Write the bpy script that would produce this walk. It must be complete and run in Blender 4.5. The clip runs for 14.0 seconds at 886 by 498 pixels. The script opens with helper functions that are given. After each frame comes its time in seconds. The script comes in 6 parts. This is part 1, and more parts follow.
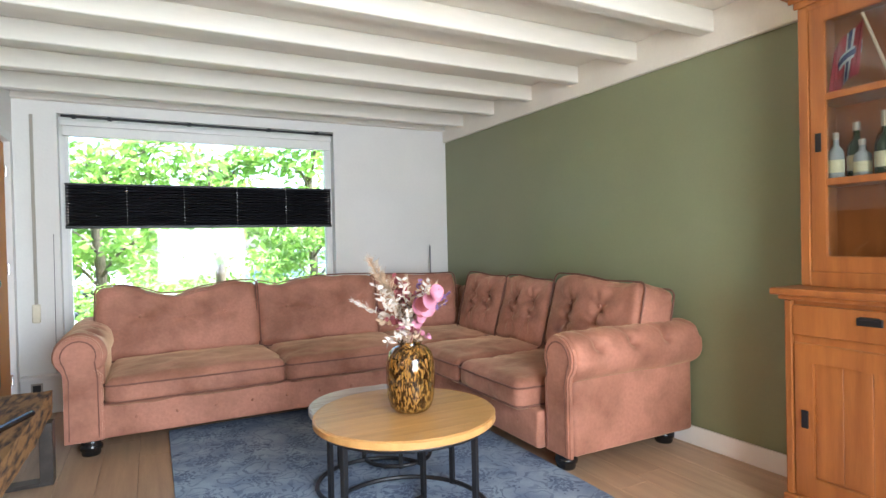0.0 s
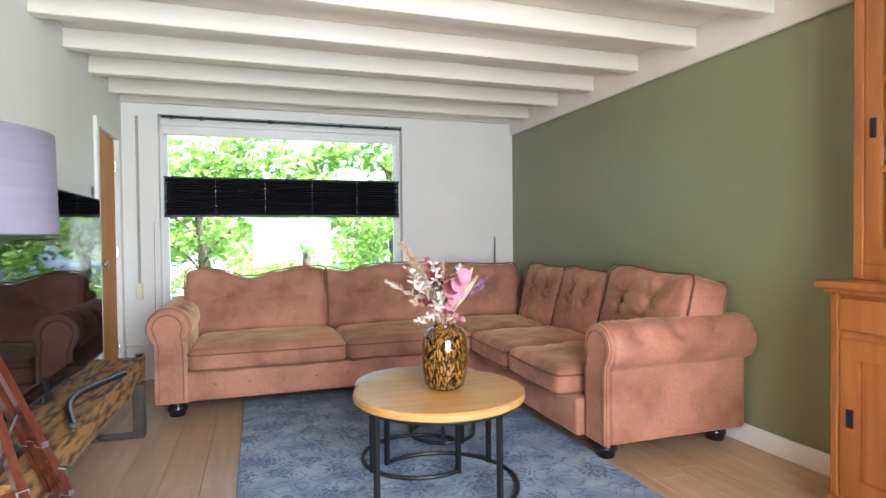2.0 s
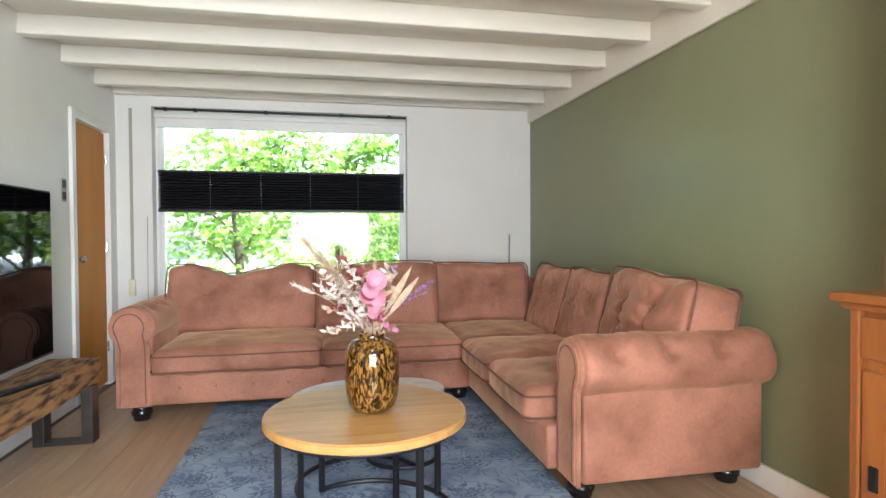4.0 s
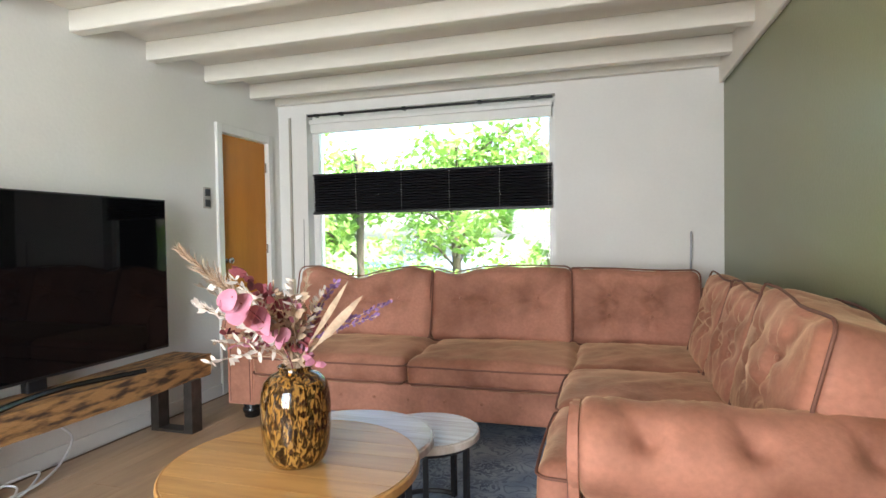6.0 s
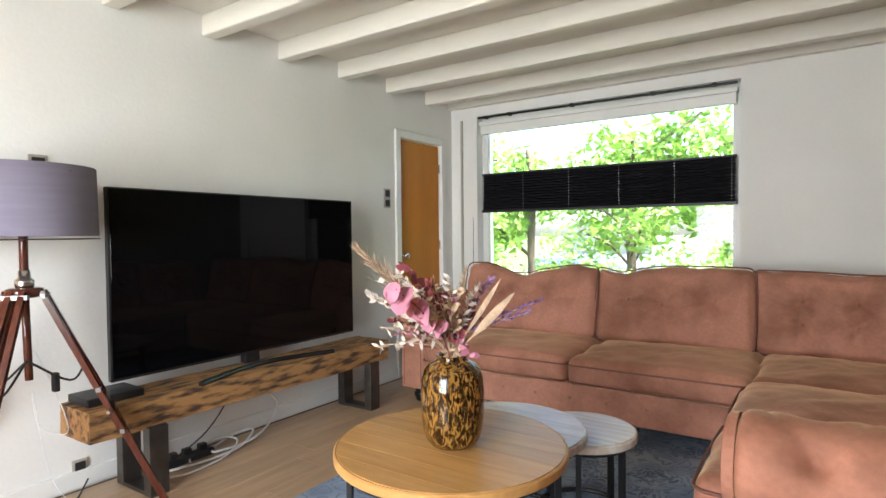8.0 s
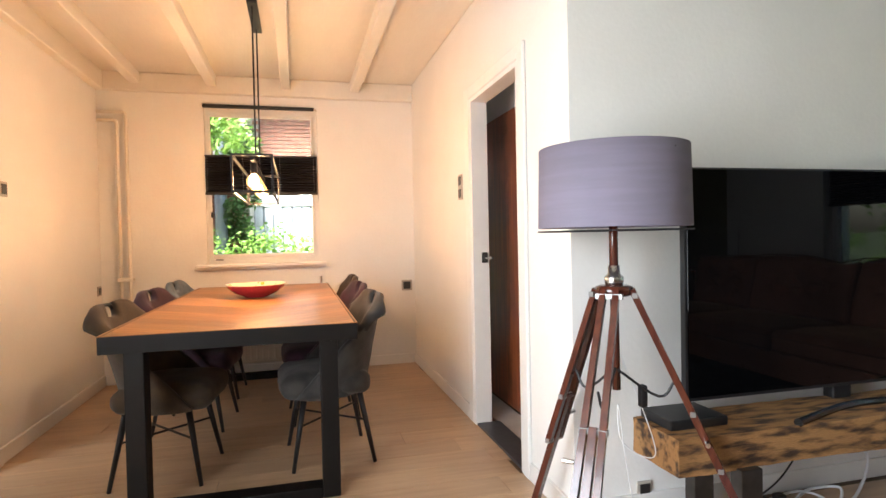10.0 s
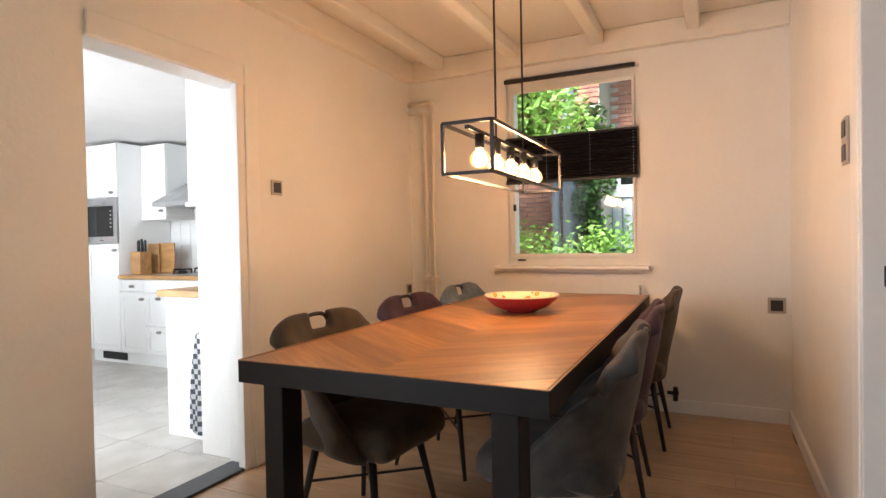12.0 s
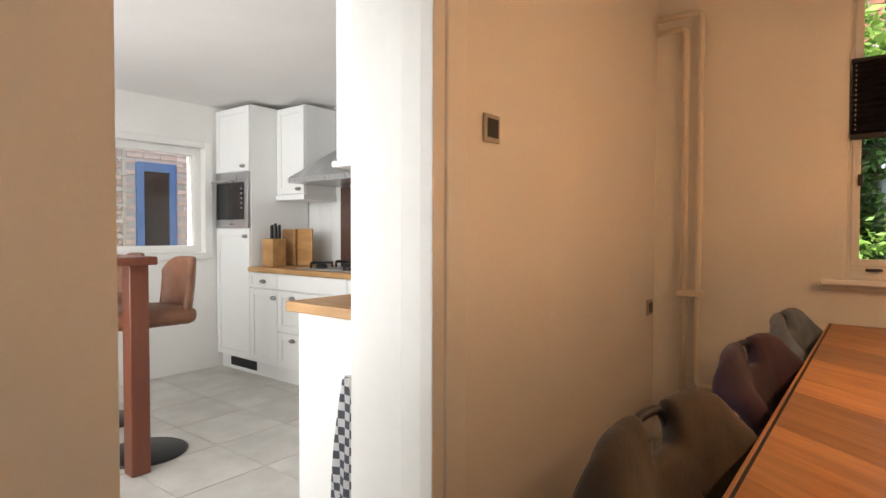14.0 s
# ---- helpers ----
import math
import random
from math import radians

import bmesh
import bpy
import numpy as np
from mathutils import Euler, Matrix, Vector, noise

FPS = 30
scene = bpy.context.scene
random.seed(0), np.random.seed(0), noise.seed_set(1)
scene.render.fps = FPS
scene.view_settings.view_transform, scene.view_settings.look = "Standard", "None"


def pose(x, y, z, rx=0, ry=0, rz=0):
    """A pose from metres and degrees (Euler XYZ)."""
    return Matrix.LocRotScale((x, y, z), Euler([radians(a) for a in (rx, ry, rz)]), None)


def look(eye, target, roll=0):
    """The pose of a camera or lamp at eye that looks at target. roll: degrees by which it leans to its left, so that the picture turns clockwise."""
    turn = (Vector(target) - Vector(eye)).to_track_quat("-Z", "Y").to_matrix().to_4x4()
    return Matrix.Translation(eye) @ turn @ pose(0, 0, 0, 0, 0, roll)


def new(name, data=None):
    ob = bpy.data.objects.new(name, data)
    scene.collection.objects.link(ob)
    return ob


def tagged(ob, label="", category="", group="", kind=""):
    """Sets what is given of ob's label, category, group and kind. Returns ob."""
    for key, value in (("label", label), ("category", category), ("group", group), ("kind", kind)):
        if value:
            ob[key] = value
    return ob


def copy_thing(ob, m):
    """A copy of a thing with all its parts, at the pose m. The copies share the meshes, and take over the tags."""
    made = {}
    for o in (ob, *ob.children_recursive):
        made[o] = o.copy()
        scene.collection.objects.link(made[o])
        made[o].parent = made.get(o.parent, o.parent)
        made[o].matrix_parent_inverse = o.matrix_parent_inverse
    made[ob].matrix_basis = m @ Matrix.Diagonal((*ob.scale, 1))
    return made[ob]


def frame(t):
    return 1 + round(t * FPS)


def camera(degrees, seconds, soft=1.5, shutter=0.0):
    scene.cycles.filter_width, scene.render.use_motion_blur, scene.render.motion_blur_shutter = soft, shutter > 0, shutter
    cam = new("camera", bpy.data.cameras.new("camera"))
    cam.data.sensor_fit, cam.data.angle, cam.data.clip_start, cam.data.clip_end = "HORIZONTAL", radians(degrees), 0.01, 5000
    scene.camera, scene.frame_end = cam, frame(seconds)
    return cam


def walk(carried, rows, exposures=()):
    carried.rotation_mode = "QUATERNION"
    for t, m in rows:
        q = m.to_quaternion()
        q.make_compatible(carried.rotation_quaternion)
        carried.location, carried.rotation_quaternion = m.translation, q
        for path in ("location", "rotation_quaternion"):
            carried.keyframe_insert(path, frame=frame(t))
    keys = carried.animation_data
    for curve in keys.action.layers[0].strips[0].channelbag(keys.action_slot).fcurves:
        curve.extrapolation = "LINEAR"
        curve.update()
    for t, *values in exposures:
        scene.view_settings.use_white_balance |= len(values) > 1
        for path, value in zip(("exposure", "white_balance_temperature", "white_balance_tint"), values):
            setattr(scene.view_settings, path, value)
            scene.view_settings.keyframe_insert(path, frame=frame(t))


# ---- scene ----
cam = camera(76.4, 14.0)
PATH = [
    (0, (0.905, -0.218, 1.222), (1.824, 1.558, 1.198), -1.3),
    (0.5, (0.911, -0.393, 1.202), (1.658, 1.462, 1.188), -0.8),
    (1, (0.917, -0.444, 1.199), (1.606, 1.433, 1.168), -0.7),
    (1.5, (0.95, -0.452, 1.198), (1.61, 1.435, 1.16), -0.6),
    (2, (1.084, -0.433, 1.186), (1.711, 1.466, 1.146), -0.6),
    (2.2, (1.191, -0.416, 1.19), (1.802, 1.488, 1.142), -0.6),
    (4.5, (2.005, -0.085, 1.168), (2.211, 1.904, 1.122), -0.5),
    (5, (2.371, 0.07, 1.198), (2.29, 2.068, 1.148), -0.9),
    (5.5, (2.668, 0.357, 1.183), (2.285, 2.319, 1.126), -0.9),
    (6, (2.871, 0.514, 1.189), (2.299, 2.43, 1.141), -0.9),
    (6.5, (2.984, 0.545, 1.177), (2.213, 2.39, 1.141), -0.9),
    (7, (3.0, 0.539, 1.175), (2.137, 2.344, 1.138), -0.7),
    (7.5, (2.988, 0.507, 1.203), (2.029, 2.262, 1.151), -0.7),
    (8, (2.968, 0.473, 1.199), (1.843, 2.126, 1.146), -0.6),
    (8.5, (2.906, 0.425, 1.209), (1.587, 1.927, 1.155), -0.8),
    (9, (2.863, 0.337, 1.187), (1.27, 1.546, 1.152), -1.3),
    (9.2, (2.831, 0.291, 1.184), (1.113, 1.314, 1.154), -1.4),
    (11.3, (0.831, 0.494, 1.168), (-1.154, 0.255, 1.12), -1.0),
    (11.5, (0.865, 0.643, 1.15), (-1.084, 0.195, 1.113), -1.1),
    (12, (0.897, 0.939, 1.193), (-0.907, 0.076, 1.16), -1.1),
    (12.5, (0.895, 1.02, 1.203), (-0.778, -0.075, 1.167), -0.7),
    (13, (0.822, 0.918, 1.197), (-0.797, -0.256, 1.155), -0.5),
    (13.5, (0.432, 0.354, 1.208), (-1.159, -0.857, 1.149), -0.1),
    (14, (-0.125, -0.335, 1.186), (-1.701, -1.564, 1.128), 0.2),
]
walk(cam, [(t, look(*p)) for t, *p in PATH], [(0, 3.25, 5900, 10), (4.5, 3.22, 6200, 10), (9.0, 2.92, 6400, 10), (11.3, 2.42, 5980, 10), (12.5, 2.05, 6200, 10), (13.5, 1.85, 6400, 10), (14, 1.60, 6700, 11)])

# ---- world, sun and large lights ----
world = bpy.data.worlds.new("sky")
scene.world = world
world.use_nodes = True
wn = world.node_tree
sky = wn.nodes.new("ShaderNodeTexSky")
sky.sky_type, sky.sun_disc = "NISHITA", False
sky.sun_elevation, sky.sun_rotation = radians(52), radians(103)
sky.air_density, sky.dust_density, sky.ozone_density = 1.0, 3.0, 1.0
wn.links.new(sky.outputs[0], wn.nodes["Background"].inputs[0])
wn.nodes["Background"].inputs[1].default_value = 0.15

sun_data = bpy.data.lights.new("sun", "SUN")
sun_data.energy, sun_data.angle, sun_data.color = 4.5, radians(12), (1.0, 0.95, 0.87)
sun = new("sun", sun_data)
sun.matrix_world = look((0, 0, 30), (-14, 3.2, 12))


def window_light(eye, target, w, h, watts, color):
    d = bpy.data.lights.new("window_light", "AREA")
    d.shape, d.size, d.size_y, d.energy, d.color = "RECTANGLE", w, h, watts, color
    d.spread = radians(130)
    ob = new("window_light", d)
    ob.matrix_world = look(eye, target)
    return ob


# daylight of the garden window behind the walk
window_light((1.75, -1.27, 1.35), (0.65, 3.0, 1.0), 1.6, 1.9, 13.5, (0.93, 0.97, 1.0))
# added fill lamp before the kitchen's solid side wall, which has no window
window_light((-0.06, -3.2, 1.35), (-3.0, -3.3, 1.2), 2.6, 1.9, 20, (0.95, 0.98, 1.0))

# ---- materials ----
MATS = {}


def material(name, base, rough=0.6, metal=0.0, vary=0.12, scale=6.0, stretch=(1, 1, 1), bump=0.0, bump_scale=60.0,
             second=None, spread=(0.4, 0.65), random_tint=0.0, coat=0.0, sheen=0.0, fine=0.04):
    """A procedural surface: base colour with broad and fine variation, optional second colour, fine relief."""
    if name in MATS:
        return MATS[name]
    m = bpy.data.materials.new(name)
    m.use_nodes = True
    t = m.node_tree
    n, l = t.nodes, t.links
    p = n["Principled BSDF"]
    p.inputs["Roughness"].default_value, p.inputs["Metallic"].default_value = rough, metal
    p.inputs["Coat Weight"].default_value = coat
    p.inputs["Sheen Weight"].default_value = sheen
    co = n.new("ShaderNodeTexCoord")
    mp = n.new("ShaderNodeMapping")
    mp.inputs["Scale"].default_value = stretch
    l.new(co.outputs["Object"], mp.inputs[0])
    src = mp.outputs[0]
    if random_tint:
        info = n.new("ShaderNodeObjectInfo")
        off = n.new("ShaderNodeVectorMath")
        off.operation = "MULTIPLY_ADD"
        l.new(info.outputs["Random"], off.inputs[0])
        off.inputs[1].default_value = (13, 7, 5)
        l.new(mp.outputs[0], off.inputs[2])
        src = off.outputs[0]
    broad = n.new("ShaderNodeTexNoise")
    broad.inputs["Scale"].default_value, broad.inputs["Detail"].default_value = scale, 5
    l.new(src, broad.inputs[0])
    ramp = n.new("ShaderNodeValToRGB")
    ramp.color_ramp.elements[0].position, ramp.color_ramp.elements[1].position = spread
    dark = second or [c * (1 - vary) for c in base]
    ramp.color_ramp.elements[0].color = (*dark, 1)
    ramp.color_ramp.elements[1].color = (*base, 1)
    l.new(broad.outputs[0], ramp.inputs[0])
    grain = n.new("ShaderNodeTexNoise")
    grain.inputs["Scale"].default_value, grain.inputs["Detail"].default_value = bump_scale, 3
    l.new(src, grain.inputs[0])
    hsv = n.new("ShaderNodeHueSaturation")
    l.new(ramp.outputs[0], hsv.inputs["Color"])
    val = n.new("ShaderNodeMath")
    val.operation = "MULTIPLY_ADD"
    l.new(grain.outputs[0], val.inputs[0])
    val.inputs[1].default_value, val.inputs[2].default_value = 4 * fine, 1 - 2 * fine
    if random_tint:
        v2 = n.new("ShaderNodeMath")
        v2.operation = "MULTIPLY_ADD"
        l.new(info.outputs["Random"], v2.inputs[0])
        v2.inputs[1].default_value = random_tint
        v3 = n.new("ShaderNodeMath")
        v3.operation = "ADD"
        v3.inputs[1].default_value = -random_tint / 2
        l.new(val.outputs[0], v2.inputs[2])
        l.new(v2.outputs[0], v3.inputs[0])
        val = v3
    l.new(val.outputs[0], hsv.inputs["Value"])
    l.new(hsv.outputs[0], p.inputs["Base Color"])
    if bump:
        b = n.new("ShaderNodeBump")
        b.inputs["Strength"].default_value, b.inputs["Distance"].default_value = bump, 0.004
        l.new(grain.outputs[0], b.inputs["Height"])
        l.new(b.outputs[0], p.inputs["Normal"])
    rr = n.new("ShaderNodeMath")
    rr.operation = "MULTIPLY_ADD"
    l.new(broad.outputs[0], rr.inputs[0])
    rr.inputs[1].default_value, rr.inputs[2].default_value = 0.16 * rough, 0.92 * rough
    l.new(rr.outputs[0], p.inputs["Roughness"])
    MATS[name] = m
    return m


def glass_material(name, tint=(0.95, 0.98, 0.97)):
    m = bpy.data.materials.new(name)
    m.use_nodes = True
    n, l = m.node_tree.nodes, m.node_tree.links
    n.remove(n["Principled BSDF"])
    clear, gloss, mix, fr = (n.new("ShaderNodeBsdfTransparent"), n.new("ShaderNodeBsdfGlossy"), n.new("ShaderNodeMixShader"), n.new("ShaderNodeFresnel"))
    clear.inputs[0].default_value = (*tint, 1)
    gloss.inputs["Roughness"].default_value = 0.02
    fr.inputs[0].default_value = 1.45
    l.new(fr.outputs[0], mix.inputs[0])
    l.new(clear.outputs[0], mix.inputs[1])
    l.new(gloss.outputs[0], mix.inputs[2])
    l.new(mix.outputs[0], n["Material Output"].inputs[0])
    return m


def glow(name, color, strength):
    m = bpy.data.materials.new(name)
    m.use_nodes = True
    p = m.node_tree.nodes["Principled BSDF"]
    p.inputs["Base Color"].default_value = (*color, 1)
    p.inputs["Emission Color"].default_value = (*color, 1)
    p.inputs["Emission Strength"].default_value = strength
    return m


PLASTER = material("white_plaster", (0.80, 0.785, 0.75), 0.75, vary=0.05, scale=1.5, bump=0.25, bump_scale=45, fine=0.015)
GREEN = material("olive_wall_paint", (0.232, 0.248, 0.140), 0.34, vary=0.06, scale=1.2, bump=0.2, bump_scale=60, fine=0.02)
CREAM = material("cream_ceiling_paint", (0.78, 0.74, 0.66), 0.55, vary=0.05, scale=2.5, stretch=(0.4, 2, 2), bump=0.2, bump_scale=30, fine=0.02)
CEIL = material("white_ceiling_board", (0.79, 0.77, 0.75), 0.7, vary=0.04, scale=2, bump=0.15, bump_scale=40, fine=0.015)
TRIM = material("white_gloss_paint", (0.80, 0.79, 0.76), 0.35, vary=0.04, scale=4, bump=0.08, bump_scale=25, fine=0.015)
OAK = material("pale_oak_laminate", (0.50, 0.345, 0.215), 0.33, second=(0.36, 0.24, 0.145), scale=2.6, stretch=(9, 0.7, 1), bump=0.12, bump_scale=26, spread=(0.25, 0.72), random_tint=0.14, fine=0.06)
SUBFLOOR = material("joint_dark", (0.16, 0.11, 0.07), 0.8)
GLASS = glass_material("window_glass")
ORANGE_DOOR = material("varnished_maple_door", (0.58, 0.225, 0.03), 0.5, second=(0.49, 0.185, 0.025), scale=2.2, stretch=(2, 2, 0.3), bump=0.05, bump_scale=40, coat=0.06)
MAHOGANY = material("mahogany_door", (0.40, 0.11, 0.035), 0.35, second=(0.22, 0.058, 0.02), scale=5, stretch=(6, 6, 0.4), bump=0.08, bump_scale=40)
ORANGE_DOOR.node_tree.nodes["Principled BSDF"].inputs["Specular IOR Level"].default_value = 0.15
CHARCOAL = material("charcoal_pleat_fabric", (0.022, 0.021, 0.028), 0.8, vary=0.2, scale=40, bump=0.1)
BLACK = material("black_metal", (0.018, 0.018, 0.02), 0.42, vary=0.2, scale=20, bump=0.08, metal=0.3)
CHROME = material("brushed_chrome", (0.62, 0.62, 0.62), 0.25, metal=1.0, vary=0.06, scale=20)
STONE = material("dark_stone_threshold", (0.05, 0.052, 0.06), 0.45, vary=0.3, scale=25, bump=0.2)
TILE = material("pale_ceramic_tile", (0.56, 0.54, 0.50), 0.35, second=(0.47, 0.45, 0.41), scale=5, bump=0.05, bump_scale=70, random_tint=0.08, fine=0.03)
KWHITE = material("white_cabinet_lacquer", (0.80, 0.80, 0.78), 0.32, vary=0.02, scale=3, fine=0.01)


# ---- builders ----
def part(name, bm, mat, parent=None, label="", smooth=False, kind=""):
    """Links a bmesh as one mesh object, under a parent if given."""
    me = bpy.data.meshes.new(name)
    bm.to_mesh(me)
    bm.free()
    if smooth:
        for f in me.polygons:
            f.use_smooth = True
    me.materials.append(mat)
    ob = new(name, me)
    if parent:
        ob.parent = parent
        ob.matrix_parent_inverse = parent.matrix_basis.inverted()
    return tagged(ob, label, kind=kind)


def boxes(*bb, bevel=0.0, seg=2):
    """One bmesh of boxes given as (x0, y0, z0, x1, y1, z1)."""
    bm = bmesh.new()
    for x0, y0, z0, x1, y1, z1 in bb:
        m = Matrix.Translation(((x0 + x1) / 2, (y0 + y1) / 2, (z0 + z1) / 2)) @ Matrix.Diagonal((abs(x1 - x0), abs(y1 - y0), abs(z1 - z0), 1))
        bmesh.ops.create_cube(bm, size=1, matrix=m)
    if bevel:
        bmesh.ops.bevel(bm, geom=bm.edges[:], offset=bevel, segments=seg, affect="EDGES", profile=0.5)
    return bm


def rods(*rr, seg=12):
    """One bmesh of round bars given as (point, point, radius[, end radius])."""
    bm = bmesh.new()
    for a, b, r, *r2 in rr:
        a, b = Vector(a), Vector(b)
        d = b - a
        m = Matrix.Translation((a + b) / 2) @ d.to_track_quat("Z", "Y").to_matrix().to_4x4()
        bmesh.ops.create_cone(bm, cap_ends=True, segments=seg, radius1=r, radius2=r2[0] if r2 else r, depth=d.length, matrix=m)
    return bm


def bars(*rr):
    """One bmesh of square bars given as (point, point, width)."""
    bm = bmesh.new()
    for a, b, w in rr:
        a, b = Vector(a), Vector(b)
        d = b - a
        m = Matrix.Translation((a + b) / 2) @ d.to_track_quat("Z", "Y").to_matrix().to_4x4() @ Matrix.Diagonal((w, w, d.length, 1))
        bmesh.ops.create_cube(bm, size=1, matrix=m)
    return bm


def lathe(profile, centre=(0, 0, 0), seg=40):
    """Turns (radius, height) pairs round the upright axis."""
    bm = bmesh.new()
    rings = []
    for r, z in profile:
        rings.append([bm.verts.new((centre[0] + r * math.cos(2 * math.pi * k / seg), centre[1] + r * math.sin(2 * math.pi * k / seg), centre[2] + z)) for k in range(seg)] if r > 1e-5
                     else [bm.verts.new((centre[0], centre[1], centre[2] + z))])
    for a, b in zip(rings, rings[1:]):
        for k in range(seg):
            q = [a[k % len(a)], a[(k + 1) % len(a)], b[(k + 1) % len(b)], b[k % len(b)]]
            q = [v for i, v in enumerate(q) if v not in q[:i]]
            if len(q) > 2:
                bm.faces.new(q)
    bmesh.ops.recalc_face_normals(bm, faces=bm.faces[:])
    return bm


def tube(points, r, seg=8, closed=False):
    """A round tube along a smooth run of points."""
    pts = [Vector(p) for p in points]
    bm = bmesh.new()
    rings = []
    for i, p in enumerate(pts):
        d = (pts[(i + 1) % len(pts)] - pts[i - 1]) if closed else (pts[min(i + 1, len(pts) - 1)] - pts[max(i - 1, 0)])
        q = d.to_track_quat("Z", "Y")
        rings.append([bm.verts.new(p + q @ Vector((r * math.cos(2 * math.pi * k / seg), r * math.sin(2 * math.pi * k / seg), 0))) for k in range(seg)])
    pairs = list(zip(rings, rings[1:])) + ([(rings[-1], rings[0])] if closed else [])
    for a, b in pairs:
        for k in range(seg):
            bm.faces.new((a[k], a[(k + 1) % seg], b[(k + 1) % seg], b[k]))
    if not closed:
        bm.faces.new(rings[0][::-1]), bm.faces.new(rings[-1])
    bmesh.ops.recalc_face_normals(bm, faces=bm.faces[:])
    return bm


def spline(points, n=8):
    """Catmull-Rom points through the given ones."""
    P = [Vector(p) for p in points]
    P = [P[0] * 2 - P[1]] + P + [P[-1] * 2 - P[-2]]
    out = []
    for a, b, c, d in zip(P, P[1:], P[2:], P[3:]):
        for k in range(n):
            t = k / n
            out.append(0.5 * ((2 * b) + (c - a) * t + (2 * a - 5 * b + 4 * c - d) * t * t + (3 * b - a - 3 * c + d) * t ** 3))
    return out + [P[-2]]


def ring_frame(x0, x1, y0, y1, z0, z1, w, bevel=0.004):
    """A rectangular frame in one piece, thickness along x."""
    bm = bmesh.new()
    rows = []
    for x in (x0, x1):
        for e in (0, w):
            rows.append([bm.verts.new((x, a, b)) for a, b in ((y0 + e, z0 + e), (y1 - e, z0 + e), (y1 - e, z1 - e), (y0 + e, z1 - e))])
    for a, b in ((0, 1), (1, 3), (3, 2), (2, 0)):
        for k in range(4):
            bm.faces.new((rows[a][k], rows[a][(k + 1) % 4], rows[b][(k + 1) % 4], rows[b][k]))
    bmesh.ops.recalc_face_normals(bm, faces=bm.faces[:])
    bmesh.ops.bevel(bm, geom=bm.edges[:], offset=bevel, segments=2, affect="EDGES")
    return bm


def thing(name, place, label, category, group=""):
    ob = new(name)
    ob.empty_display_size = 0.1
    ob.location = place
    ob.matrix_basis = Matrix.Translation(place)
    return tagged(ob, label, category, group)


def structure(name, bm, mat, label, parent=None):
    return part(name, bm, mat, parent, label, kind="structure")


# ---- setting ----
XG, YB, YW, XD, YH = 3.72, -1.29, 5.0, -3.18, 1.38   # green wall, garden wall, street wall, side wall, hall wall
CZ, DZ, KZ = 2.47, 2.62, 2.27                          # ceilings: living, dining, kitchen



def out_of_square(bm):
    """The green wall runs in by 2 cm a metre towards the street."""
    for v in bm.verts:
        v.co.x += -0.062 + 0.02 * (YW - v.co.y)
    return bm


floor = structure("floor", boxes((XD - 0.3, YB - 0.06, -0.12, XG + 0.1, YW + 0.3, -0.012)), SUBFLOOR, "pale oak laminate floor of long planks")
wall_street = structure("wall_street", boxes((-0.12, YW, -0.1, 0.28, YW + 0.3, 2.8), (2.46, YW, -0.1, XG + 0.12, YW + 0.3, 2.8), (0.28, YW, 2.285, 2.46, YW + 0.3, 2.8), (0.28, YW, -0.1, 2.46, YW + 0.3, 0.56)), PLASTER, "white plastered wall with a wide window")
wall_green = structure("wall_green", out_of_square(boxes((XG, YB - 0.2, -0.1, XG + 0.12, YW, 2.8))), GREEN, "matt olive green painted wall")
wall_tv = structure("wall_tv", boxes((-0.12, YH + 0.12, -0.1, 0, 4.19, 2.8), (-0.12, 4.80, -0.1, 0, YW, 2.8), (-0.12, 4.19, 2.015, 0, 4.80, 2.8)), PLASTER, "white plastered wall behind the television")
wall_hall = structure("wall_hall", boxes((XD, YH, -0.1, -1.30, YH + 0.088, 2.8), (-0.50, YH, -0.1, 0, YH + 0.12, 2.8), (-1.30, YH, 2.05, -0.50, YH + 0.12, 2.8)), PLASTER, "white plastered wall with a doorway to the hall")
wall_hall_end = structure("wall_hall_end", boxes((XD, 1.74, -0.1, -0.12, 1.84, 2.8)), PLASTER, "white plastered wall of the hall")
wall_side = structure("wall_side", boxes((XD - 0.28, YB - 0.13, -0.1, XD, -0.46, 2.8), (XD - 0.28, 0.50, -0.1, XD, YH + 0.12, 2.8), (XD - 0.28, YH + 0.12, 2.1, XD, YH + 0.5, 2.8), (XD - 0.28, YH + 0.12, -0.1, XD, YH + 0.5, 0.1), (XD - 0.28, -0.46, 2.37, XD, 0.50, 2.8), (XD - 0.28, -0.46, -0.1, XD, 0.50, 0.97)), PLASTER, "white plastered side wall with a tall window")
wall_garden = structure("wall_garden", boxes((XD, YB - 0.13, -0.1, -1.365, YB, 2.8), (-0.51, YB - 0.13, -0.1, 0.95, YB, 2.8), (3.05, YB - 0.13, -0.1, XG, YB, 2.8), (-1.365, YB - 0.13, 2.05, -0.51, YB, 2.8), (0.95, YB - 0.13, 2.35, 3.05, YB, 2.8), (0.95, YB - 0.13, -0.1, 3.05, YB, 0.35)), PLASTER, "white plastered wall with the kitchen doorway")
ceiling_living = structure("ceiling_living", boxes((0, YB, CZ, XG + 0.08, YW, CZ + 0.1), *[(0, y, 2.35, XG + 0.02, y + 0.085, CZ - 0.001) for y in [4.57 - 0.543 * k for k in range(11)]], (0, YW - 0.06, 2.37, XG - 0.04, YW - 0.001, CZ - 0.001), bevel=0.006, seg=1), CREAM, "cream painted ceiling with exposed beams")
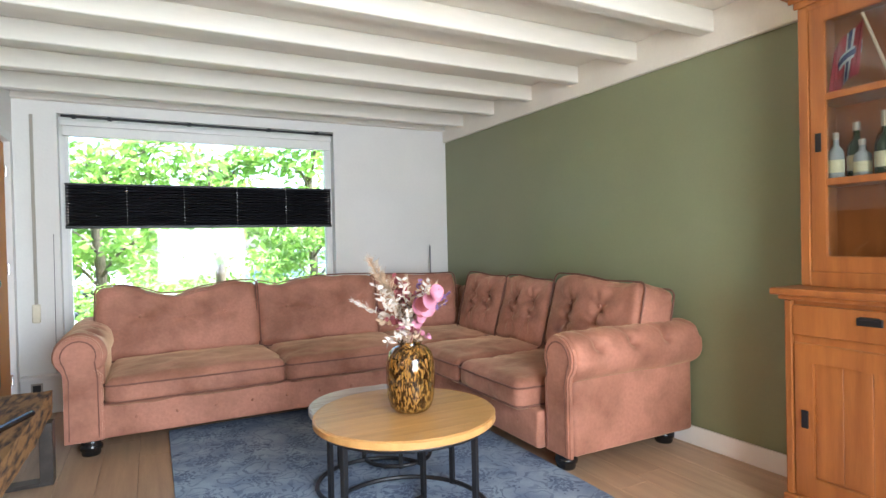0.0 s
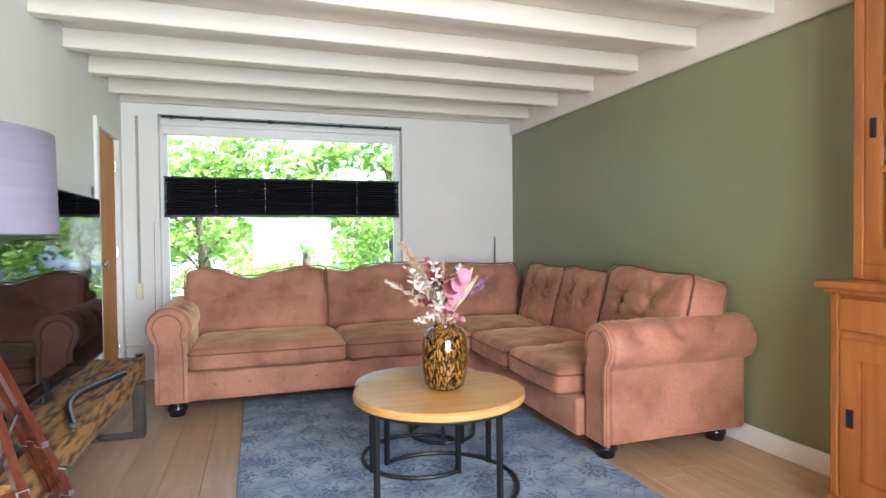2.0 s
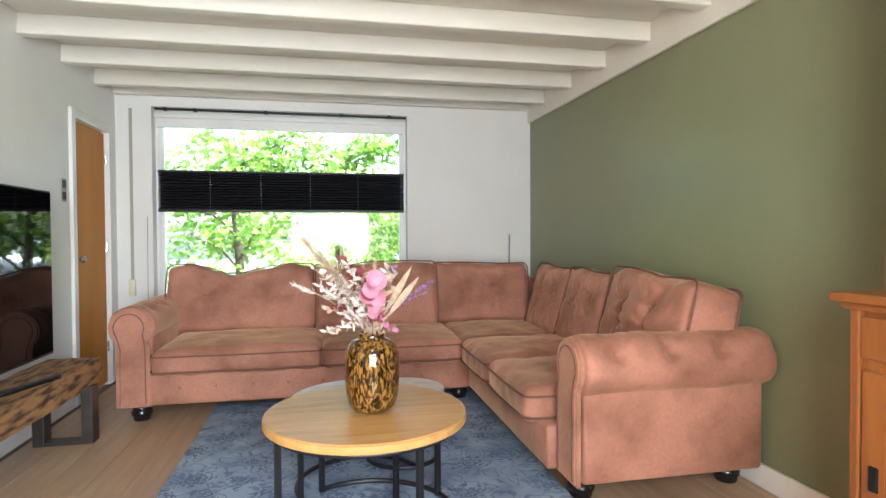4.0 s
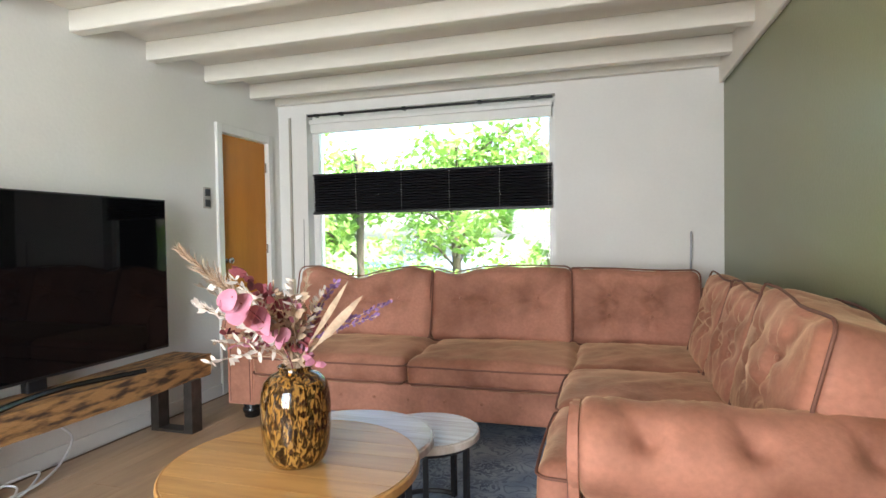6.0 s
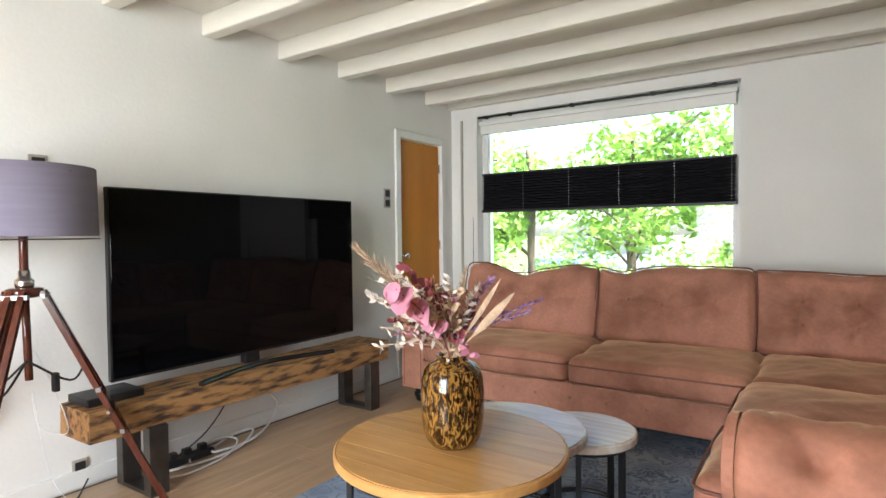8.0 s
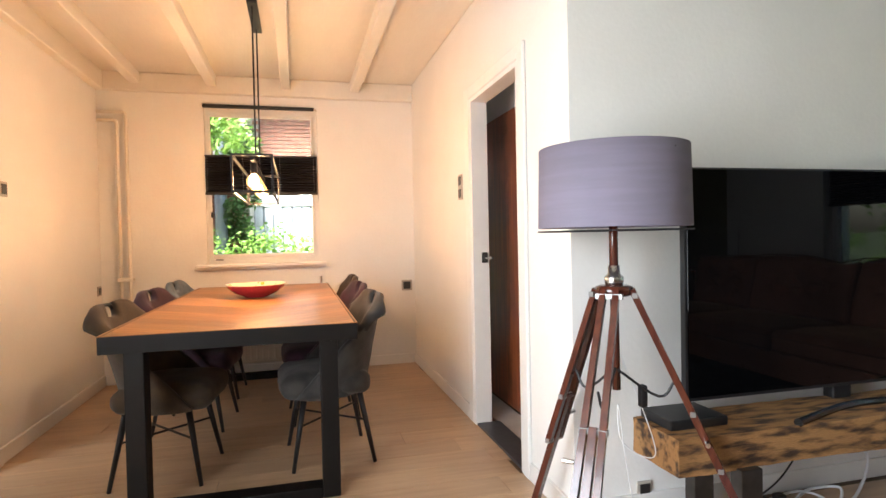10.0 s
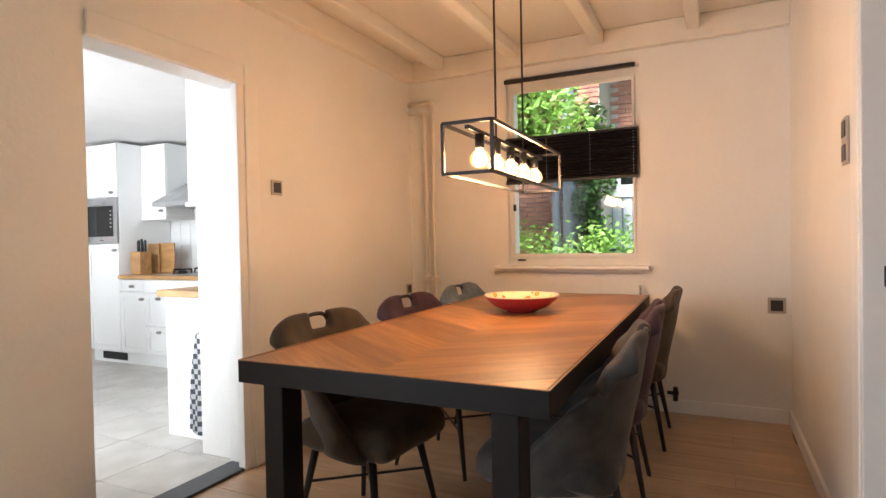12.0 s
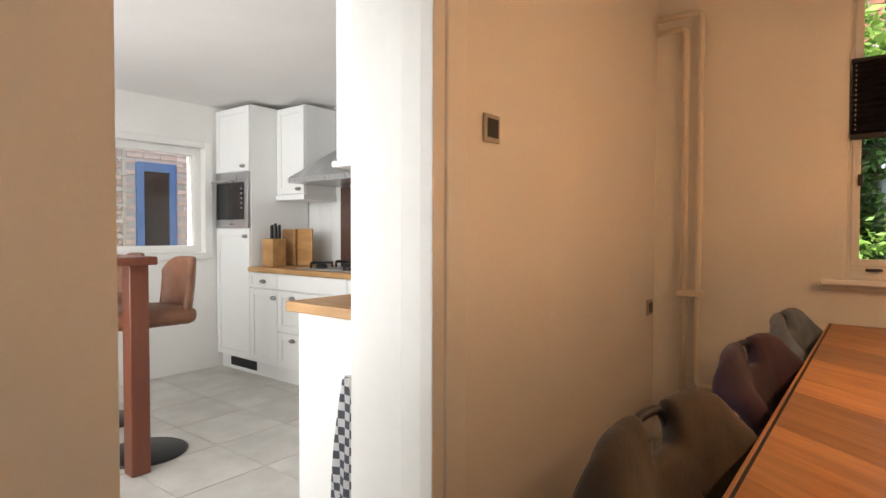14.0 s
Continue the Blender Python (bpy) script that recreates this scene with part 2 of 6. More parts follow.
frieze = structure("frieze", out_of_square(boxes((XG - 0.032, YB, 2.255, XG - 0.001, YW - 0.001, CZ - 0.001), bevel=0.006, seg=1)), CREAM, "cream painted plate along the green wall")
ceiling_dining = structure("ceiling_dining", boxes((XD, YB, DZ, -0.1, YH, DZ + 0.1), *[(XD + 0.06, y - 0.04, 2.525, -0.1, y + 0.04, DZ - 0.001) for y in (-0.98, -0.38, 0.235, 0.84)], (XD, YB, 2.465, XD + 0.06, YH, DZ - 0.001), (XD + 0.06, YB, 2.465, -0.1, YB + 0.07, DZ - 0.001), bevel=0.006, seg=1), CREAM, "cream painted dining ceiling with beams")
girder = structure("girder", boxes((-0.1, YB, 2.335, 0.0, YH, DZ + 0.1)), CREAM, "cream painted cross beam between living and dining room")
ceiling_hall = structure("ceiling_hall", boxes((XD, YH + 0.12, 2.45, -0.12, 1.74, 2.55)), CEIL, "white hall ceiling")


def window_unit(name, label, x0, x1, z0, z1, fw, depth, bottom=None):
    """A painted frame with one pane, built facing -y at the origin."""
    w = thing(name, (0, 0, 0), label, "window")
    tagged(w, kind="structure")
    b = bottom or fw
    fr = ring_frame(0, depth, x0, x1, z0, z1, fw, 0.006)
    bmesh.ops.transform(fr, matrix=Matrix(((0, 1, 0, 0), (1, 0, 0, 0), (0, 0, 1, 0), (0, 0, 0, 1))), verts=fr.verts[:])
    bmesh.ops.recalc_face_normals(fr, faces=fr.faces[:])
    part("window_frame", fr, TRIM, w)
    if b > fw + 0.001:
        part("bottom_rail", boxes((x0 + fw, 0.004, z0 + fw - 0.004, x1 - fw, depth - 0.004, z0 + b), bevel=0.003), TRIM, w)
    pane = part("pane", boxes((x0 + fw, depth * 0.5, z0 + b, x1 - fw, depth * 0.5 + 0.006, z1 - fw)), GLASS, w)
    pane.visible_shadow = False
    return w


window_1 = window_unit("window_1", "wide white framed living room window", 0.28, 2.46, 0.56, 2.285, 0.06, 0.07)
part("head_board", boxes((0.31, -0.085, 2.118, 2.43, -0.03, 2.195), (0.30, -0.095, 2.196, 2.44, -0.03, 2.232), bevel=0.004), TRIM, window_1)
part("window_sill", boxes((0.24, -0.14, 0.525, 2.50, 0.0, 0.556), bevel=0.006), TRIM, window_1)
window_2 = window_unit("window_2", "tall white framed dining room window", -0.50, 0.515, 0.97, 2.37, 0.055, 0.07, 0.075)
part("window_sill", boxes((-0.56, -0.115, 0.945, 0.56, -0.055, 0.968), bevel=0.006), TRIM, window_2)
part("inner_frame", boxes((-0.445, -0.012, 1.045, -0.415, 0.0, 2.315), (0.442, -0.012, 1.045, 0.462, 0.0, 2.315), (-0.415, -0.012, 1.045, 0.442, 0.0, 1.075), (-0.415, -0.012, 2.285, 0.442, 0.0, 2.315), bevel=0.004), TRIM, window_2)
part("latch", boxes((-0.425, -0.03, 1.40, -0.405, -0.012, 1.45), (-0.39, -0.05, 1.022, -0.33, -0.03, 1.034), bevel=0.003), BLACK, window_2)
window_3 = window_unit("window_3", "wide white framed garden window", 0.95, 3.05, 0.35, 2.35, 0.06, 0.07)
# unseen window, added only so that daylight reaches the dark hall
window_5 = window_unit("window_5", "added narrow white framed hall window, out of view", 1.50, 1.88, 0.1, 2.1, 0.03, 0.06)
window_5.matrix_basis = pose(XD - 0.1, 0, 0, 0, 0, 90)
window_1.matrix_basis = pose(0, YW + 0.10, 0)
window_2.matrix_basis = pose(XD - 0.06, 0, 0, 0, 0, 90)
window_3.matrix_basis = pose(0, YB - 0.1, 0)

door_1 = thing("door_1", (0, 0, 0), "closed varnished maple flush door in a white frame", "door")
tagged(door_1, kind="structure")
leaf = part("leaf", boxes((-0.055, 4.20, 0.01, -0.015, 4.79, 2.005), bevel=0.003), ORANGE_DOOR, door_1)
part("knob", lathe([(0, 0), (0.02, 0), (0.02, 0.004), (0.008, 0.008), (0.008, 0.03), (0.022, 0.036), (0.026, 0.05), (0.02, 0.062), (0, 0.066)], seg=20), CHROME, leaf, "small chrome knob", smooth=True).matrix_basis = pose(-0.013, 4.245, 1.02, 0, 90, 0)
for z in (0.3, 1.1, 1.8):
    part("hinge", rods(((-0.008, 4.795, z - 0.04), (-0.008, 4.795, z + 0.04), 0.008)), CHROME, leaf)
part("door_frame", boxes((-0.02, 4.13, 0, 0.022, 4.192, 2.078), (-0.02, 4.798, 0, 0.022, 4.86, 2.078), (-0.02, 4.192, 2.013, 0.0215, 4.798, 2.078), bevel=0.005), TRIM, door_1)
door_2 = thing("door_2", (0, 0, 0), "closed dark mahogany flush door across the hall", "door")
tagged(door_2, kind="structure")
part("leaf", boxes((-2.2, 1.70, 0.012, -0.9, 1.738, 2.03), bevel=0.003), MAHOGANY, door_2)
doorway_hall = thing("door_frame_hall", (0, 0, 0), "white painted hall doorway frame with a dark lock plate", "door frame")
tagged(doorway_hall, kind="structure")
part("architrave", boxes((-1.40, YH - 0.022, 0, -1.30, YH - 0.001, 2.12), (-0.50, YH - 0.022, 0, -0.43, YH - 0.001, 2.12), (-1.30, YH - 0.0215, 2.05, -0.50, YH - 0.001, 2.12), bevel=0.006), TRIM, doorway_hall)
part("jamb", boxes((-1.299, YH - 0.018, 0, -1.27, YH + 0.09, 2.049), (-0.53, YH - 0.018, 0, -0.501, YH + 0.09, 2.049), (-1.27, YH - 0.017, 2.02, -0.53, YH + 0.089, 2.049), bevel=0.004), TRIM, doorway_hall)
part("lock_plate", boxes((-1.272, YH + 0.04, 1.02, -1.264, YH + 0.08, 1.085), (-1.265, YH + 0.05, 1.035, -1.245, YH + 0.07, 1.07), bevel=0.003), BLACK, doorway_hall)
part("latch", rods(((-1.246, YH + 0.06, 1.05), (-1.17, YH + 0.075, 1.052), 0.008)), CHROME, doorway_hall)
part("threshold", boxes((-1.27, YH - 0.01, 0.0, -0.53, YH + 0.14, 0.014), bevel=0.003), STONE, doorway_hall)
doorway_kitchen = thing("door_frame_kitchen", (0, 0, 0), "white painted kitchen doorway frame over a dark threshold", "door frame")
tagged(doorway_kitchen, kind="structure")
part("architrave", boxes((-1.435, YB + 0.001, 0, -1.34, YB + 0.022, 2.135), (-1.34, YB + 0.001, 2.03, -0.515, YB + 0.0215, 2.135), bevel=0.008), TRIM, doorway_kitchen)
part("plinth_block", boxes((-1.44, YB + 0.001, 0, -1.355, YB + 0.03, 0.10), bevel=0.006), TRIM, doorway_kitchen)
part("jamb", boxes((-1.364, YB - 0.15, 0, -1.342, YB - 0.035, 2.049), (-1.364, YB - 0.0345, 0, -1.29, YB + 0.012, 2.049), (-1.342, YB - 0.149, 2.025, -0.51, YB + 0.011, 2.049), bevel=0.004), TRIM, doorway_kitchen)
part("threshold", boxes((-1.342, YB - 0.14, 0.0, -0.51, YB + 0.005, 0.016), bevel=0.004), STONE, doorway_kitchen)

baseboard = structure("baseboard", boxes((0.001, YH, 0, 0.016, 4.13, 0.085), (XD, YH - 0.018, 0, -1.40, YH - 0.001, 0.09), (XD + 0.001, YB + 0.02, 0, XD + 0.018, YH - 0.02, 0.09), (XD + 0.02, YB + 0.001, 0, -1.441, YB + 0.018, 0.09), (-0.50, YB + 0.001, 0, XG - 0.02, YB + 0.018, 0.09), (-0.43, YH - 0.018, 0, 0, YH - 0.001, 0.085), bevel=0.004), TRIM, "white painted baseboard")
baseboard_green = structure("baseboard_green", out_of_square(boxes((XG - 0.018, YB, 0, XG - 0.001, 4.9, 0.11), bevel=0.004)), TRIM, "white painted baseboard of the green wall")
plinth = structure("pipe_box", boxes((0.02, YW - 0.09, 0, 0.5, YW - 0.001, 0.27), (0.015, YW - 0.10, 0.255, 0.5, YW - 0.001, 0.285), bevel=0.004), TRIM, "low white boxed-in pipe run under the window")

# ---- kitchen shell ----
KX0, KX1, KY = -3.42, 0.0, -4.95
floor_kitchen = structure("floor_kitchen", boxes((KX0, KY - 0.1, -0.12, KX1 + 0.1, YB - 0.06, -0.008)), material("grey_grout", (0.36, 0.35, 0.33), 0.8), "pale ceramic tiled kitchen floor")
wall_kitchen = structure("wall_kitchen", boxes((KX0 - 0.1, KY, -0.1, KX0, YB - 0.13, 2.6), (KX0 - 0.1, KY - 0.28, -0.1, -2.69, KY, 2.6), (-0.9, KY - 0.28, -0.1, KX1 + 0.1, KY, 2.6), (-2.69, KY - 0.28, -0.1, -0.9, KY, 1.01), (-2.69, KY - 0.28, 1.90, -0.9, KY, 2.6), (KX1, KY, -0.1, KX1 + 0.1, YB - 0.13, 2.6)), PLASTER, "white plastered kitchen walls with a window")
ceiling_kitchen = structure("ceiling_kitchen", boxes((KX0, KY, KZ, KX1, YB - 0.13, KZ + 0.1)), CEIL, "plain white kitchen ceiling")
partition = structure("partition", boxes((-1.60, -1.70, 0, -1.385, YB - 0.151, KZ), bevel=0.004), TRIM, "white painted kitchen wall end")
window_4 = window_unit("window_4", "white framed kitchen window", -2.69, -0.9, 1.01, 1.90, 0.06, 0.07)
part("casing", boxes((-2.76, 0.121, 0.955, -2.69, 0.14, 1.955), (-2.69, 0.121, 1.90, -0.9, 0.1395, 1.955), (-2.69, 0.121, 0.955, -0.9, 0.165, 1.01), bevel=0.004), TRIM, window_4)
window_4.matrix_basis = pose(0, KY - 0.12, 0)

# ---- living room ----
VELVET = material("dusty_rose_suede", (0.45, 0.200, 0.132), 0.75, second=(0.25, 0.100, 0.058), scale=3.6, spread=(0.33, 0.62), bump=0.4, bump_scale=55, sheen=0.7, fine=0.10)
VELVET.node_tree.nodes["Principled BSDF"].inputs["Sheen Roughness"].default_value = 0.35
VELVET.node_tree.nodes["Principled BSDF"].inputs["Sheen Tint"].default_value = (0.80, 0.56, 0.33, 1)
# piping darker than its fabric: the seams' shade is put into the colour
PIPING = material("shade_brown_piping", (0.19, 0.078, 0.05), 0.7)
BUNFOOT = material("black_lacquer_wood", (0.012, 0.011, 0.011), 0.25, vary=0.2, scale=10)


def top_dip(u, seed, sag):
    """How far a cushion's upper edge slumps at u: one uneven dip and small waves."""
    at, wide = {6: (-0.15, 0.30), 7: (-0.72, 0.22)}.get(seed, (0.35, 0.5))
    side = 1.0 if u < at else 1.7
    return sag * math.exp(-((u - at) / (wide * side)) ** 2) + 0.22 * sag * noise.noise(Vector((u * 3.3, seed * 5.1, 0.4)))


def cushion(w, d, h, r=0.06, bulge=0.03, dimples=(), cuts=20, wobble=0.008, seed=0, sag=0.0):
    """A padded block centred at the origin; dimples are (u, v) places on its +z face."""
    bm = bmesh.new()
    bmesh.ops.create_cube(bm, size=2)
    bmesh.ops.subdivide_edges(bm, edges=bm.edges[:], cuts=cuts, use_grid_fill=True)
    half = Vector((w / 2, d / 2, h / 2))
    for v in bm.verts:
        u = v.co.copy()
        p = Vector([u[i] * half[i] for i in range(3)])
        inner = Vector([max(-half[i] + r, min(half[i] - r, p[i])) for i in range(3)])
        off = p - inner
        if off.length > 1e-6:
            p = inner + off.normalized() * min(off.length, r)
        soft = (1 - u.x ** 2) * (1 - u.y ** 2)
        p.z += bulge * soft * (1 if u.z > 0 else -0.15) * abs(u.z)
        p.x += 0.35 * bulge * (1 - u.y ** 2) * (1 - u.z ** 2) * u.x
        p.y += 0.35 * bulge * (1 - u.x ** 2) * (1 - u.z ** 2) * u.y
        if u.z > 0.5:
            for a, b in dimples:
                q = ((u.x - a) * half.x) ** 2 + ((u.y - b) * half.y) ** 2
                ang = math.atan2((u.y - b) * half.y, (u.x - a) * half.x)
                p.z -= 0.028 * math.exp(-q / 0.0022) + 0.010 * math.exp(-q / 0.018)
                p.z -= 0.015 * math.cos(5 * ang + 1.3 * math.sin(2 * ang + a * 9) + seed + b * 20) * math.exp(-q / 0.013) * min(1, q / 0.001)
        if sag:
            top = max(0.0, u.y) ** 2
            p.y -= top * top_dip(u.x, seed, sag)
            p.z += 0.012 * math.sin(9 * u.x + 2 * u.y + seed) * top * (u.z > 0)
        k = noise.noise(Vector((p.x * 5 + seed * 7, p.y * 5, p.z * 5))) + 0.5 * noise.noise(Vector((p.x * 13, p.y * 13 + seed * 3, p.z * 13)))
        fold = 1 - abs(noise.noise(Vector((p.x * 3.5 + seed, p.y * 7 - p.x * 4, seed * 1.7 + p.z * 4)))) * 2
        p += u.normalized() * wobble * (k - 0.45 * max(0.0, fold) ** 6 * (h > 0.14))
        v.co = p
    bmesh.ops.recalc_face_normals(bm, faces=bm.faces[:])
    return bm


def rounded_loop(w, d, z, r, n=6):
    pts = []
    for cx, cy, a0 in ((w / 2 - r, d / 2 - r, 0), (-w / 2 + r, d / 2 - r, 90), (-w / 2 + r, -d / 2 + r, 180), (w / 2 - r, -d / 2 + r, 270)):
        for k in range(n + 1):
            a = radians(a0 + 90 * k / n)
            pts.append((cx + r * math.cos(a), cy + r * math.sin(a), z))
    return pts


sofa = thing("corner_sofa", (2.0, 4.2, 0.0), "large dusty pink suede corner sofa with rolled arms", "sofa")


def sofa_cushion(name, w, d, h, m, dimples=(), bulge=0.03, seed=0, pipe_z=None, r=0.05, sag=0.0):
    c = part(name, cushion(w, d, h, r, bulge, dimples, 44 if dimples else 30, 0.013, seed, sag), VELVET, sofa, smooth=True)
    inv = c.matrix_parent_inverse.copy()
    c.matrix_parent_inverse = inv @ m
    for z in (pipe_z or (h / 2 - 0.012,)):
        loop = []
        for lx, ly, lz in rounded_loop(w + 0.012, d + 0.012, z, r, 5):
            loop.append((lx, ly, lz))
        dense = []
        for (ax, ay, az), (bx, by, bz) in zip(loop, loop[1:] + loop[:1]):
            for k in range(8 if abs(ax - bx) + abs(ay - by) > 0.2 else 1):
                t = k / 8
                lx, ly = ax + (bx - ax) * t, ay + (by - ay) * t
                u, v = lx / (w / 2), ly / (d / 2)
                swell = 0.35 * bulge * (1 - (2 * z / h) ** 2)
                lx += swell * max(0, 1 - v * v) * u
                ly += swell * max(0, 1 - u * u) * v
                ly -= max(0.0, min(1, v)) ** 2 * top_dip(u, seed, sag)
                dense.append((lx, ly, az))
        p = part("piping", tube(dense, 0.0055, 6, True), PIPING, c)
        p.matrix_parent_inverse = Matrix()
    for a, b in dimples:
        p = part("button", lathe([(0, 0.006), (0.008, 0.005), (0.012, 0.0), (0.011, -0.004)], (a * w / 2, b * d / 2, h / 2 + bulge * (1 - a * a) * (1 - b * b) - 0.031), 12), VELVET, c, smooth=True)
        p.matrix_parent_inverse = Matrix()
    return c


def rolled_arm(m, length, width):
    """An arm that runs along +y from its scroll front at y = 0; the outside is -x."""
    bm = bmesh.new()
    n, k = 60, 60
    rows = []
    for j in range(k + 1):
        y = length * j / k
        row = []
        for i in range(n):
            a = 2 * math.pi * i / n
            rr = 0.134 + 0.006 * noise.noise(Vector((a * 1.3, y * 5, 1)))
            for b in (0.18, 0.45, 0.72):
                for aa, s in ((radians(150), 0.045), (radians(62), 0.035)):
                    da = (a - aa + math.pi) % (2 * math.pi) - math.pi
                    rr -= s * math.exp(-((da * 0.13) ** 2 + (y - b * length) ** 2) / 0.0016)
            s1 = (y / length - 0.18) / 0.27 + (math.degrees(a) - 150) / 176
            s2 = (y / length - 0.18) / 0.27 - (math.degrees(a) - 150) / 176
            if 55 < math.degrees(a) < 160:
                rr -= 0.007 * (math.exp(-(((s1 + 0.5) % 1 - 0.5) / 0.05) ** 2) + math.exp(-(((s2 + 0.5) % 1 - 0.5) / 0.05) ** 2))
            edge = min(y, length - y)
            rr -= 0.02 * max(0, 1 - edge / 0.025) ** 2
            row.append(bm.verts.new((rr * 1.05 * math.cos(a), y, 0.605 + rr * math.sin(a))))
        rows.append(row)
    for a, b in zip(rows, rows[1:]):
        for i in range(n):
            bm.faces.new((a[i], a[(i + 1) % n], b[(i + 1) % n], b[i]))
    bm.faces.new(rows[0]), bm.faces.new(rows[-1][::-1])
    bmesh.ops.recalc_face_normals(bm, faces=bm.faces[:])
    arm = part("arm", bm, VELVET, sofa, smooth=True)
    arm.matrix_parent_inverse = arm.matrix_parent_inverse @ m
    panel = part("arm_side", boxes((-0.075, 0.015, 0.10, 0.125, length - 0.03, 0.60), bevel=0.02, seg=3), VELVET, arm, smooth=True)
    panel.matrix_parent_inverse = Matrix()
    # scroll front: post with a roll above it
    pts = [(-0.085, 0.10), (-0.085, 0.48)] + [(-0.005 + 0.122 * math.cos(radians(a)), 0.605 + 0.122 * math.sin(radians(a))) for a in range(225, -46, -15)] + [(0.115, 0.48), (0.115, 0.10)]
    bm = bmesh.new()
    f = bm.faces.new([bm.verts.new((x, 0.0, z)) for x, z in pts])
    ex = bmesh.ops.extrude_face_region(bm, geom=[f])
    bmesh.ops.translate(bm, verts=[v for v in ex["geom"] if isinstance(v, bmesh.types.BMVert)], vec=(0, -0.028, 0))
    bmesh.ops.recalc_face_normals(bm, faces=bm.faces[:])
    bmesh.ops.bevel(bm, geom=[e for e in bm.edges if abs(e.verts[0].co.y - e.verts[1].co.y) < 1e-5 and e.verts[0].co.y < -0.02], offset=0.009, segments=2, affect="EDGES")
    fr = part("arm_front", bm, VELVET, arm)
    fr.matrix_parent_inverse = Matrix()
    cut = [(-0.060, 0.12), (-0.055, 0.47)] + [(-0.005 + 0.088 * math.cos(radians(a)), 0.605 + 0.088 * math.sin(radians(a))) for a in range(215, -36, -12)] + [(0.088, 0.47), (0.09, 0.12)]
    q = part("piping", tube([(x, -0.0285, z) for x, z in cut], 0.004, 6), PIPING, arm)
    q.matrix_parent_inverse = Matrix()
    return arm


rolled_arm(pose(0.515, 3.68, 0), 0.95, 0.26)
rolled_arm(pose(2.785, 2.105, 0) @ pose(0, 0, 0, 0, 0, -90) @ Matrix.Diagonal((-1, 1, 1, 1)), XG - 2.78 - 0.012, 0.26)
part("base", boxes((0.60, 3.665, 0.10, 2.71, 4.62, 0.305), bevel=0.02, seg=3), VELVET, sofa, smooth=True)
part("base", boxes((2.712, 2.22, 0.10, XG - 0.07, 4.62, 0.305), bevel=0.02, seg=3), VELVET, sofa, smooth=True)
part("back_frame", boxes((0.55, 4.60, 0.10, XG - 0.08, 4.80, 0.80), bevel=0.05, seg=3), VELVET, sofa, smooth=True)
part("back_frame", boxes((XG - 0.18, 2.2, 0.12, XG - 0.065, 4.595, 0.80), bevel=0.05, seg=3), VELVET, sofa, smooth=True)
for k in range(9):
    part("button", lathe([(0, 0.007), (0.009, 0.005), (0.013, -0.002)], seg=12), VELVET, sofa, smooth=True).matrix_parent_inverse = Matrix.Translation((-2.0, -4.2, 0)) @ pose(0.80 + 0.225 * k, 3.666, 0.21, 90)
for k in range(5):
    part("button", lathe([(0, 0.007), (0.009, 0.005), (0.013, -0.002)], seg=12), VELVET, sofa, smooth=True).matrix_parent_inverse = Matrix.Translation((-2.0, -4.2, 0)) @ pose(2.713, 2.40 + 0.24 * k, 0.21, 0, -90)
# seats
sofa_cushion("seat_cushion", 1.05, 0.80, 0.17, pose(1.165, 4.02, 0.375), bulge=0.035, seed=1, pipe_z=(0.045, -0.055))
sofa_cushion("seat_cushion", 0.97, 0.80, 0.17, pose(2.18, 4.02, 0.375), bulge=0.035, seed=2, pipe_z=(0.045, -0.055))
sofa_cushion("seat_cushion", 0.80, 0.74, 0.17, pose(3.06, 4.03, 0.375), bulge=0.03, seed=3, pipe_z=(0.045, -0.055))
sofa_cushion("seat_cushion", 0.80, 0.66, 0.17, pose(3.04, 3.31, 0.375), bulge=0.035, seed=4, pipe_z=(0.045, -0.055))
sofa_cushion("seat_cushion", 0.80, 0.68, 0.17, pose(3.04, 2.63, 0.375), bulge=0.035, seed=5, pipe_z=(0.045, -0.055))
# back cushions lean on the back
LEAN = 76
sofa_cushion("back_cushion", 1.08, 0.52, 0.20, pose(1.09, 4.43, 0.685, LEAN), ((-0.5, 0.12), (0.05, 0.05), (0.55, 0.12)), 0.04, 6, sag=0.075)
sofa_cushion("back_cushion", 0.98, 0.52, 0.20, pose(2.12, 4.44, 0.69, LEAN + 1), ((-0.55, 0.12), (-0.1, 0.02), (0.55, 0.15)), 0.04, 7, sag=0.05)
sofa_cushion("back_cushion", 0.82, 0.50, 0.19, pose(3.00, 4.47, 0.685, LEAN + 2, 0, -2), ((-0.35, 0.3), (0.3, 0.3), (-0.35, -0.25), (0.3, -0.25)), 0.035, 8, sag=0.015)
for y, w, sd in ((3.88, 0.62, 9), (3.27, 0.60, 10)):
    sofa_cushion("back_cushion", w, 0.50, 0.17, pose(3.445, y, 0.685) @ pose(0, 0, 0, 0, 0, -90) @ pose(0, 0, 0, LEAN - 2), ((-0.35, 0.3), (0.35, 0.3), (-0.35, -0.2), (0.35, -0.2)), 0.035, sd, sag=0.02)
sofa_cushion("back_cushion", 0.84, 0.50, 0.27, pose(3.475, 2.52, 0.71) @ pose(0, 0, 0, 0, 0, -92) @ pose(0, 0, 0, LEAN), ((-0.45, 0.25), (0.25, 0.25), (-0.45, -0.2), (0.2, -0.2)), 0.045, 11, (0.12, -0.11), sag=0.03)
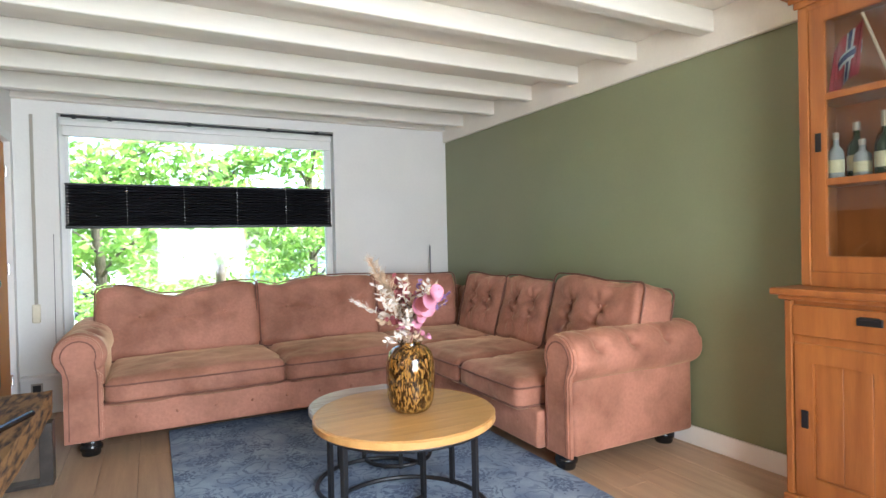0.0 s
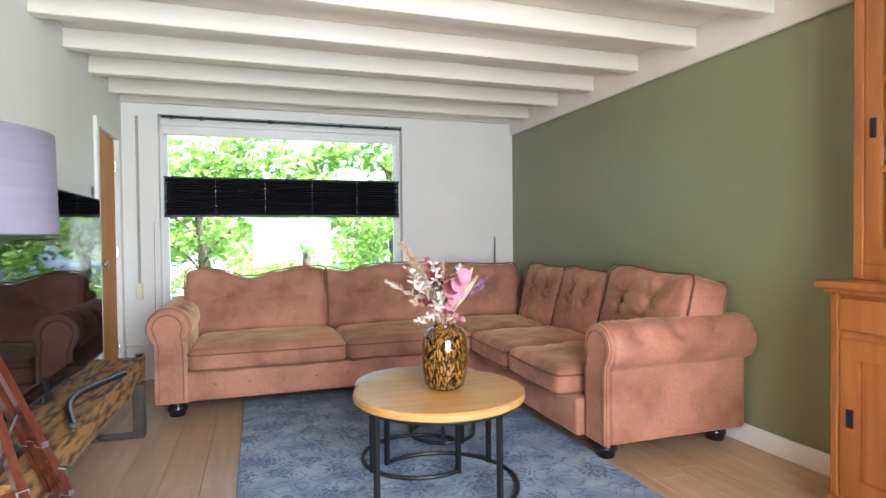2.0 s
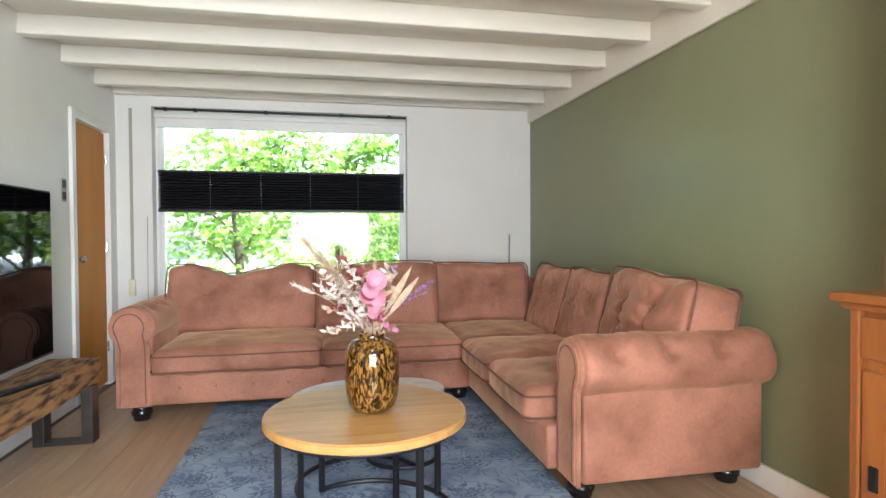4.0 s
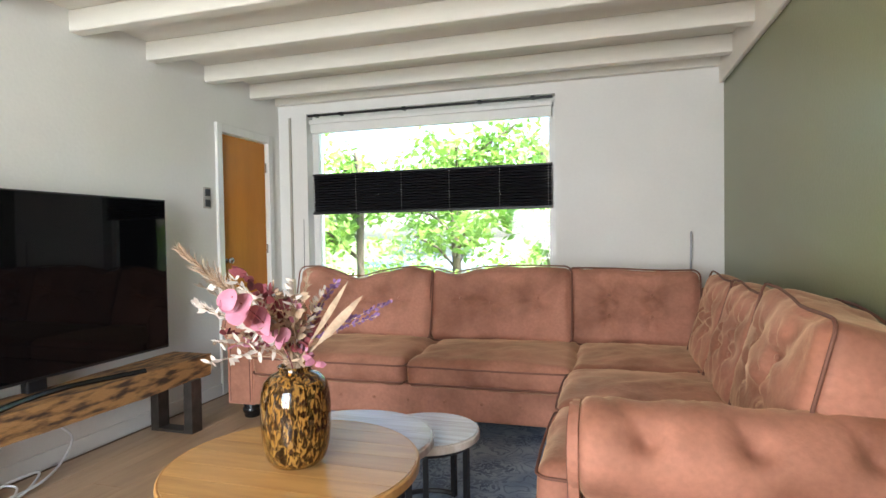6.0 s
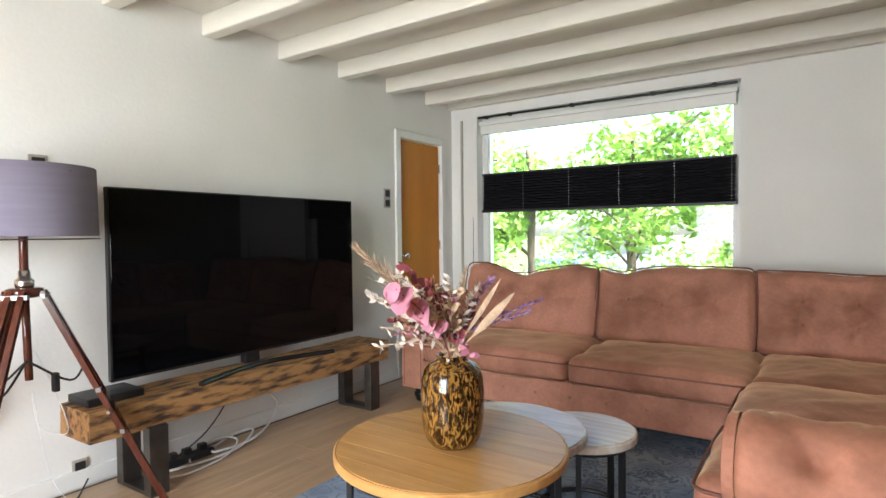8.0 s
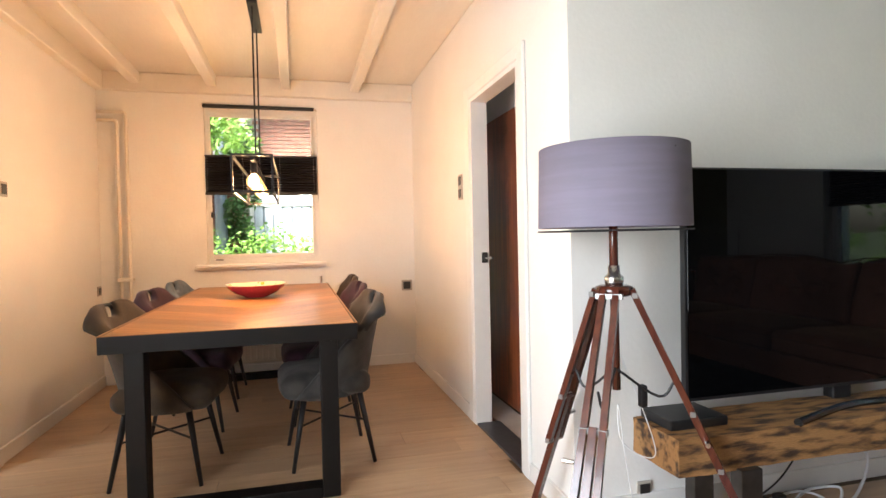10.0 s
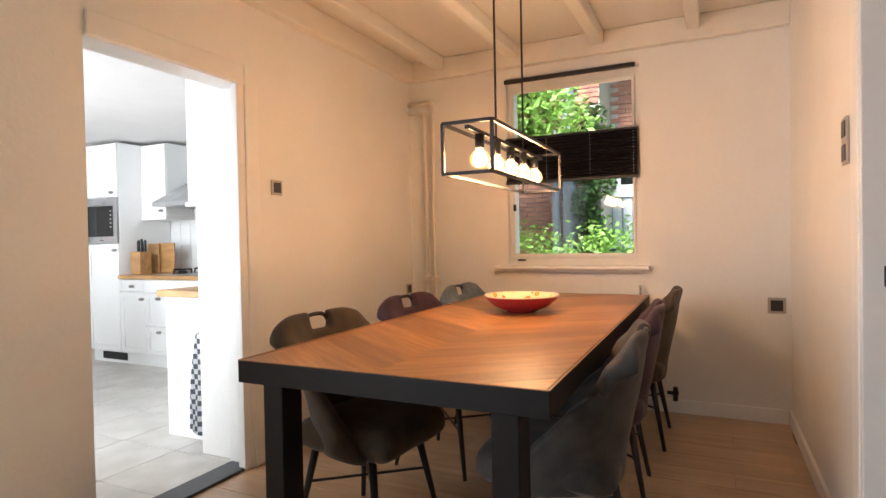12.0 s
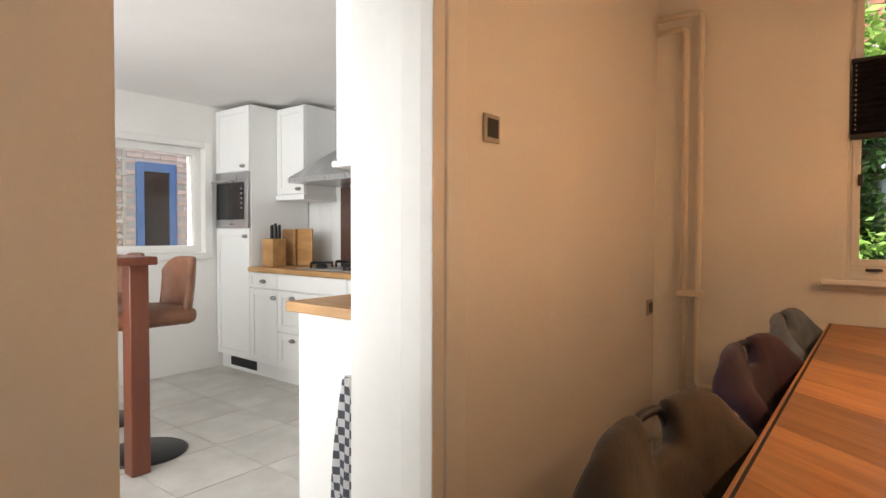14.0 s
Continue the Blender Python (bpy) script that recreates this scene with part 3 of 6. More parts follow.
for x, y in ((0.555, 3.74), (0.60, 4.66), (2.66, 3.78), (2.85, 2.16), (XG - 0.12, 2.17), (XG - 0.12, 4.66)):
    part("foot", lathe([(0, 0.10), (0.045, 0.10), (0.058, 0.085), (0.05, 0.072), (0.062, 0.055), (0.06, 0.035), (0.05, 0.028), (0.052, 0.012), (0.046, 0.0), (0, 0.0)], (x, y, 0), 24), BUNFOOT, sofa, "turned black bun foot", smooth=True)


def rug_material():
    m = material("faded_blue_rug", (0.30, 0.37, 0.46), 0.95, second=(0.17, 0.225, 0.32), scale=5, spread=(0.35, 0.62), bump=0.5, bump_scale=160, fine=0.1)
    n, l = m.node_tree.nodes, m.node_tree.links
    p = n["Principled BSDF"]
    src = p.inputs["Base Color"].links[0].from_socket
    co = n.new("ShaderNodeTexCoord")
    warp = n.new("ShaderNodeTexNoise")
    warp.inputs["Scale"].default_value = 7
    l.new(co.outputs["Object"], warp.inputs[0])
    add = n.new("ShaderNodeVectorMath")
    add.operation = "MULTIPLY_ADD"
    l.new(warp.outputs["Color"], add.inputs[0])
    add.inputs[1].default_value = (0.16, 0.16, 0)
    l.new(co.outputs["Object"], add.inputs[2])
    vor = n.new("ShaderNodeTexVoronoi")
    vor.feature = "F1"
    vor.inputs["Scale"].default_value, vor.inputs["Randomness"].default_value = 3.1, 0.75
    l.new(co.outputs["Object"], vor.inputs["Vector"])

    def calc(op, x, y=None):
        q = n.new("ShaderNodeMath")
        q.operation = op
        for k, v in enumerate((x, y)):
            if v is None:
                continue
            if isinstance(v, (int, float)):
                q.inputs[k].default_value = v
            else:
                l.new(v, q.inputs[k])
        return q.outputs[0]

    rel = n.new("ShaderNodeVectorMath")
    rel.operation = "SUBTRACT"
    l.new(add.outputs[0], rel.inputs[0])
    l.new(vor.outputs["Position"], rel.inputs[1])
    sep = n.new("ShaderNodeSeparateXYZ")
    l.new(rel.outputs[0], sep.inputs[0])
    ang = calc("ARCTAN2", calc("SUBTRACT", sep.outputs[1], 0.08), calc("SUBTRACT", sep.outputs[0], 0.08))
    dist = calc("SQRT", calc("ADD", calc("POWER", calc("SUBTRACT", sep.outputs[0], 0.08), 2.0), calc("POWER", calc("SUBTRACT", sep.outputs[1], 0.08), 2.0)))
    petal = calc("ADD", 0.085, calc("MULTIPLY", 0.028, calc("COSINE", calc("MULTIPLY", ang, 9.0))))
    inside = calc("LESS_THAN", dist, petal)
    rings = calc("GREATER_THAN", calc("SINE", calc("ADD", calc("MULTIPLY", dist, 170.0), calc("MULTIPLY", calc("COSINE", calc("MULTIPLY", ang, 9.0)), 1.5))), -0.35)
    flower = calc("MULTIPLY", inside, rings)
    vein = n.new("ShaderNodeTexVoronoi")
    vein.feature = "DISTANCE_TO_EDGE"
    vein.inputs["Scale"].default_value = 9
    l.new(add.outputs[0], vein.inputs["Vector"])
    scroll = calc("LESS_THAN", calc("ABSOLUTE", calc("SUBTRACT", vein.outputs["Distance"], 0.14)), 0.035)
    motif = calc("MINIMUM", calc("ADD", flower, calc("MULTIPLY", scroll, 0.7)), 1.0)
    worn = n.new("ShaderNodeTexNoise")
    worn.inputs["Scale"].default_value, worn.inputs["Detail"].default_value = 11, 6
    l.new(co.outputs["Object"], worn.inputs[0])
    fade = n.new("ShaderNodeMath")
    fade.operation = "MULTIPLY"
    l.new(motif, fade.inputs[0])
    l.new(calc("MULTIPLY", worn.outputs[0], 1.5), fade.inputs[1])
    mix = n.new("ShaderNodeMixRGB")
    mix.inputs[2].default_value = (0.085, 0.115, 0.19, 1)
    l.new(fade.outputs[0], mix.inputs[0])
    l.new(src, mix.inputs[1])
    l.new(mix.outputs[0], p.inputs["Base Color"])
    return m


rug = part("rug", boxes((0.975, 1.25, 0.001, 2.80, 3.95, 0.012), bevel=0.004), rug_material())
tagged(rug, "faded blue patterned rug under the coffee tables", "rug")

TABLE_WOOD = material("mango_wood_top", (0.58, 0.33, 0.115), 0.3, second=(0.42, 0.215, 0.065), scale=2.5, stretch=(1.2, 11, 4), spread=(0.25, 0.7), bump=0.1, bump_scale=30, random_tint=0.16, fine=0.07)
WHITE_WOOD = material("whitewashed_wood_top", (0.74, 0.69, 0.62), 0.2, second=(0.52, 0.42, 0.32), scale=3, stretch=(1.2, 12, 4), spread=(0.2, 0.62), bump=0.12, bump_scale=30, random_tint=0.12, fine=0.07)


def coffee_table(x, y, top, radius, turn, wood, label, thick=0.035):
    t = thing("coffee_table", (0, 0, 0), label, "table", "nest of round coffee tables")
    tt = part("tabletop", lathe([(0, top - thick), (radius - 0.006, top - thick), (radius, top - thick + 0.005), (radius, top - 0.006), (radius - 0.005, top - 0.001), (radius - 0.012, top - 0.003), (0, top - 0.003)], seg=72), wood, t)
    k = int(2 * radius / 0.115) + 1
    for i in range(k):
        a = -radius + 2 * radius * i / k
        b = a + 2 * radius / k
        e = radius - 0.012
        pts, m = [], 10
        for q in range(m + 1):
            v = max(-e, min(e, a + 0.0008 + (b - a - 0.0016) * q / m))
            pts.append((math.sqrt(max(0, e * e - v * v)), v))
        ring = pts + [(-px, py) for px, py in reversed(pts)]
        bm = bmesh.new()
        f = bm.faces.new([bm.verts.new((px, py, top - 0.003)) for px, py in ring])
        ex = bmesh.ops.extrude_face_region(bm, geom=[f])
        bmesh.ops.translate(bm, verts=[v for v in ex["geom"] if isinstance(v, bmesh.types.BMVert)], vec=(0, 0, 0.003))
        bmesh.ops.recalc_face_normals(bm, faces=bm.faces[:])
        part("plank", bm, wood, tt)
    rr = radius - 0.035
    part("top_ring", tube([(rr * math.cos(a), rr * math.sin(a), top - thick - 0.011) for a in [2 * math.pi * q / 48 for q in range(48)]], 0.011, 8, True), BLACK, t)
    part("bottom_ring", tube([(rr * math.cos(a), rr * math.sin(a), 0.024) for a in [radians(turn) + radians(275) * q / 40 for q in range(41)]], 0.011, 8), BLACK, t)
    for q in range(4):
        a = radians(turn + 275 * q / 3)
        part("leg", boxes((rr - 0.011, -0.011, 0.013, rr + 0.011, 0.011, top - thick - 0.01), bevel=0.002), BLACK, t).matrix_basis = pose(0, 0, 0, 0, 0, math.degrees(a))
    t.matrix_basis = pose(x, y, 0)
    return t


coffee_table(1.89, 2.092, 0.475, 0.403, 205, TABLE_WOOD, "large round mango wood coffee table on black metal frame")
coffee_table(1.892, 2.462, 0.425, 0.335, 20, WHITE_WOOD, "medium round whitewashed coffee table on black metal frame")
coffee_table(2.12, 2.755, 0.375, 0.222, 70, WHITE_WOOD, "small round whitewashed coffee table on black metal frame")


def amber_glass():
    m = bpy.data.materials.new("amber_spotted_glass")
    m.use_nodes = True
    n, l = m.node_tree.nodes, m.node_tree.links
    p = n["Principled BSDF"]
    co = n.new("ShaderNodeTexCoord")
    mp = n.new("ShaderNodeMapping")
    mp.inputs["Scale"].default_value = (1, 1, 0.36)
    l.new(co.outputs["Object"], mp.inputs[0])
    nz = n.new("ShaderNodeTexNoise")
    nz.inputs["Scale"].default_value, nz.inputs["Detail"].default_value, nz.inputs["Distortion"].default_value = 105, 3, 0.8
    l.new(mp.outputs[0], nz.inputs[0])
    r = n.new("ShaderNodeValToRGB")
    e = r.color_ramp.elements
    e[0].position, e[0].color = 0.45, (0.03, 0.012, 0.004, 1)
    e[1].position, e[1].color = 0.58, (0.56, 0.29, 0.065, 1)
    l.new(nz.outputs[0], r.inputs[0])
    l.new(r.outputs[0], p.inputs["Base Color"])
    p.inputs["Roughness"].default_value = 0.06
    p.inputs["Transmission Weight"].default_value = 0.55
    p.inputs["IOR"].default_value = 1.2
    p.inputs["Coat Weight"].default_value = 1.0
    p.inputs["Coat Roughness"].default_value = 0.02
    return m


VX, VY, VZ = 1.913, 2.072, 0.476
vase = part("vase", lathe([(0, 0.0), (0.055, 0.0), (0.078, 0.008), (0.094, 0.03), (0.104, 0.07), (0.109, 0.13), (0.109, 0.19), (0.105, 0.235), (0.095, 0.265), (0.075, 0.285), (0.055, 0.293), (0.05, 0.30), (0.055, 0.312), (0.05, 0.312), (0.045, 0.30), (0.05, 0.288), (0.07, 0.28), (0.09, 0.26), (0.1, 0.23), (0.104, 0.15), (0.098, 0.07), (0.07, 0.014), (0, 0.012)], seg=56), amber_glass(), smooth=True)
vase.matrix_basis = pose(VX, VY, VZ)
tagged(vase, "amber brown spotted glass vase standing on coffee table", "vase")

# ---- dried bouquet ----
bouquet = thing("dried_bouquet", (VX, VY, VZ + 0.02), "dried bouquet of pampas, pink eucalyptus and purple sprigs", "flowers")
STRAW = material("dried_straw", (0.60, 0.43, 0.29), 0.85, vary=0.3, scale=30)
PALE = material("bleached_leaf", (0.72, 0.64, 0.56), 0.85, vary=0.2, scale=30)
PINK = material("pink_eucalyptus", (0.56, 0.25, 0.34), 0.7, second=(0.42, 0.13, 0.19), scale=14, spread=(0.35, 0.65))
RED = material("dusty_red_leaf", (0.34, 0.075, 0.085), 0.75, vary=0.35, scale=20)
PURPLE = material("lavender_sprig", (0.28, 0.15, 0.33), 0.8, vary=0.35, scale=30)
bq = random.Random(8)
MOUTH = Vector((VX, VY, VZ + 0.30))


def leaf_blade(bm, base, d, length, width, twist, curl=0.2):
    d = d.normalized()
    side = d.cross(Vector((math.sin(twist), math.cos(twist), 0.4))).normalized()
    up = side.cross(d)
    prev = None
    for k in range(6):
        t = k / 5
        w = width * math.sin(math.pi * (0.08 + 0.9 * t)) * 0.5
        c = base + d * length * t + up * curl * length * t * t
        pair = [bm.verts.new(c - side * w + up * w * 0.3), bm.verts.new(c + side * w + up * w * 0.3)]
        if prev:
            bm.faces.new((prev[0], prev[1], pair[1], pair[0]))
        prev = pair


def disc_leaf(bm, c, normal, r):
    q = normal.to_track_quat("Z", "Y")
    ring = [bm.verts.new(c + q @ Vector((r * math.cos(a) * (1 + 0.08 * math.sin(2 * a)), r * math.sin(a), 0.18 * r * math.cos(2 * a)))) for a in [2 * math.pi * k / 14 for k in range(14)]]
    mid = bm.verts.new(c - normal * 0.12 * r)
    for k in range(14):
        bm.faces.new((mid, ring[k], ring[(k + 1) % 14]))


def stem_to(tip, sag=0.03):
    tip = Vector(tip)
    low = Vector((VX, VY, VZ + 0.06)) + (MOUTH - tip) * 0.08
    near = MOUTH + (tip - MOUTH) * 0.06
    near.x, near.y = VX + max(-0.035, min(0.035, near.x - VX)), VY + max(-0.035, min(0.035, near.y - VY))
    return spline([low, near, (near + tip) / 2 + Vector((0, 0, sag)), tip], 6)


def plume(tip, length, mat, spread=0.035, count=200):
    pts = stem_to(tip)
    s = part("stem", tube(pts, 0.0016, 5), STRAW, bouquet)
    d = (pts[-1] - pts[-4]).normalized()
    bm = bmesh.new()
    for k in range(count):
        t = bq.random()
        base = pts[-1] - d * length * (1 - t)
        out = Vector((bq.gauss(0, 1), bq.gauss(0, 1), bq.gauss(0, 1))).normalized()
        leaf_blade(bm, base, d * 1.3 + out * 0.8, spread * (1.25 - 0.8 * t) * (0.6 + 0.8 * bq.random()) + 0.008, 0.0022, bq.random() * 6, 0.4)
    part("plume", bm, mat, s, kind="stuff")


def spray(tip, mat, count=26, size=0.028, width=0.011, along=0.24, label=""):
    pts = stem_to(tip)
    s = part("stem", tube(pts, 0.0014, 5), STRAW, bouquet)
    d = (pts[-1] - pts[-5]).normalized()
    bm = bmesh.new()
    for k in range(count):
        t = (k + bq.random()) / count
        base = pts[-1] - d * along * (1 - t)
        out = Vector((bq.gauss(0, 1), bq.gauss(0, 1), bq.gauss(0, 0.7))).normalized()
        leaf_blade(bm, base, d * 0.6 + out, size * (0.7 + 0.6 * bq.random()), width, bq.random() * 6, 0.3)
    part("leaves", bm, mat, s, kind="stuff")


plume((VX - 0.25, VY - 0.20, VZ + 0.68), 0.24, STRAW, 0.05, 320)
plume((VX - 0.14, VY - 0.10, VZ + 0.55), 0.2, STRAW, 0.045, 220)
plume((VX + 0.02, VY + 0.06, VZ + 0.60), 0.09, STRAW, 0.02, 70)
plume((VX - 0.30, VY - 0.10, VZ + 0.52), 0.10, PALE, 0.02, 80)
for a, b, c in ((-0.16, -0.12, 0.58), (-0.10, -0.16, 0.60), (-0.2, -0.2, 0.52), (0.06, -0.1, 0.58), (-0.22, -0.16, 0.58), (-0.12, -0.22, 0.42), (0.1, 0.02, 0.55), (-0.18, -0.18, 0.35)):
    spray((VX + a, VY + b, VZ + c), PALE, 30, 0.03, 0.012, 0.2)
for a, b, c in ((-0.04, -0.05, 0.56), (-0.08, 0.0, 0.52), (0.02, -0.1, 0.5), (0.07, 0.05, 0.5), (0.04, 0.0, 0.46), (-0.02, 0.08, 0.5), (0.10, 0.08, 0.42)):
    spray((VX + a, VY + b, VZ + c), STRAW, 34, 0.026, 0.008, 0.22)
for a, b, c in ((-0.10, -0.10, 0.61), (-0.06, -0.06, 0.56), (0.0, -0.06, 0.52), (0.05, 0.07, 0.44)):
    spray((VX + a, VY + b, VZ + c), RED, 16, 0.045, 0.03, 0.14)
for a, b, c, al in ((0.24, 0.10, 0.46, 0.22), (0.27, 0.13, 0.50, 0.2), (0.10, 0.10, 0.57, 0.16), (0.06, 0.05, 0.48, 0.18)):
    spray((VX + a, VY + b, VZ + c), PURPLE, 46, 0.016, 0.011, al)
pts = stem_to((VX + 0.0, VY - 0.30, VZ + 0.56))
es = part("stem", tube(pts, 0.002, 5), RED, bouquet)
for k in range(12):
    t = k / 11
    c = pts[9] + (pts[-1] - pts[9]) * t + Vector((bq.uniform(-1, 1), bq.uniform(-1, 1), bq.uniform(-0.4, 0.4))) * 0.03
    bm = bmesh.new()
    disc_leaf(bm, c, Vector((bq.uniform(-0.6, 0.9), -1, bq.uniform(-0.1, 0.7))).normalized(), 0.024 + 0.014 * bq.random())
    part("leaf", bm, RED if k in (3, 7) else PINK, es, smooth=True)
for a, b, c in ((0.20, 0.06, 0.52), (0.16, 0.03, 0.57), (0.13, 0.09, 0.50)):
    tip = Vector((VX + a, VY + b, VZ + c))
    base = MOUTH + (tip - MOUTH) * 0.35
    bm = bmesh.new()
    leaf_blade(bm, base, tip - base, (tip - base).length * 1.05, 0.030, bq.random() * 2, 0.05)
    sp = part("stem", tube([Vector((VX, VY, VZ + 0.06)), MOUTH + (tip - MOUTH) * 0.05, base], 0.003, 6), STRAW, bouquet)
    part("spear_leaf", bm, STRAW, sp, "beige spear-shaped dried leaf", smooth=True)

for k in range(16):
    r1, a1 = bq.uniform(0.03, 0.16), bq.uniform(0, 6.28)
    tip = (VX - 0.05 + r1 * math.cos(a1), VY - 0.06 + r1 * math.sin(a1), VZ + bq.uniform(0.40, 0.56))
    spray(tip, (STRAW, PALE, RED, STRAW, PINK)[k % 5], 30, 0.026 + 0.008 * (k % 2), 0.010 + 0.006 * (k % 3), 0.2)

# ---- television and beam bench ----
OLDBEAM = material("old_timber_beam", (0.36, 0.185, 0.065), 0.78, second=(0.050, 0.024, 0.012), scale=5.5, stretch=(6, 1.3, 6), spread=(0.36, 0.56), bump=1.0, bump_scale=45, fine=0.12)
STEEL = material("raw_dark_steel", (0.10, 0.088, 0.078), 0.4, metal=0.7, vary=0.3, scale=12, bump=0.1)
SCREEN = material("black_screen_glass", (0.003, 0.003, 0.0035), 0.025, vary=0.1)
SCREEN.node_tree.nodes["Principled BSDF"].inputs["Specular IOR Level"].default_value = 0.17
PLASTIC = material("black_plastic", (0.014, 0.014, 0.016), 0.45, vary=0.2, scale=20)
bench = thing("beam_bench", (0.25, 2.55, 0), "low bench of a rough old timber beam on steel legs", "bench")
bm = bmesh.new()
bmesh.ops.create_cube(bm, size=1, matrix=Matrix.Translation((0.255, 2.56, 0.385)) @ Matrix.Diagonal((0.28, 1.96, 0.135, 1)))
bmesh.ops.subdivide_edges(bm, edges=[e for e in bm.edges if abs(e.verts[0].co.y - e.verts[1].co.y) > 0.5], cuts=50)
bmesh.ops.subdivide_edges(bm, edges=[e for e in bm.edges if abs(e.verts[0].co.y - e.verts[1].co.y) < 0.01], cuts=4, use_grid_fill=True)
for v in bm.verts:
    k = noise.noise(Vector((v.co.x * 14, v.co.y * 3.5, v.co.z * 14)))
    j = noise.noise(Vector((v.co.x * 40, v.co.y * 12, v.co.z * 40)))
    c = Vector((0.255, v.co.y, 0.385))
    v.co += (v.co - c) * (0.05 * k + 0.03 * j)
bmesh.ops.recalc_face_normals(bm, faces=bm.faces[:])
part("beam", bm, OLDBEAM, bench)
for y in (1.82, 3.33):
    part("leg_frame", boxes((0.11, y, 0.0, 0.17, y + 0.09, 0.325), (0.36, y, 0.0, 0.42, y + 0.09, 0.325), (0.17, y + 0.001, 0.0, 0.36, y + 0.089, 0.02), bevel=0.003), STEEL, bench)
tv = thing("television", (0.2, 2.58, 0.45), "large flat black television switched off on the bench", "television")
part("panel", boxes((0.165, 1.765, 0.515, 0.195, 3.405, 1.438), bevel=0.004), PLASTIC, tv)
part("screen", boxes((0.1955, 1.775, 0.53, 0.199, 3.395, 1.43), bevel=0.001, seg=1), SCREEN, tv)
part("neck", boxes((0.11, 2.53, 0.45, 0.164, 2.63, 0.56), bevel=0.008), PLASTIC, tv)
part("foot", tube([(x, y, 0.462) for x, y, _ in spline([(0.39, 2.10, 0), (0.31, 2.34, 0), (0.27, 2.52, 0), (0.28, 2.70, 0), (0.385, 3.02, 0)], 6)], 0.016, 8), BUNFOOT, tv, "curved dark stand foot")
settop = part("set_top_box", boxes((0.12, 1.61, 0.453, 0.31, 1.86, 0.49), bevel=0.006), PLASTIC)
tagged(settop, "flat black receiver box lying on the bench", "receiver")
WHITE_CABLE = material("white_cable_plastic", (0.72, 0.72, 0.72), 0.45, vary=0.05)
cable = part("cable_loop", tube(spline([(0.22, 1.95, 0.02), (0.26, 2.2, 0.012), (0.25, 2.42, 0.02), (0.15, 2.58, 0.05), (0.10, 2.45, 0.035), (0.20, 2.28, 0.02), (0.24, 2.5, 0.03), (0.14, 2.72, 0.06), (0.08, 2.82, 0.14), (0.07, 2.72, 0.25), (0.06, 2.66, 0.32)], 8), 0.0065, 8), WHITE_CABLE, smooth=True)
tagged(cable, "loose white cable coiled on the floor", "cable")
cable2 = part("cable_loop", tube(spline([(0.30, 1.98, 0.012), (0.33, 2.08, 0.012), (0.30, 2.30, 0.02), (0.22, 2.42, 0.05), (0.14, 2.36, 0.06), (0.13, 2.2, 0.03), (0.21, 2.14, 0.015)], 8), 0.0055, 8), WHITE_CABLE, smooth=True)
tagged(cable2, "loose white cable beside the power strip", "cable")
cable3 = part("black_cable", tube(spline([(0.12, 2.1, 0.02), (0.10, 2.3, 0.10), (0.07, 2.45, 0.22), (0.06, 2.5, 0.33)], 8), 0.004, 6), PLASTIC, smooth=True)
tagged(cable3, "thin black television cable hanging to floor", "cable")
cable4 = part("black_cable", tube(spline([(0.45, 1.50, 0.006), (0.34, 1.62, 0.006), (0.22, 1.58, 0.006), (0.1, 1.66, 0.006), (0.04, 1.72, 0.04)], 8), 0.004, 6), PLASTIC, smooth=True)
tagged(cable4, "black lamp cord lying on the floor", "cable")
strip = thing("power_strip", (0.16, 2.1, 0), "black power strip with plugs on the floor", "power strip")
part("body", boxes((0.13, 2.0, 0.0, 0.19, 2.30, 0.04), bevel=0.008), PLASTIC, strip)
for y in (2.05, 2.13, 2.22):
    part("plug", boxes((0.14, y, 0.04, 0.18, y + 0.045, 0.075), bevel=0.008), PLASTIC, strip)

# ---- tripod lamp ----
SHADE = material("grey_mauve_linen", (0.20, 0.178, 0.235), 0.9, vary=0.1, scale=3, stretch=(1, 1, 14), bump=0.35, bump_scale=150, fine=0.06)
LEGWOOD = material("polished_dark_mahogany", (0.10, 0.024, 0.012), 0.22, second=(0.06, 0.014, 0.008), scale=6, stretch=(8, 8, 1), coat=0.4)
STEEL = material("dull_steel", (0.30, 0.29, 0.28), 0.45, metal=0.8)
lamp = thing("tripod_floor_lamp", (0.39, 1.34, 0), "tripod floor lamp with mauve drum shade and mahogany legs", "floor lamp")
LX, LY = 0.285, 1.40
part("shade", lathe([(0.265, 1.195), (0.259, 1.475), (0.256, 1.475), (0.262, 1.195), (0.265, 1.195)], (LX, LY, 0.012), 64), SHADE, lamp, smooth=True)
part("shade_trim", tube([(LX + 0.265 * math.cos(a), LY + 0.265 * math.sin(a), 1.195) for a in [2 * math.pi * k / 64 for k in range(64)]], 0.003, 6, True), PLASTIC, lamp)
part("pole", rods(((LX, LY, 0.98), (LX, LY, 1.36), 0.016), ((LX - 0.01, LY + 0.01, 0.62), (LX, LY, 0.97), 0.015), seg=16), LEGWOOD, lamp, smooth=True)
part("spokes", rods(*[((LX, LY, 1.40), (LX + 0.26 * math.cos(a), LY + 0.26 * math.sin(a), 1.46), 0.003) for a in (0.3, 2.4, 4.5)]), BLACK, lamp)
part("collar", lathe([(0.016, 1.0), (0.03, 1.0), (0.034, 1.01), (0.034, 1.03), (0.022, 1.04), (0.02, 1.07), (0.016, 1.07)], (LX, LY, 0), 20), CHROME, lamp, smooth=True)
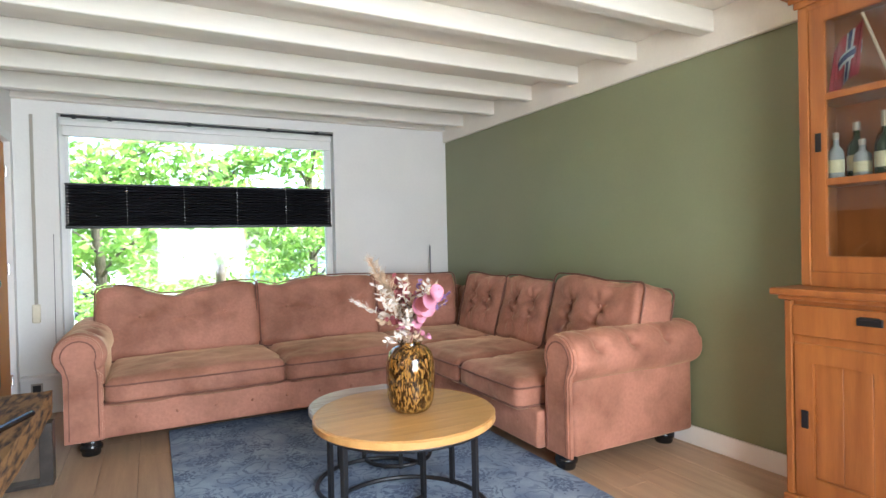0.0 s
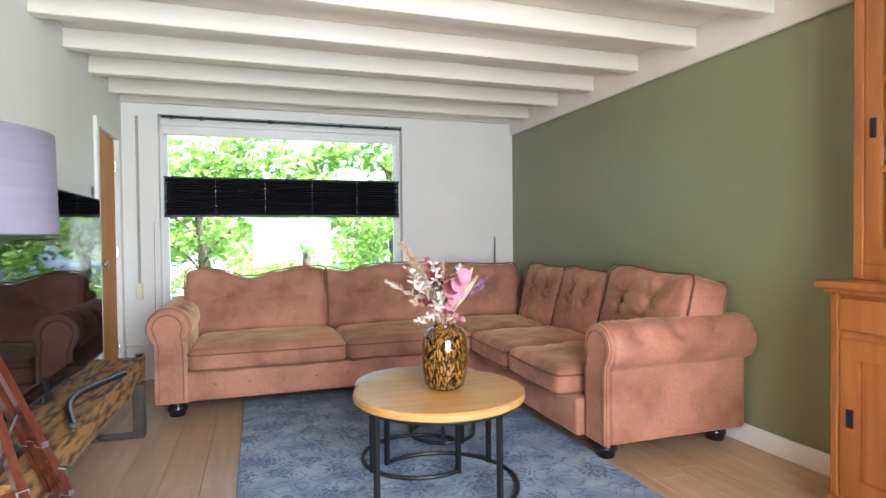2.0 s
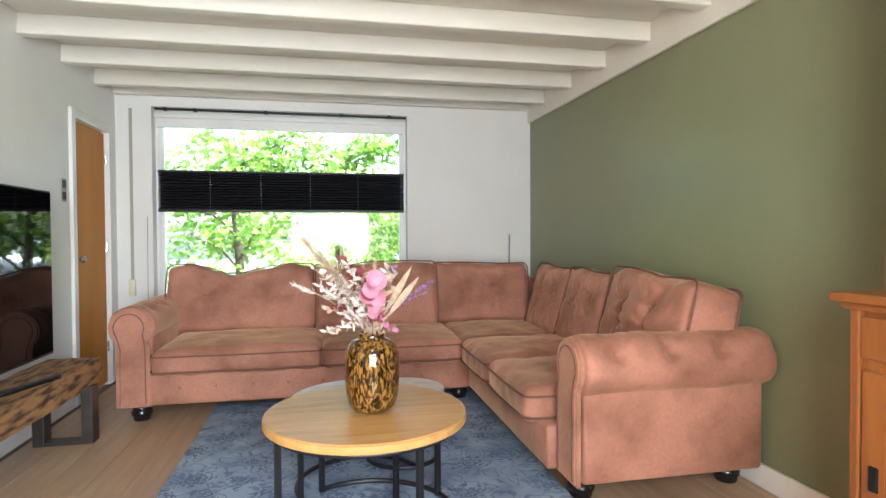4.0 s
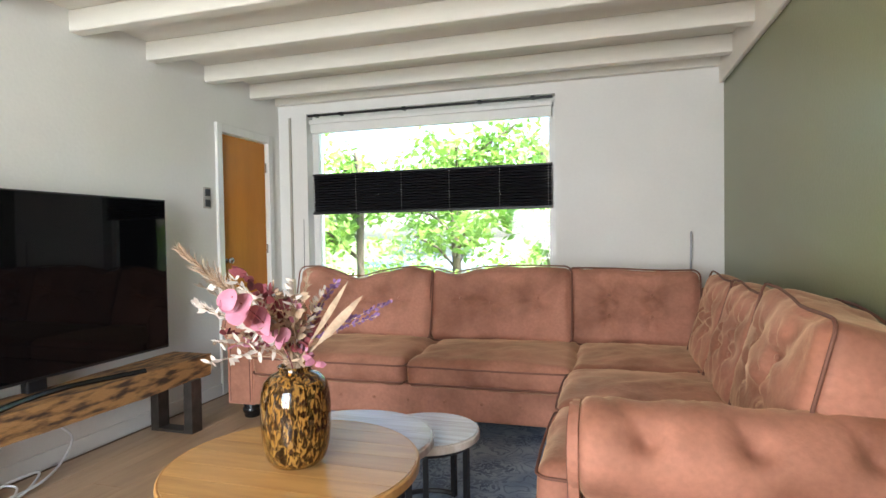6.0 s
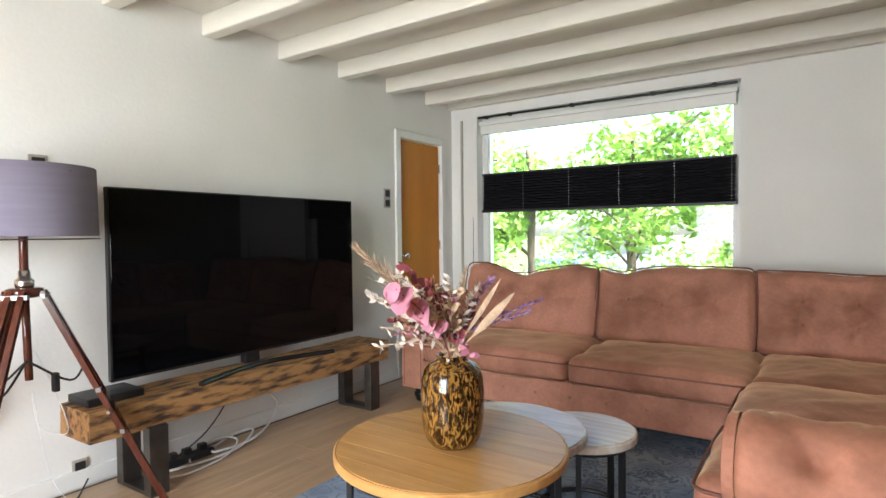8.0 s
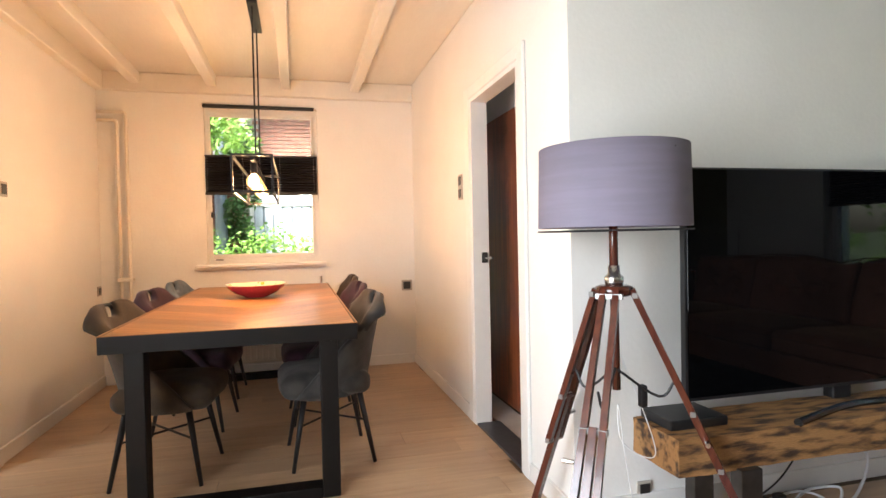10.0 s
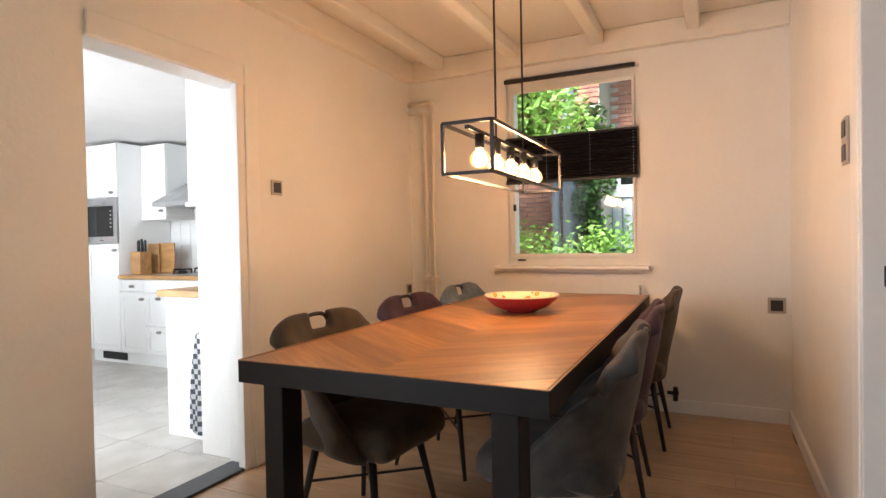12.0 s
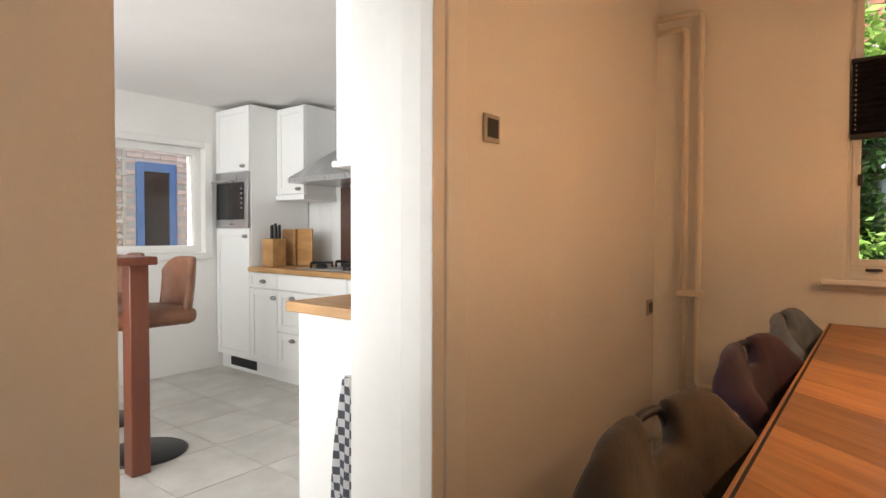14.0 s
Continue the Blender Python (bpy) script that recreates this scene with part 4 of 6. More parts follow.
part("hub", lathe([(0, 0.96), (0.05, 0.96), (0.065, 0.97), (0.065, 0.995), (0.05, 1.0), (0, 1.0)], (LX, LY, 0), 24), LEGWOOD, lamp, smooth=True)
for fx, fy in ((0.55, 1.83), (-0.085, 1.215), (0.72, 0.97)):
    a = Vector((LX, LY, 0.985)) + (Vector((fx, fy, 0)) - Vector((LX, LY, 0))).normalized() * 0.06
    b = Vector((fx, fy, 0.0))
    side = (b - a).cross(Vector((0, 0, 1))).normalized()
    mid = a + (b - a) * 0.52
    for s in (-1, 1):
        lg = part("leg", bars((a + side * 0.022 * s, a + (b - a) * 0.62 + side * 0.034 * s, 0.022)), LEGWOOD, lamp)
    part("lower_leg", bars((a + (b - a) * 0.42, b - (b - a) * 0.005, 0.026)), LEGWOOD, lamp)
    for t in (0.02, 0.43, 0.62):
        c = a + (b - a) * t
        part("bracket", bars((c - side * 0.046, c + side * 0.046, 0.018)), STEEL, lamp)
    part("wing_nut", rods((mid + side * 0.05, mid + side * 0.085, 0.008)), CHROME, lamp)
    part("spreader", tube(spline([Vector((LX, LY, 0.70)), (mid + Vector((LX, LY, 0.72))) / 2 + Vector((0, 0, 0.01)), a + (b - a) * 0.32], 5), 0.005, 6), BLACK, lamp)
part("cord", tube(spline([(LX - 0.02, LY + 0.03, 0.75), (LX + 0.03, LY + 0.09, 0.55), (LX + 0.06, LY + 0.12, 0.40), (LX + 0.0, LY + 0.1, 0.37), (LX - 0.05, LY + 0.05, 0.42), (LX - 0.03, LY + 0.03, 0.55), (LX - 0.02, LY + 0.08, 0.2), (LX + 0.03, LY + 0.17, 0.004)], 8), 0.002, 6), WHITE_CABLE, lamp)
part("dimmer", boxes((LX + 0.02, LY + 0.075, 0.56, LX + 0.05, LY + 0.10, 0.64), bevel=0.006), PLASTIC, lamp)


# ---- pleated blinds, rails, small wall things ----
def pleated_blind(name, w, z0, z1, m, label, cords, pleats):
    b = thing(name, (0, 0, 0), label, "blind")
    bm = bmesh.new()
    n = pleats * 2
    grid = []
    for k in range(n + 1):
        z = z0 + 0.02 + (z1 - z0 - 0.035) * k / n
        y = -0.011 if k % 2 else 0.011
        grid.append([bm.verts.new((x, y, z)) for x in (0.004, w - 0.004)])
    for a, c in zip(grid, grid[1:]):
        bm.faces.new((a[0], a[1], c[1], c[0]))
    ex = bmesh.ops.solidify(bm, geom=bm.faces[:], thickness=0.0015)
    part("pleats", bm, CHARCOAL, b)
    part("rail", boxes((0, -0.013, z1 - 0.016, w, 0.013, z1), bevel=0.003), PLASTIC, b)
    part("rail", boxes((0, -0.014, z0, w, 0.014, z0 + 0.022), bevel=0.003), PLASTIC, b)
    for c in cords:
        for k in range(pleats):
            z = z0 + 0.03 + (z1 - z0 - 0.05) * (k + 0.5) / pleats
            part("cord_eye", boxes((c * w - 0.002, -0.0135, z - 0.0035, c * w + 0.002, -0.0095, z + 0.0035)), WHITE_CABLE, b)
    b.matrix_basis = m
    return b


pleated_blind("pleated_blind", 2.12, 1.393, 1.752, pose(0.314, 5.035, 0), "half-drawn charcoal pleated blind in the living room window", (0.01, 0.2, 0.4, 0.6, 0.8, 0.985), 14)
part("guide_cord", rods(((0.325, 5.035, 0.57), (0.325, 5.035, 2.2), 0.0015), ((2.425, 5.035, 0.57), (2.425, 5.035, 2.2), 0.0015), seg=6), WHITE_CABLE, window_1)
rail = thing("curtain_rail", (1.37, 4.98, 2.25), "thin black curtain rail above the window", "rail")
part("rod", rods(((0.31, 4.975, 2.262), (2.445, 4.975, 2.255), 0.010), seg=12), BLACK, rail)
for x in (0.38, 0.62, 1.2, 1.85, 2.28):
    part("bracket", boxes((x, 4.955, 2.246, x + 0.03, 4.999, 2.272), bevel=0.003), BLACK, rail)
crank = thing("strap_box", (0.12, 4.98, 0.7), "white shutter strap with winder box on the wall", "winder")
part("strap", boxes((0.108, 4.985, 0.80, 0.130, 4.994, 2.26)), material("beige_strap", (0.42, 0.39, 0.33), 0.8), crank)
part("box", boxes((0.095, 4.955, 0.68, 0.145, 4.999, 0.82), bevel=0.008), material("ivory_plastic", (0.76, 0.70, 0.54), 0.45, vary=0.05), crank)
part("pull_cord", rods(((0.235, 4.988, 0.26), (0.24, 4.99, 1.35), 0.0018), seg=6), PLASTIC, window_1)
part("cord_weight", lathe([(0, 0.0), (0.007, 0.002), (0.008, 0.05), (0.004, 0.06), (0, 0.06)], (0.235, 4.988, 0.20), 12), PLASTIC, window_1, "black plastic cord weight", smooth=True)
rod = part("thin_rod", rods(((3.42, 4.93, 0.80), (3.43, 4.95, 1.19), 0.007), seg=8), material("grey_metal", (0.3, 0.3, 0.32), 0.4, metal=0.8))
tagged(rod, "thin grey metal rod standing behind the sofa", "rod")
FACE = material("anthracite_socket", (0.03, 0.028, 0.028), 0.35, vary=0.1)
RIM = material("grey_beige_socket_rim", (0.42, 0.38, 0.33), 0.4, vary=0.1)


def wall_socket(m, n, name, label, cat="socket", s=0.078):
    """A plate on the plane y = 0, facing -y; n inserts one under another."""
    w = thing(name, (0, 0, 0), label, cat)
    part("plate", boxes((-s / 2, -0.009, -s * n / 2, s / 2, 0, s * n / 2), bevel=0.003), RIM, w)
    for k in range(n):
        z = s * (k - (n - 1) / 2)
        part("insert", boxes((-s * 0.34, -0.013, z - s * 0.34, s * 0.34, -0.0085, z + s * 0.34), bevel=0.002), FACE, w)
    w.matrix_basis = m
    return w


TV_SIDE = pose(0, 0, 0, 0, 0, 90)
wall_socket(pose(0.001, 4.022, 1.495) @ TV_SIDE, 2, "light_switch", "double dark light switch beside the maple door", "switch")
wall_socket(pose(0.001, 1.562, 1.54) @ TV_SIDE, 1, "light_switch", "single dark switch above the lamp shade", "switch")
wall_socket(pose(0.001, 1.70, 0.10) @ TV_SIDE, 1, "wall_socket", "white socket near the floor behind the bench", "socket", 0.07)
wall_socket(pose(0.12, 4.905, 0.16), 2, "wall_socket", "double socket low on the boxed-in pipe run", "socket", 0.075)

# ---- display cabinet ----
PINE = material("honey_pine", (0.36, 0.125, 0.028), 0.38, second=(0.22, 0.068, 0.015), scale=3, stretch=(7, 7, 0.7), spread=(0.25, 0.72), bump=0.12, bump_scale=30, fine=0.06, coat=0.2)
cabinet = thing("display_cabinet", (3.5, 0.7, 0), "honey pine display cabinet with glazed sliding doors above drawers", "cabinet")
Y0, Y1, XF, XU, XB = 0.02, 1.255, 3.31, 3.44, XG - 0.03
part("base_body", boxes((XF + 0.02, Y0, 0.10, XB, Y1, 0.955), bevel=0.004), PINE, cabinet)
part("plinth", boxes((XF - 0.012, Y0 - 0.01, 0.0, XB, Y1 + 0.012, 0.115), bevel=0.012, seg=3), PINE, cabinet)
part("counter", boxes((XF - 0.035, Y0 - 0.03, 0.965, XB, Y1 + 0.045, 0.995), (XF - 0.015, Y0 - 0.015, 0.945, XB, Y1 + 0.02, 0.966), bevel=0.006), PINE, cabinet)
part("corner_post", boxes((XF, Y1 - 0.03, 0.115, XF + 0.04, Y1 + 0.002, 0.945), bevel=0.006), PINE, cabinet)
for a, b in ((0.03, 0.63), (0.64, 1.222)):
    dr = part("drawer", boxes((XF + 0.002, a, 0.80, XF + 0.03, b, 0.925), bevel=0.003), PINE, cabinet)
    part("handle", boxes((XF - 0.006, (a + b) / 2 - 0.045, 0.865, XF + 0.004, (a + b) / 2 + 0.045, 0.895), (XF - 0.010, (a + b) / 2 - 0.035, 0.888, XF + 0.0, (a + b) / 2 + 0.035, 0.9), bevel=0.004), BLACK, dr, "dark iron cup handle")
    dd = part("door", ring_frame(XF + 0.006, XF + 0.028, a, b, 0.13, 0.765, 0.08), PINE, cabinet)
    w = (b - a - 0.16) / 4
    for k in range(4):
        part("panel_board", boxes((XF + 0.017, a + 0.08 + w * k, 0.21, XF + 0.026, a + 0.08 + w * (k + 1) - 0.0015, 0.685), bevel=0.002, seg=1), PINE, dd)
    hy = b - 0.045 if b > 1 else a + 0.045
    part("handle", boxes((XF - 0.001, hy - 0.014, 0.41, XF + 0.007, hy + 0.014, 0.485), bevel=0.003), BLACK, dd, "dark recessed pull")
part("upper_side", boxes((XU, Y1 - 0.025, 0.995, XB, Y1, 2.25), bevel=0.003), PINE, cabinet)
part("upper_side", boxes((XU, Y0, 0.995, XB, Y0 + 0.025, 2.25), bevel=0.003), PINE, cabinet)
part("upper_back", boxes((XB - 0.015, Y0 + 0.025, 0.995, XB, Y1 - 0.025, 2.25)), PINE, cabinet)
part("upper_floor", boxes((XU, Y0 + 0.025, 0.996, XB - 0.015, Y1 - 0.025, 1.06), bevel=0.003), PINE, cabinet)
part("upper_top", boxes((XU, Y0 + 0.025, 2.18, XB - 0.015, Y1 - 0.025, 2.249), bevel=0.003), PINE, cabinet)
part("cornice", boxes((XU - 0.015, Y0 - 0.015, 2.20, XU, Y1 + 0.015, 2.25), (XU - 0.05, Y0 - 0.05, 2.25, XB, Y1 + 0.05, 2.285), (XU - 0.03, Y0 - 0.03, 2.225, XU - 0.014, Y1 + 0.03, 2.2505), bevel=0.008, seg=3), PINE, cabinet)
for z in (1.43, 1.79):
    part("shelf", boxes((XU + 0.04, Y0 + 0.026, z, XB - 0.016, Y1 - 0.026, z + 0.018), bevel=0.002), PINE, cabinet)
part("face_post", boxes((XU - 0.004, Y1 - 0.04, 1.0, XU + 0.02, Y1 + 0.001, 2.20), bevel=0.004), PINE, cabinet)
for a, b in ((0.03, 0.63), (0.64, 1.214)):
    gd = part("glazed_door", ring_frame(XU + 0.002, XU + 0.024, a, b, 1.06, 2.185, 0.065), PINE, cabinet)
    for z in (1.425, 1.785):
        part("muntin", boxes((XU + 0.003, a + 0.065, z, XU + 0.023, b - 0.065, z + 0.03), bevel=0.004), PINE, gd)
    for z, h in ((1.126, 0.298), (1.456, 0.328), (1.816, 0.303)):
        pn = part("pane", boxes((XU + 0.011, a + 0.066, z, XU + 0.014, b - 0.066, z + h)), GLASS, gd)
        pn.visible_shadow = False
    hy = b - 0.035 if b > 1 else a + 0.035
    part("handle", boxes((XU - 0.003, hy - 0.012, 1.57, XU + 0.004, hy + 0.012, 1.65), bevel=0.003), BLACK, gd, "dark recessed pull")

BOTTLE_GLASS = {"green": material("bottle_green_glass", (0.02, 0.035, 0.012), 0.1), "amber": material("bottle_amber_glass", (0.10, 0.035, 0.008), 0.1), "clear": material("bottle_grey_glass", (0.30, 0.31, 0.30), 0.08)}
LABELP = material("cream_label_paper", (0.62, 0.55, 0.34), 0.8, vary=0.2, scale=40)
FOIL = material("bottle_cap_foil", (0.5, 0.45, 0.36), 0.3, metal=0.7)


def bottle(x, y, z, h, r, glass, label):
    b = thing("bottle", (x, y, z), label, "bottle", "bottles in the display cabinet")
    part("body", lathe([(0, 0), (r * 0.95, 0), (r, 0.008), (r, h * 0.55), (r * 0.85, h * 0.63), (r * 0.38, h * 0.72), (r * 0.34, h * 0.92), (0, h * 0.92)], (x, y, z), 20), BOTTLE_GLASS[glass], b, smooth=True)
    part("paper_label", lathe([(r + 0.0008, h * 0.15), (r + 0.0008, h * 0.42)], (x, y, z), 20), LABELP, b)
    part("cap", lathe([(r * 0.4, h * 0.85), (r * 0.42, h), (0, h)], (x, y, z), 14), FOIL, b)


for x, y, h, r, g in ((3.50, 1.14, 0.20, 0.03, "clear"), (3.52, 1.05, 0.16, 0.032, "clear"), (3.56, 1.09, 0.24, 0.035, "green"), (3.51, 0.96, 0.23, 0.038, "green"), (3.57, 0.99, 0.27, 0.034, "amber"), (3.51, 0.85, 0.24, 0.036, "amber"), (3.56, 0.78, 0.26, 0.036, "green"), (3.51, 0.71, 0.2, 0.034, "clear")):
    bottle(x, y, 1.448, h, r, g, "small labelled %s glass bottle standing on the cabinet shelf" % g)
flag = thing("table_flag", (3.52, 0.92, 1.808), "small red table flag with white-edged navy cross", "flag")
part("pole", rods(((3.50, 0.93, 1.812), (3.47, 1.02, 2.11), 0.006), seg=8), material("pale_pole_wood", (0.55, 0.42, 0.28), 0.6), flag)
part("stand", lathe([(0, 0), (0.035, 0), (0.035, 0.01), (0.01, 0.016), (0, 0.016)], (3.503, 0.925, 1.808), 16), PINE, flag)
FLAGRED, FLAGBLUE, FLAGWHITE = material("flag_red_cloth", (0.42, 0.02, 0.035), 0.85), material("flag_navy_cloth", (0.02, 0.03, 0.12), 0.85), material("flag_white_cloth", (0.7, 0.7, 0.7), 0.85)


def cloth(s0, s1, t0, t1, off, mat):
    bm = bmesh.new()
    n = 8
    rows = []
    for i in range(n + 1):
        s = s0 + (s1 - s0) * i / n
        row = []
        for t in (t0, t1):
            y = 1.015 + 0.115 * s + 0.02 * t
            z = 2.09 - 0.22 * t * (1 - 0.15 * s) - 0.10 * s
            row.append(bm.verts.new((3.47 + off + 0.012 * math.sin(7 * s + 3 * t), y, z)))
        rows.append(row)
    for a, b in zip(rows, rows[1:]):
        bm.faces.new((a[0], a[1], b[1], b[0]))
    bmesh.ops.solidify(bm, geom=bm.faces[:], thickness=0.001)
    return part("cloth", bm, mat, flag)


cloth(0, 1, 0, 1, 0, FLAGRED)
cloth(0, 1, 0.38, 0.62, -0.003, FLAGWHITE), cloth(0.28, 0.5, 0, 1, -0.003, FLAGWHITE)
cloth(0, 1, 0.44, 0.56, -0.006, FLAGBLUE), cloth(0.34, 0.44, 0, 1, -0.006, FLAGBLUE)

# ---- dining room ----
DT = material("teak_table_strip", (0.40, 0.185, 0.060), 0.34, second=(0.25, 0.098, 0.028), scale=3.5, stretch=(1.0, 13, 3), spread=(0.32, 0.64), bump=0.12, bump_scale=34, random_tint=0.62, fine=0.10)
DARKSTEEL = material("black_brown_steel", (0.005, 0.0042, 0.004), 0.5, vary=0.25, scale=14, bump=0.08)
DARKSTEEL.node_tree.nodes["Principled BSDF"].inputs["Specular IOR Level"].default_value = 0.25
TX0, TX1, TY0, TY1, TZ = -3.06, -0.51, -0.51, 0.56, 0.80
dtable = thing("dining_table", (-1.77, 0, 0), "long dining table with herringbone wood top and black frame", "dining table")
part("frame", boxes((TX1 - 0.012, TY0, TZ - 0.075, TX1, TY1, TZ), (TX0, TY0, TZ - 0.075, TX0 + 0.012, TY1, TZ), (TX0 + 0.012, TY0, TZ - 0.0745, TX1 - 0.012, TY0 + 0.012, TZ), (TX0 + 0.012, TY1 - 0.012, TZ - 0.0745, TX1 - 0.012, TY1, TZ), bevel=0.002), DARKSTEEL, dtable)
top = part("tabletop", boxes((TX0 + 0.012, TY0 + 0.012, TZ - 0.06, TX1 - 0.012, TY1 - 0.012, TZ - 0.006)), DT, dtable)
for x in (TX1 - 0.10, TX0 + 0.02):
    for y in (TY0 + 0.09, TY1 - 0.17):
        part("leg", boxes((x - 0.02, y, 0.0, x + 0.08, y + 0.08, TZ - 0.06), bevel=0.004), DARKSTEEL, dtable)
    part("foot_bar", boxes((x - 0.019, TY0 + 0.17, 0.0, x + 0.079, TY1 - 0.17, 0.05), bevel=0.004), DARKSTEEL, dtable)
part("rim", boxes((TX0 - 0.001, TY0 - 0.001, TZ - 0.0005, TX1 + 0.001, TY0 + 0.006, TZ + 0.0025), (TX0 - 0.001, TY1 - 0.006, TZ - 0.0005, TX1 + 0.001, TY1 + 0.001, TZ + 0.0025), (TX1 - 0.006, TY0 + 0.006, TZ - 0.0005, TX1 + 0.001, TY1 - 0.006, TZ + 0.0025), bevel=0.001, seg=1), DT, dtable)


def chevron_strip(i, side):
    """One slanted strip of the herringbone; clipped at the table's ends."""
    w, half = 0.155, (TY1 - TY0) / 2 - 0.012
    x0, rise = TX0 + 0.012 + w * i, half * 0.75
    yc = (TY0 + TY1) / 2
    quad = [(x0, 0), (x0 + w - 0.0012, 0), (x0 + w - 0.0012 - rise, half), (x0 - rise, half)]
    lo, hi = TX0 + 0.012, TX1 - 0.012
    for lim, sgn in ((lo, 1), (hi, -1)):
        out = []
        for a, b in zip(quad, quad[1:] + quad[:1]):
            ina, inb = (a[0] - lim) * sgn >= 0, (b[0] - lim) * sgn >= 0
            if ina:
                out.append(a)
            if ina != inb:
                t = (lim - a[0]) / (b[0] - a[0])
                out.append((lim, a[1] + (b[1] - a[1]) * t))
        quad = out
        if len(quad) < 3:
            return
    ang = math.atan2(half, -rise)
    bm = bmesh.new()
    try:
        f = bm.faces.new([bm.verts.new((px, py, 0)) for px, py in quad])
    except ValueError:
        bm.free()
        return
    ex = bmesh.ops.extrude_face_region(bm, geom=[f])
    bmesh.ops.translate(bm, verts=[v for v in ex["geom"] if isinstance(v, bmesh.types.BMVert)], vec=(0, 0, 0.006))
    bmesh.ops.recalc_face_normals(bm, faces=bm.faces[:])
    rot = pose(0, 0, 0, 0, 0, -math.degrees(ang))
    bmesh.ops.transform(bm, matrix=rot, verts=bm.verts[:])
    p = part("strip", bm, DT, top)
    p.matrix_basis = Matrix.Translation((0, yc, TZ - 0.006)) @ Matrix.Diagonal((1, side, 1, 1)) @ rot.inverted()


for i in range(0, 20):
    for side in (1, -1):
        chevron_strip(i, side)

bowl = thing("bowl", (-1.98, 0.02, TZ), "wide shallow bowl, red outside, flowered cream inside", "bowl")


def bowl_inside():
    m = material("flowered_glaze", (0.75, 0.62, 0.38), 0.15, vary=0.05)
    n, l = m.node_tree.nodes, m.node_tree.links
    p = n["Principled BSDF"]
    co = n.new("ShaderNodeTexCoord")
    v = n.new("ShaderNodeTexVoronoi")
    v.inputs["Scale"].default_value = 22
    l.new(co.outputs["Object"], v.inputs["Vector"])
    r = n.new("ShaderNodeValToRGB")
    e = r.color_ramp.elements
    e[0].position, e[0].color = 0.30, (0.62, 0.10, 0.02, 1)
    e[1].position, e[1].color = 0.36, (0.78, 0.66, 0.42, 1)
    e.new(0.18).color = (0.80, 0.42, 0.03, 1)
    l.new(v.outputs["Distance"], r.inputs[0])
    l.new(r.outputs[0], p.inputs["Base Color"])
    return m


part("shell", lathe([(0, 0.0), (0.075, 0.0), (0.08, 0.006), (0.14, 0.03), (0.185, 0.068), (0.198, 0.088)], (-1.98, 0.02, TZ + 0.003), 56), material("cherry_red_glaze", (0.42, 0.035, 0.05), 0.2, second=(0.36, 0.03, 0.05), scale=40), bowl, smooth=True)
part("inside", lathe([(0.198, 0.088), (0.194, 0.088), (0.18, 0.068), (0.135, 0.034), (0.075, 0.012), (0, 0.010)], (-1.98, 0.02, TZ + 0.003), 56), bowl_inside(), bowl, smooth=True)
part("rim", tube([(-1.98 + 0.196 * math.cos(a), 0.02 + 0.196 * math.sin(a), TZ + 0.091) for a in [2 * math.pi * k / 56 for k in range(56)]], 0.0035, 6, True), material("cream_glaze", (0.75, 0.66, 0.52), 0.2), bowl)

# chairs
CHAIR_COLOURS = {
    "olive": material("olive_brown_velvet", (0.060, 0.038, 0.018), 0.8, second=(0.028, 0.018, 0.010), scale=11, spread=(0.36, 0.62), bump=0.3, bump_scale=90, sheen=0.12, fine=0.06),
    "plum": material("plum_velvet", (0.042, 0.010, 0.027), 0.8, second=(0.018, 0.005, 0.012), scale=11, spread=(0.36, 0.62), bump=0.3, bump_scale=90, sheen=0.12, fine=0.06),
    "grey": material("blue_grey_velvet", (0.15, 0.19, 0.24), 0.8, second=(0.08, 0.105, 0.135), scale=11, spread=(0.36, 0.62), bump=0.3, bump_scale=90, sheen=0.12, fine=0.06),
    "taupe": material("taupe_grey_velvet", (0.052, 0.048, 0.044), 0.8, second=(0.020, 0.019, 0.018), scale=11, spread=(0.36, 0.62), bump=0.3, bump_scale=90, sheen=0.12, fine=0.06),
}


def shell_point(u, v):
    """A place on the chair's shell: u runs from wing to wing, v from the seat to the top."""
    w = 0.272 - 0.040 * v + 0.012 * math.sin(3.1 * v)
    reach = 0.035 + 0.385 * (1 - v ** 0.95)
    th = abs(u) * math.pi / 2
    x = w * math.sin(th) * (1 if u > 0 else -1)
    y = -0.205 - 0.105 * v ** 1.2 + reach * (1 - math.cos(th))
    z = 0.345 + 0.545 * v - 0.11 * abs(u) ** 4 * v ** 4 + 0.03 * abs(u) ** 4 * (1 - v) ** 2
    return Vector((x, y, z))


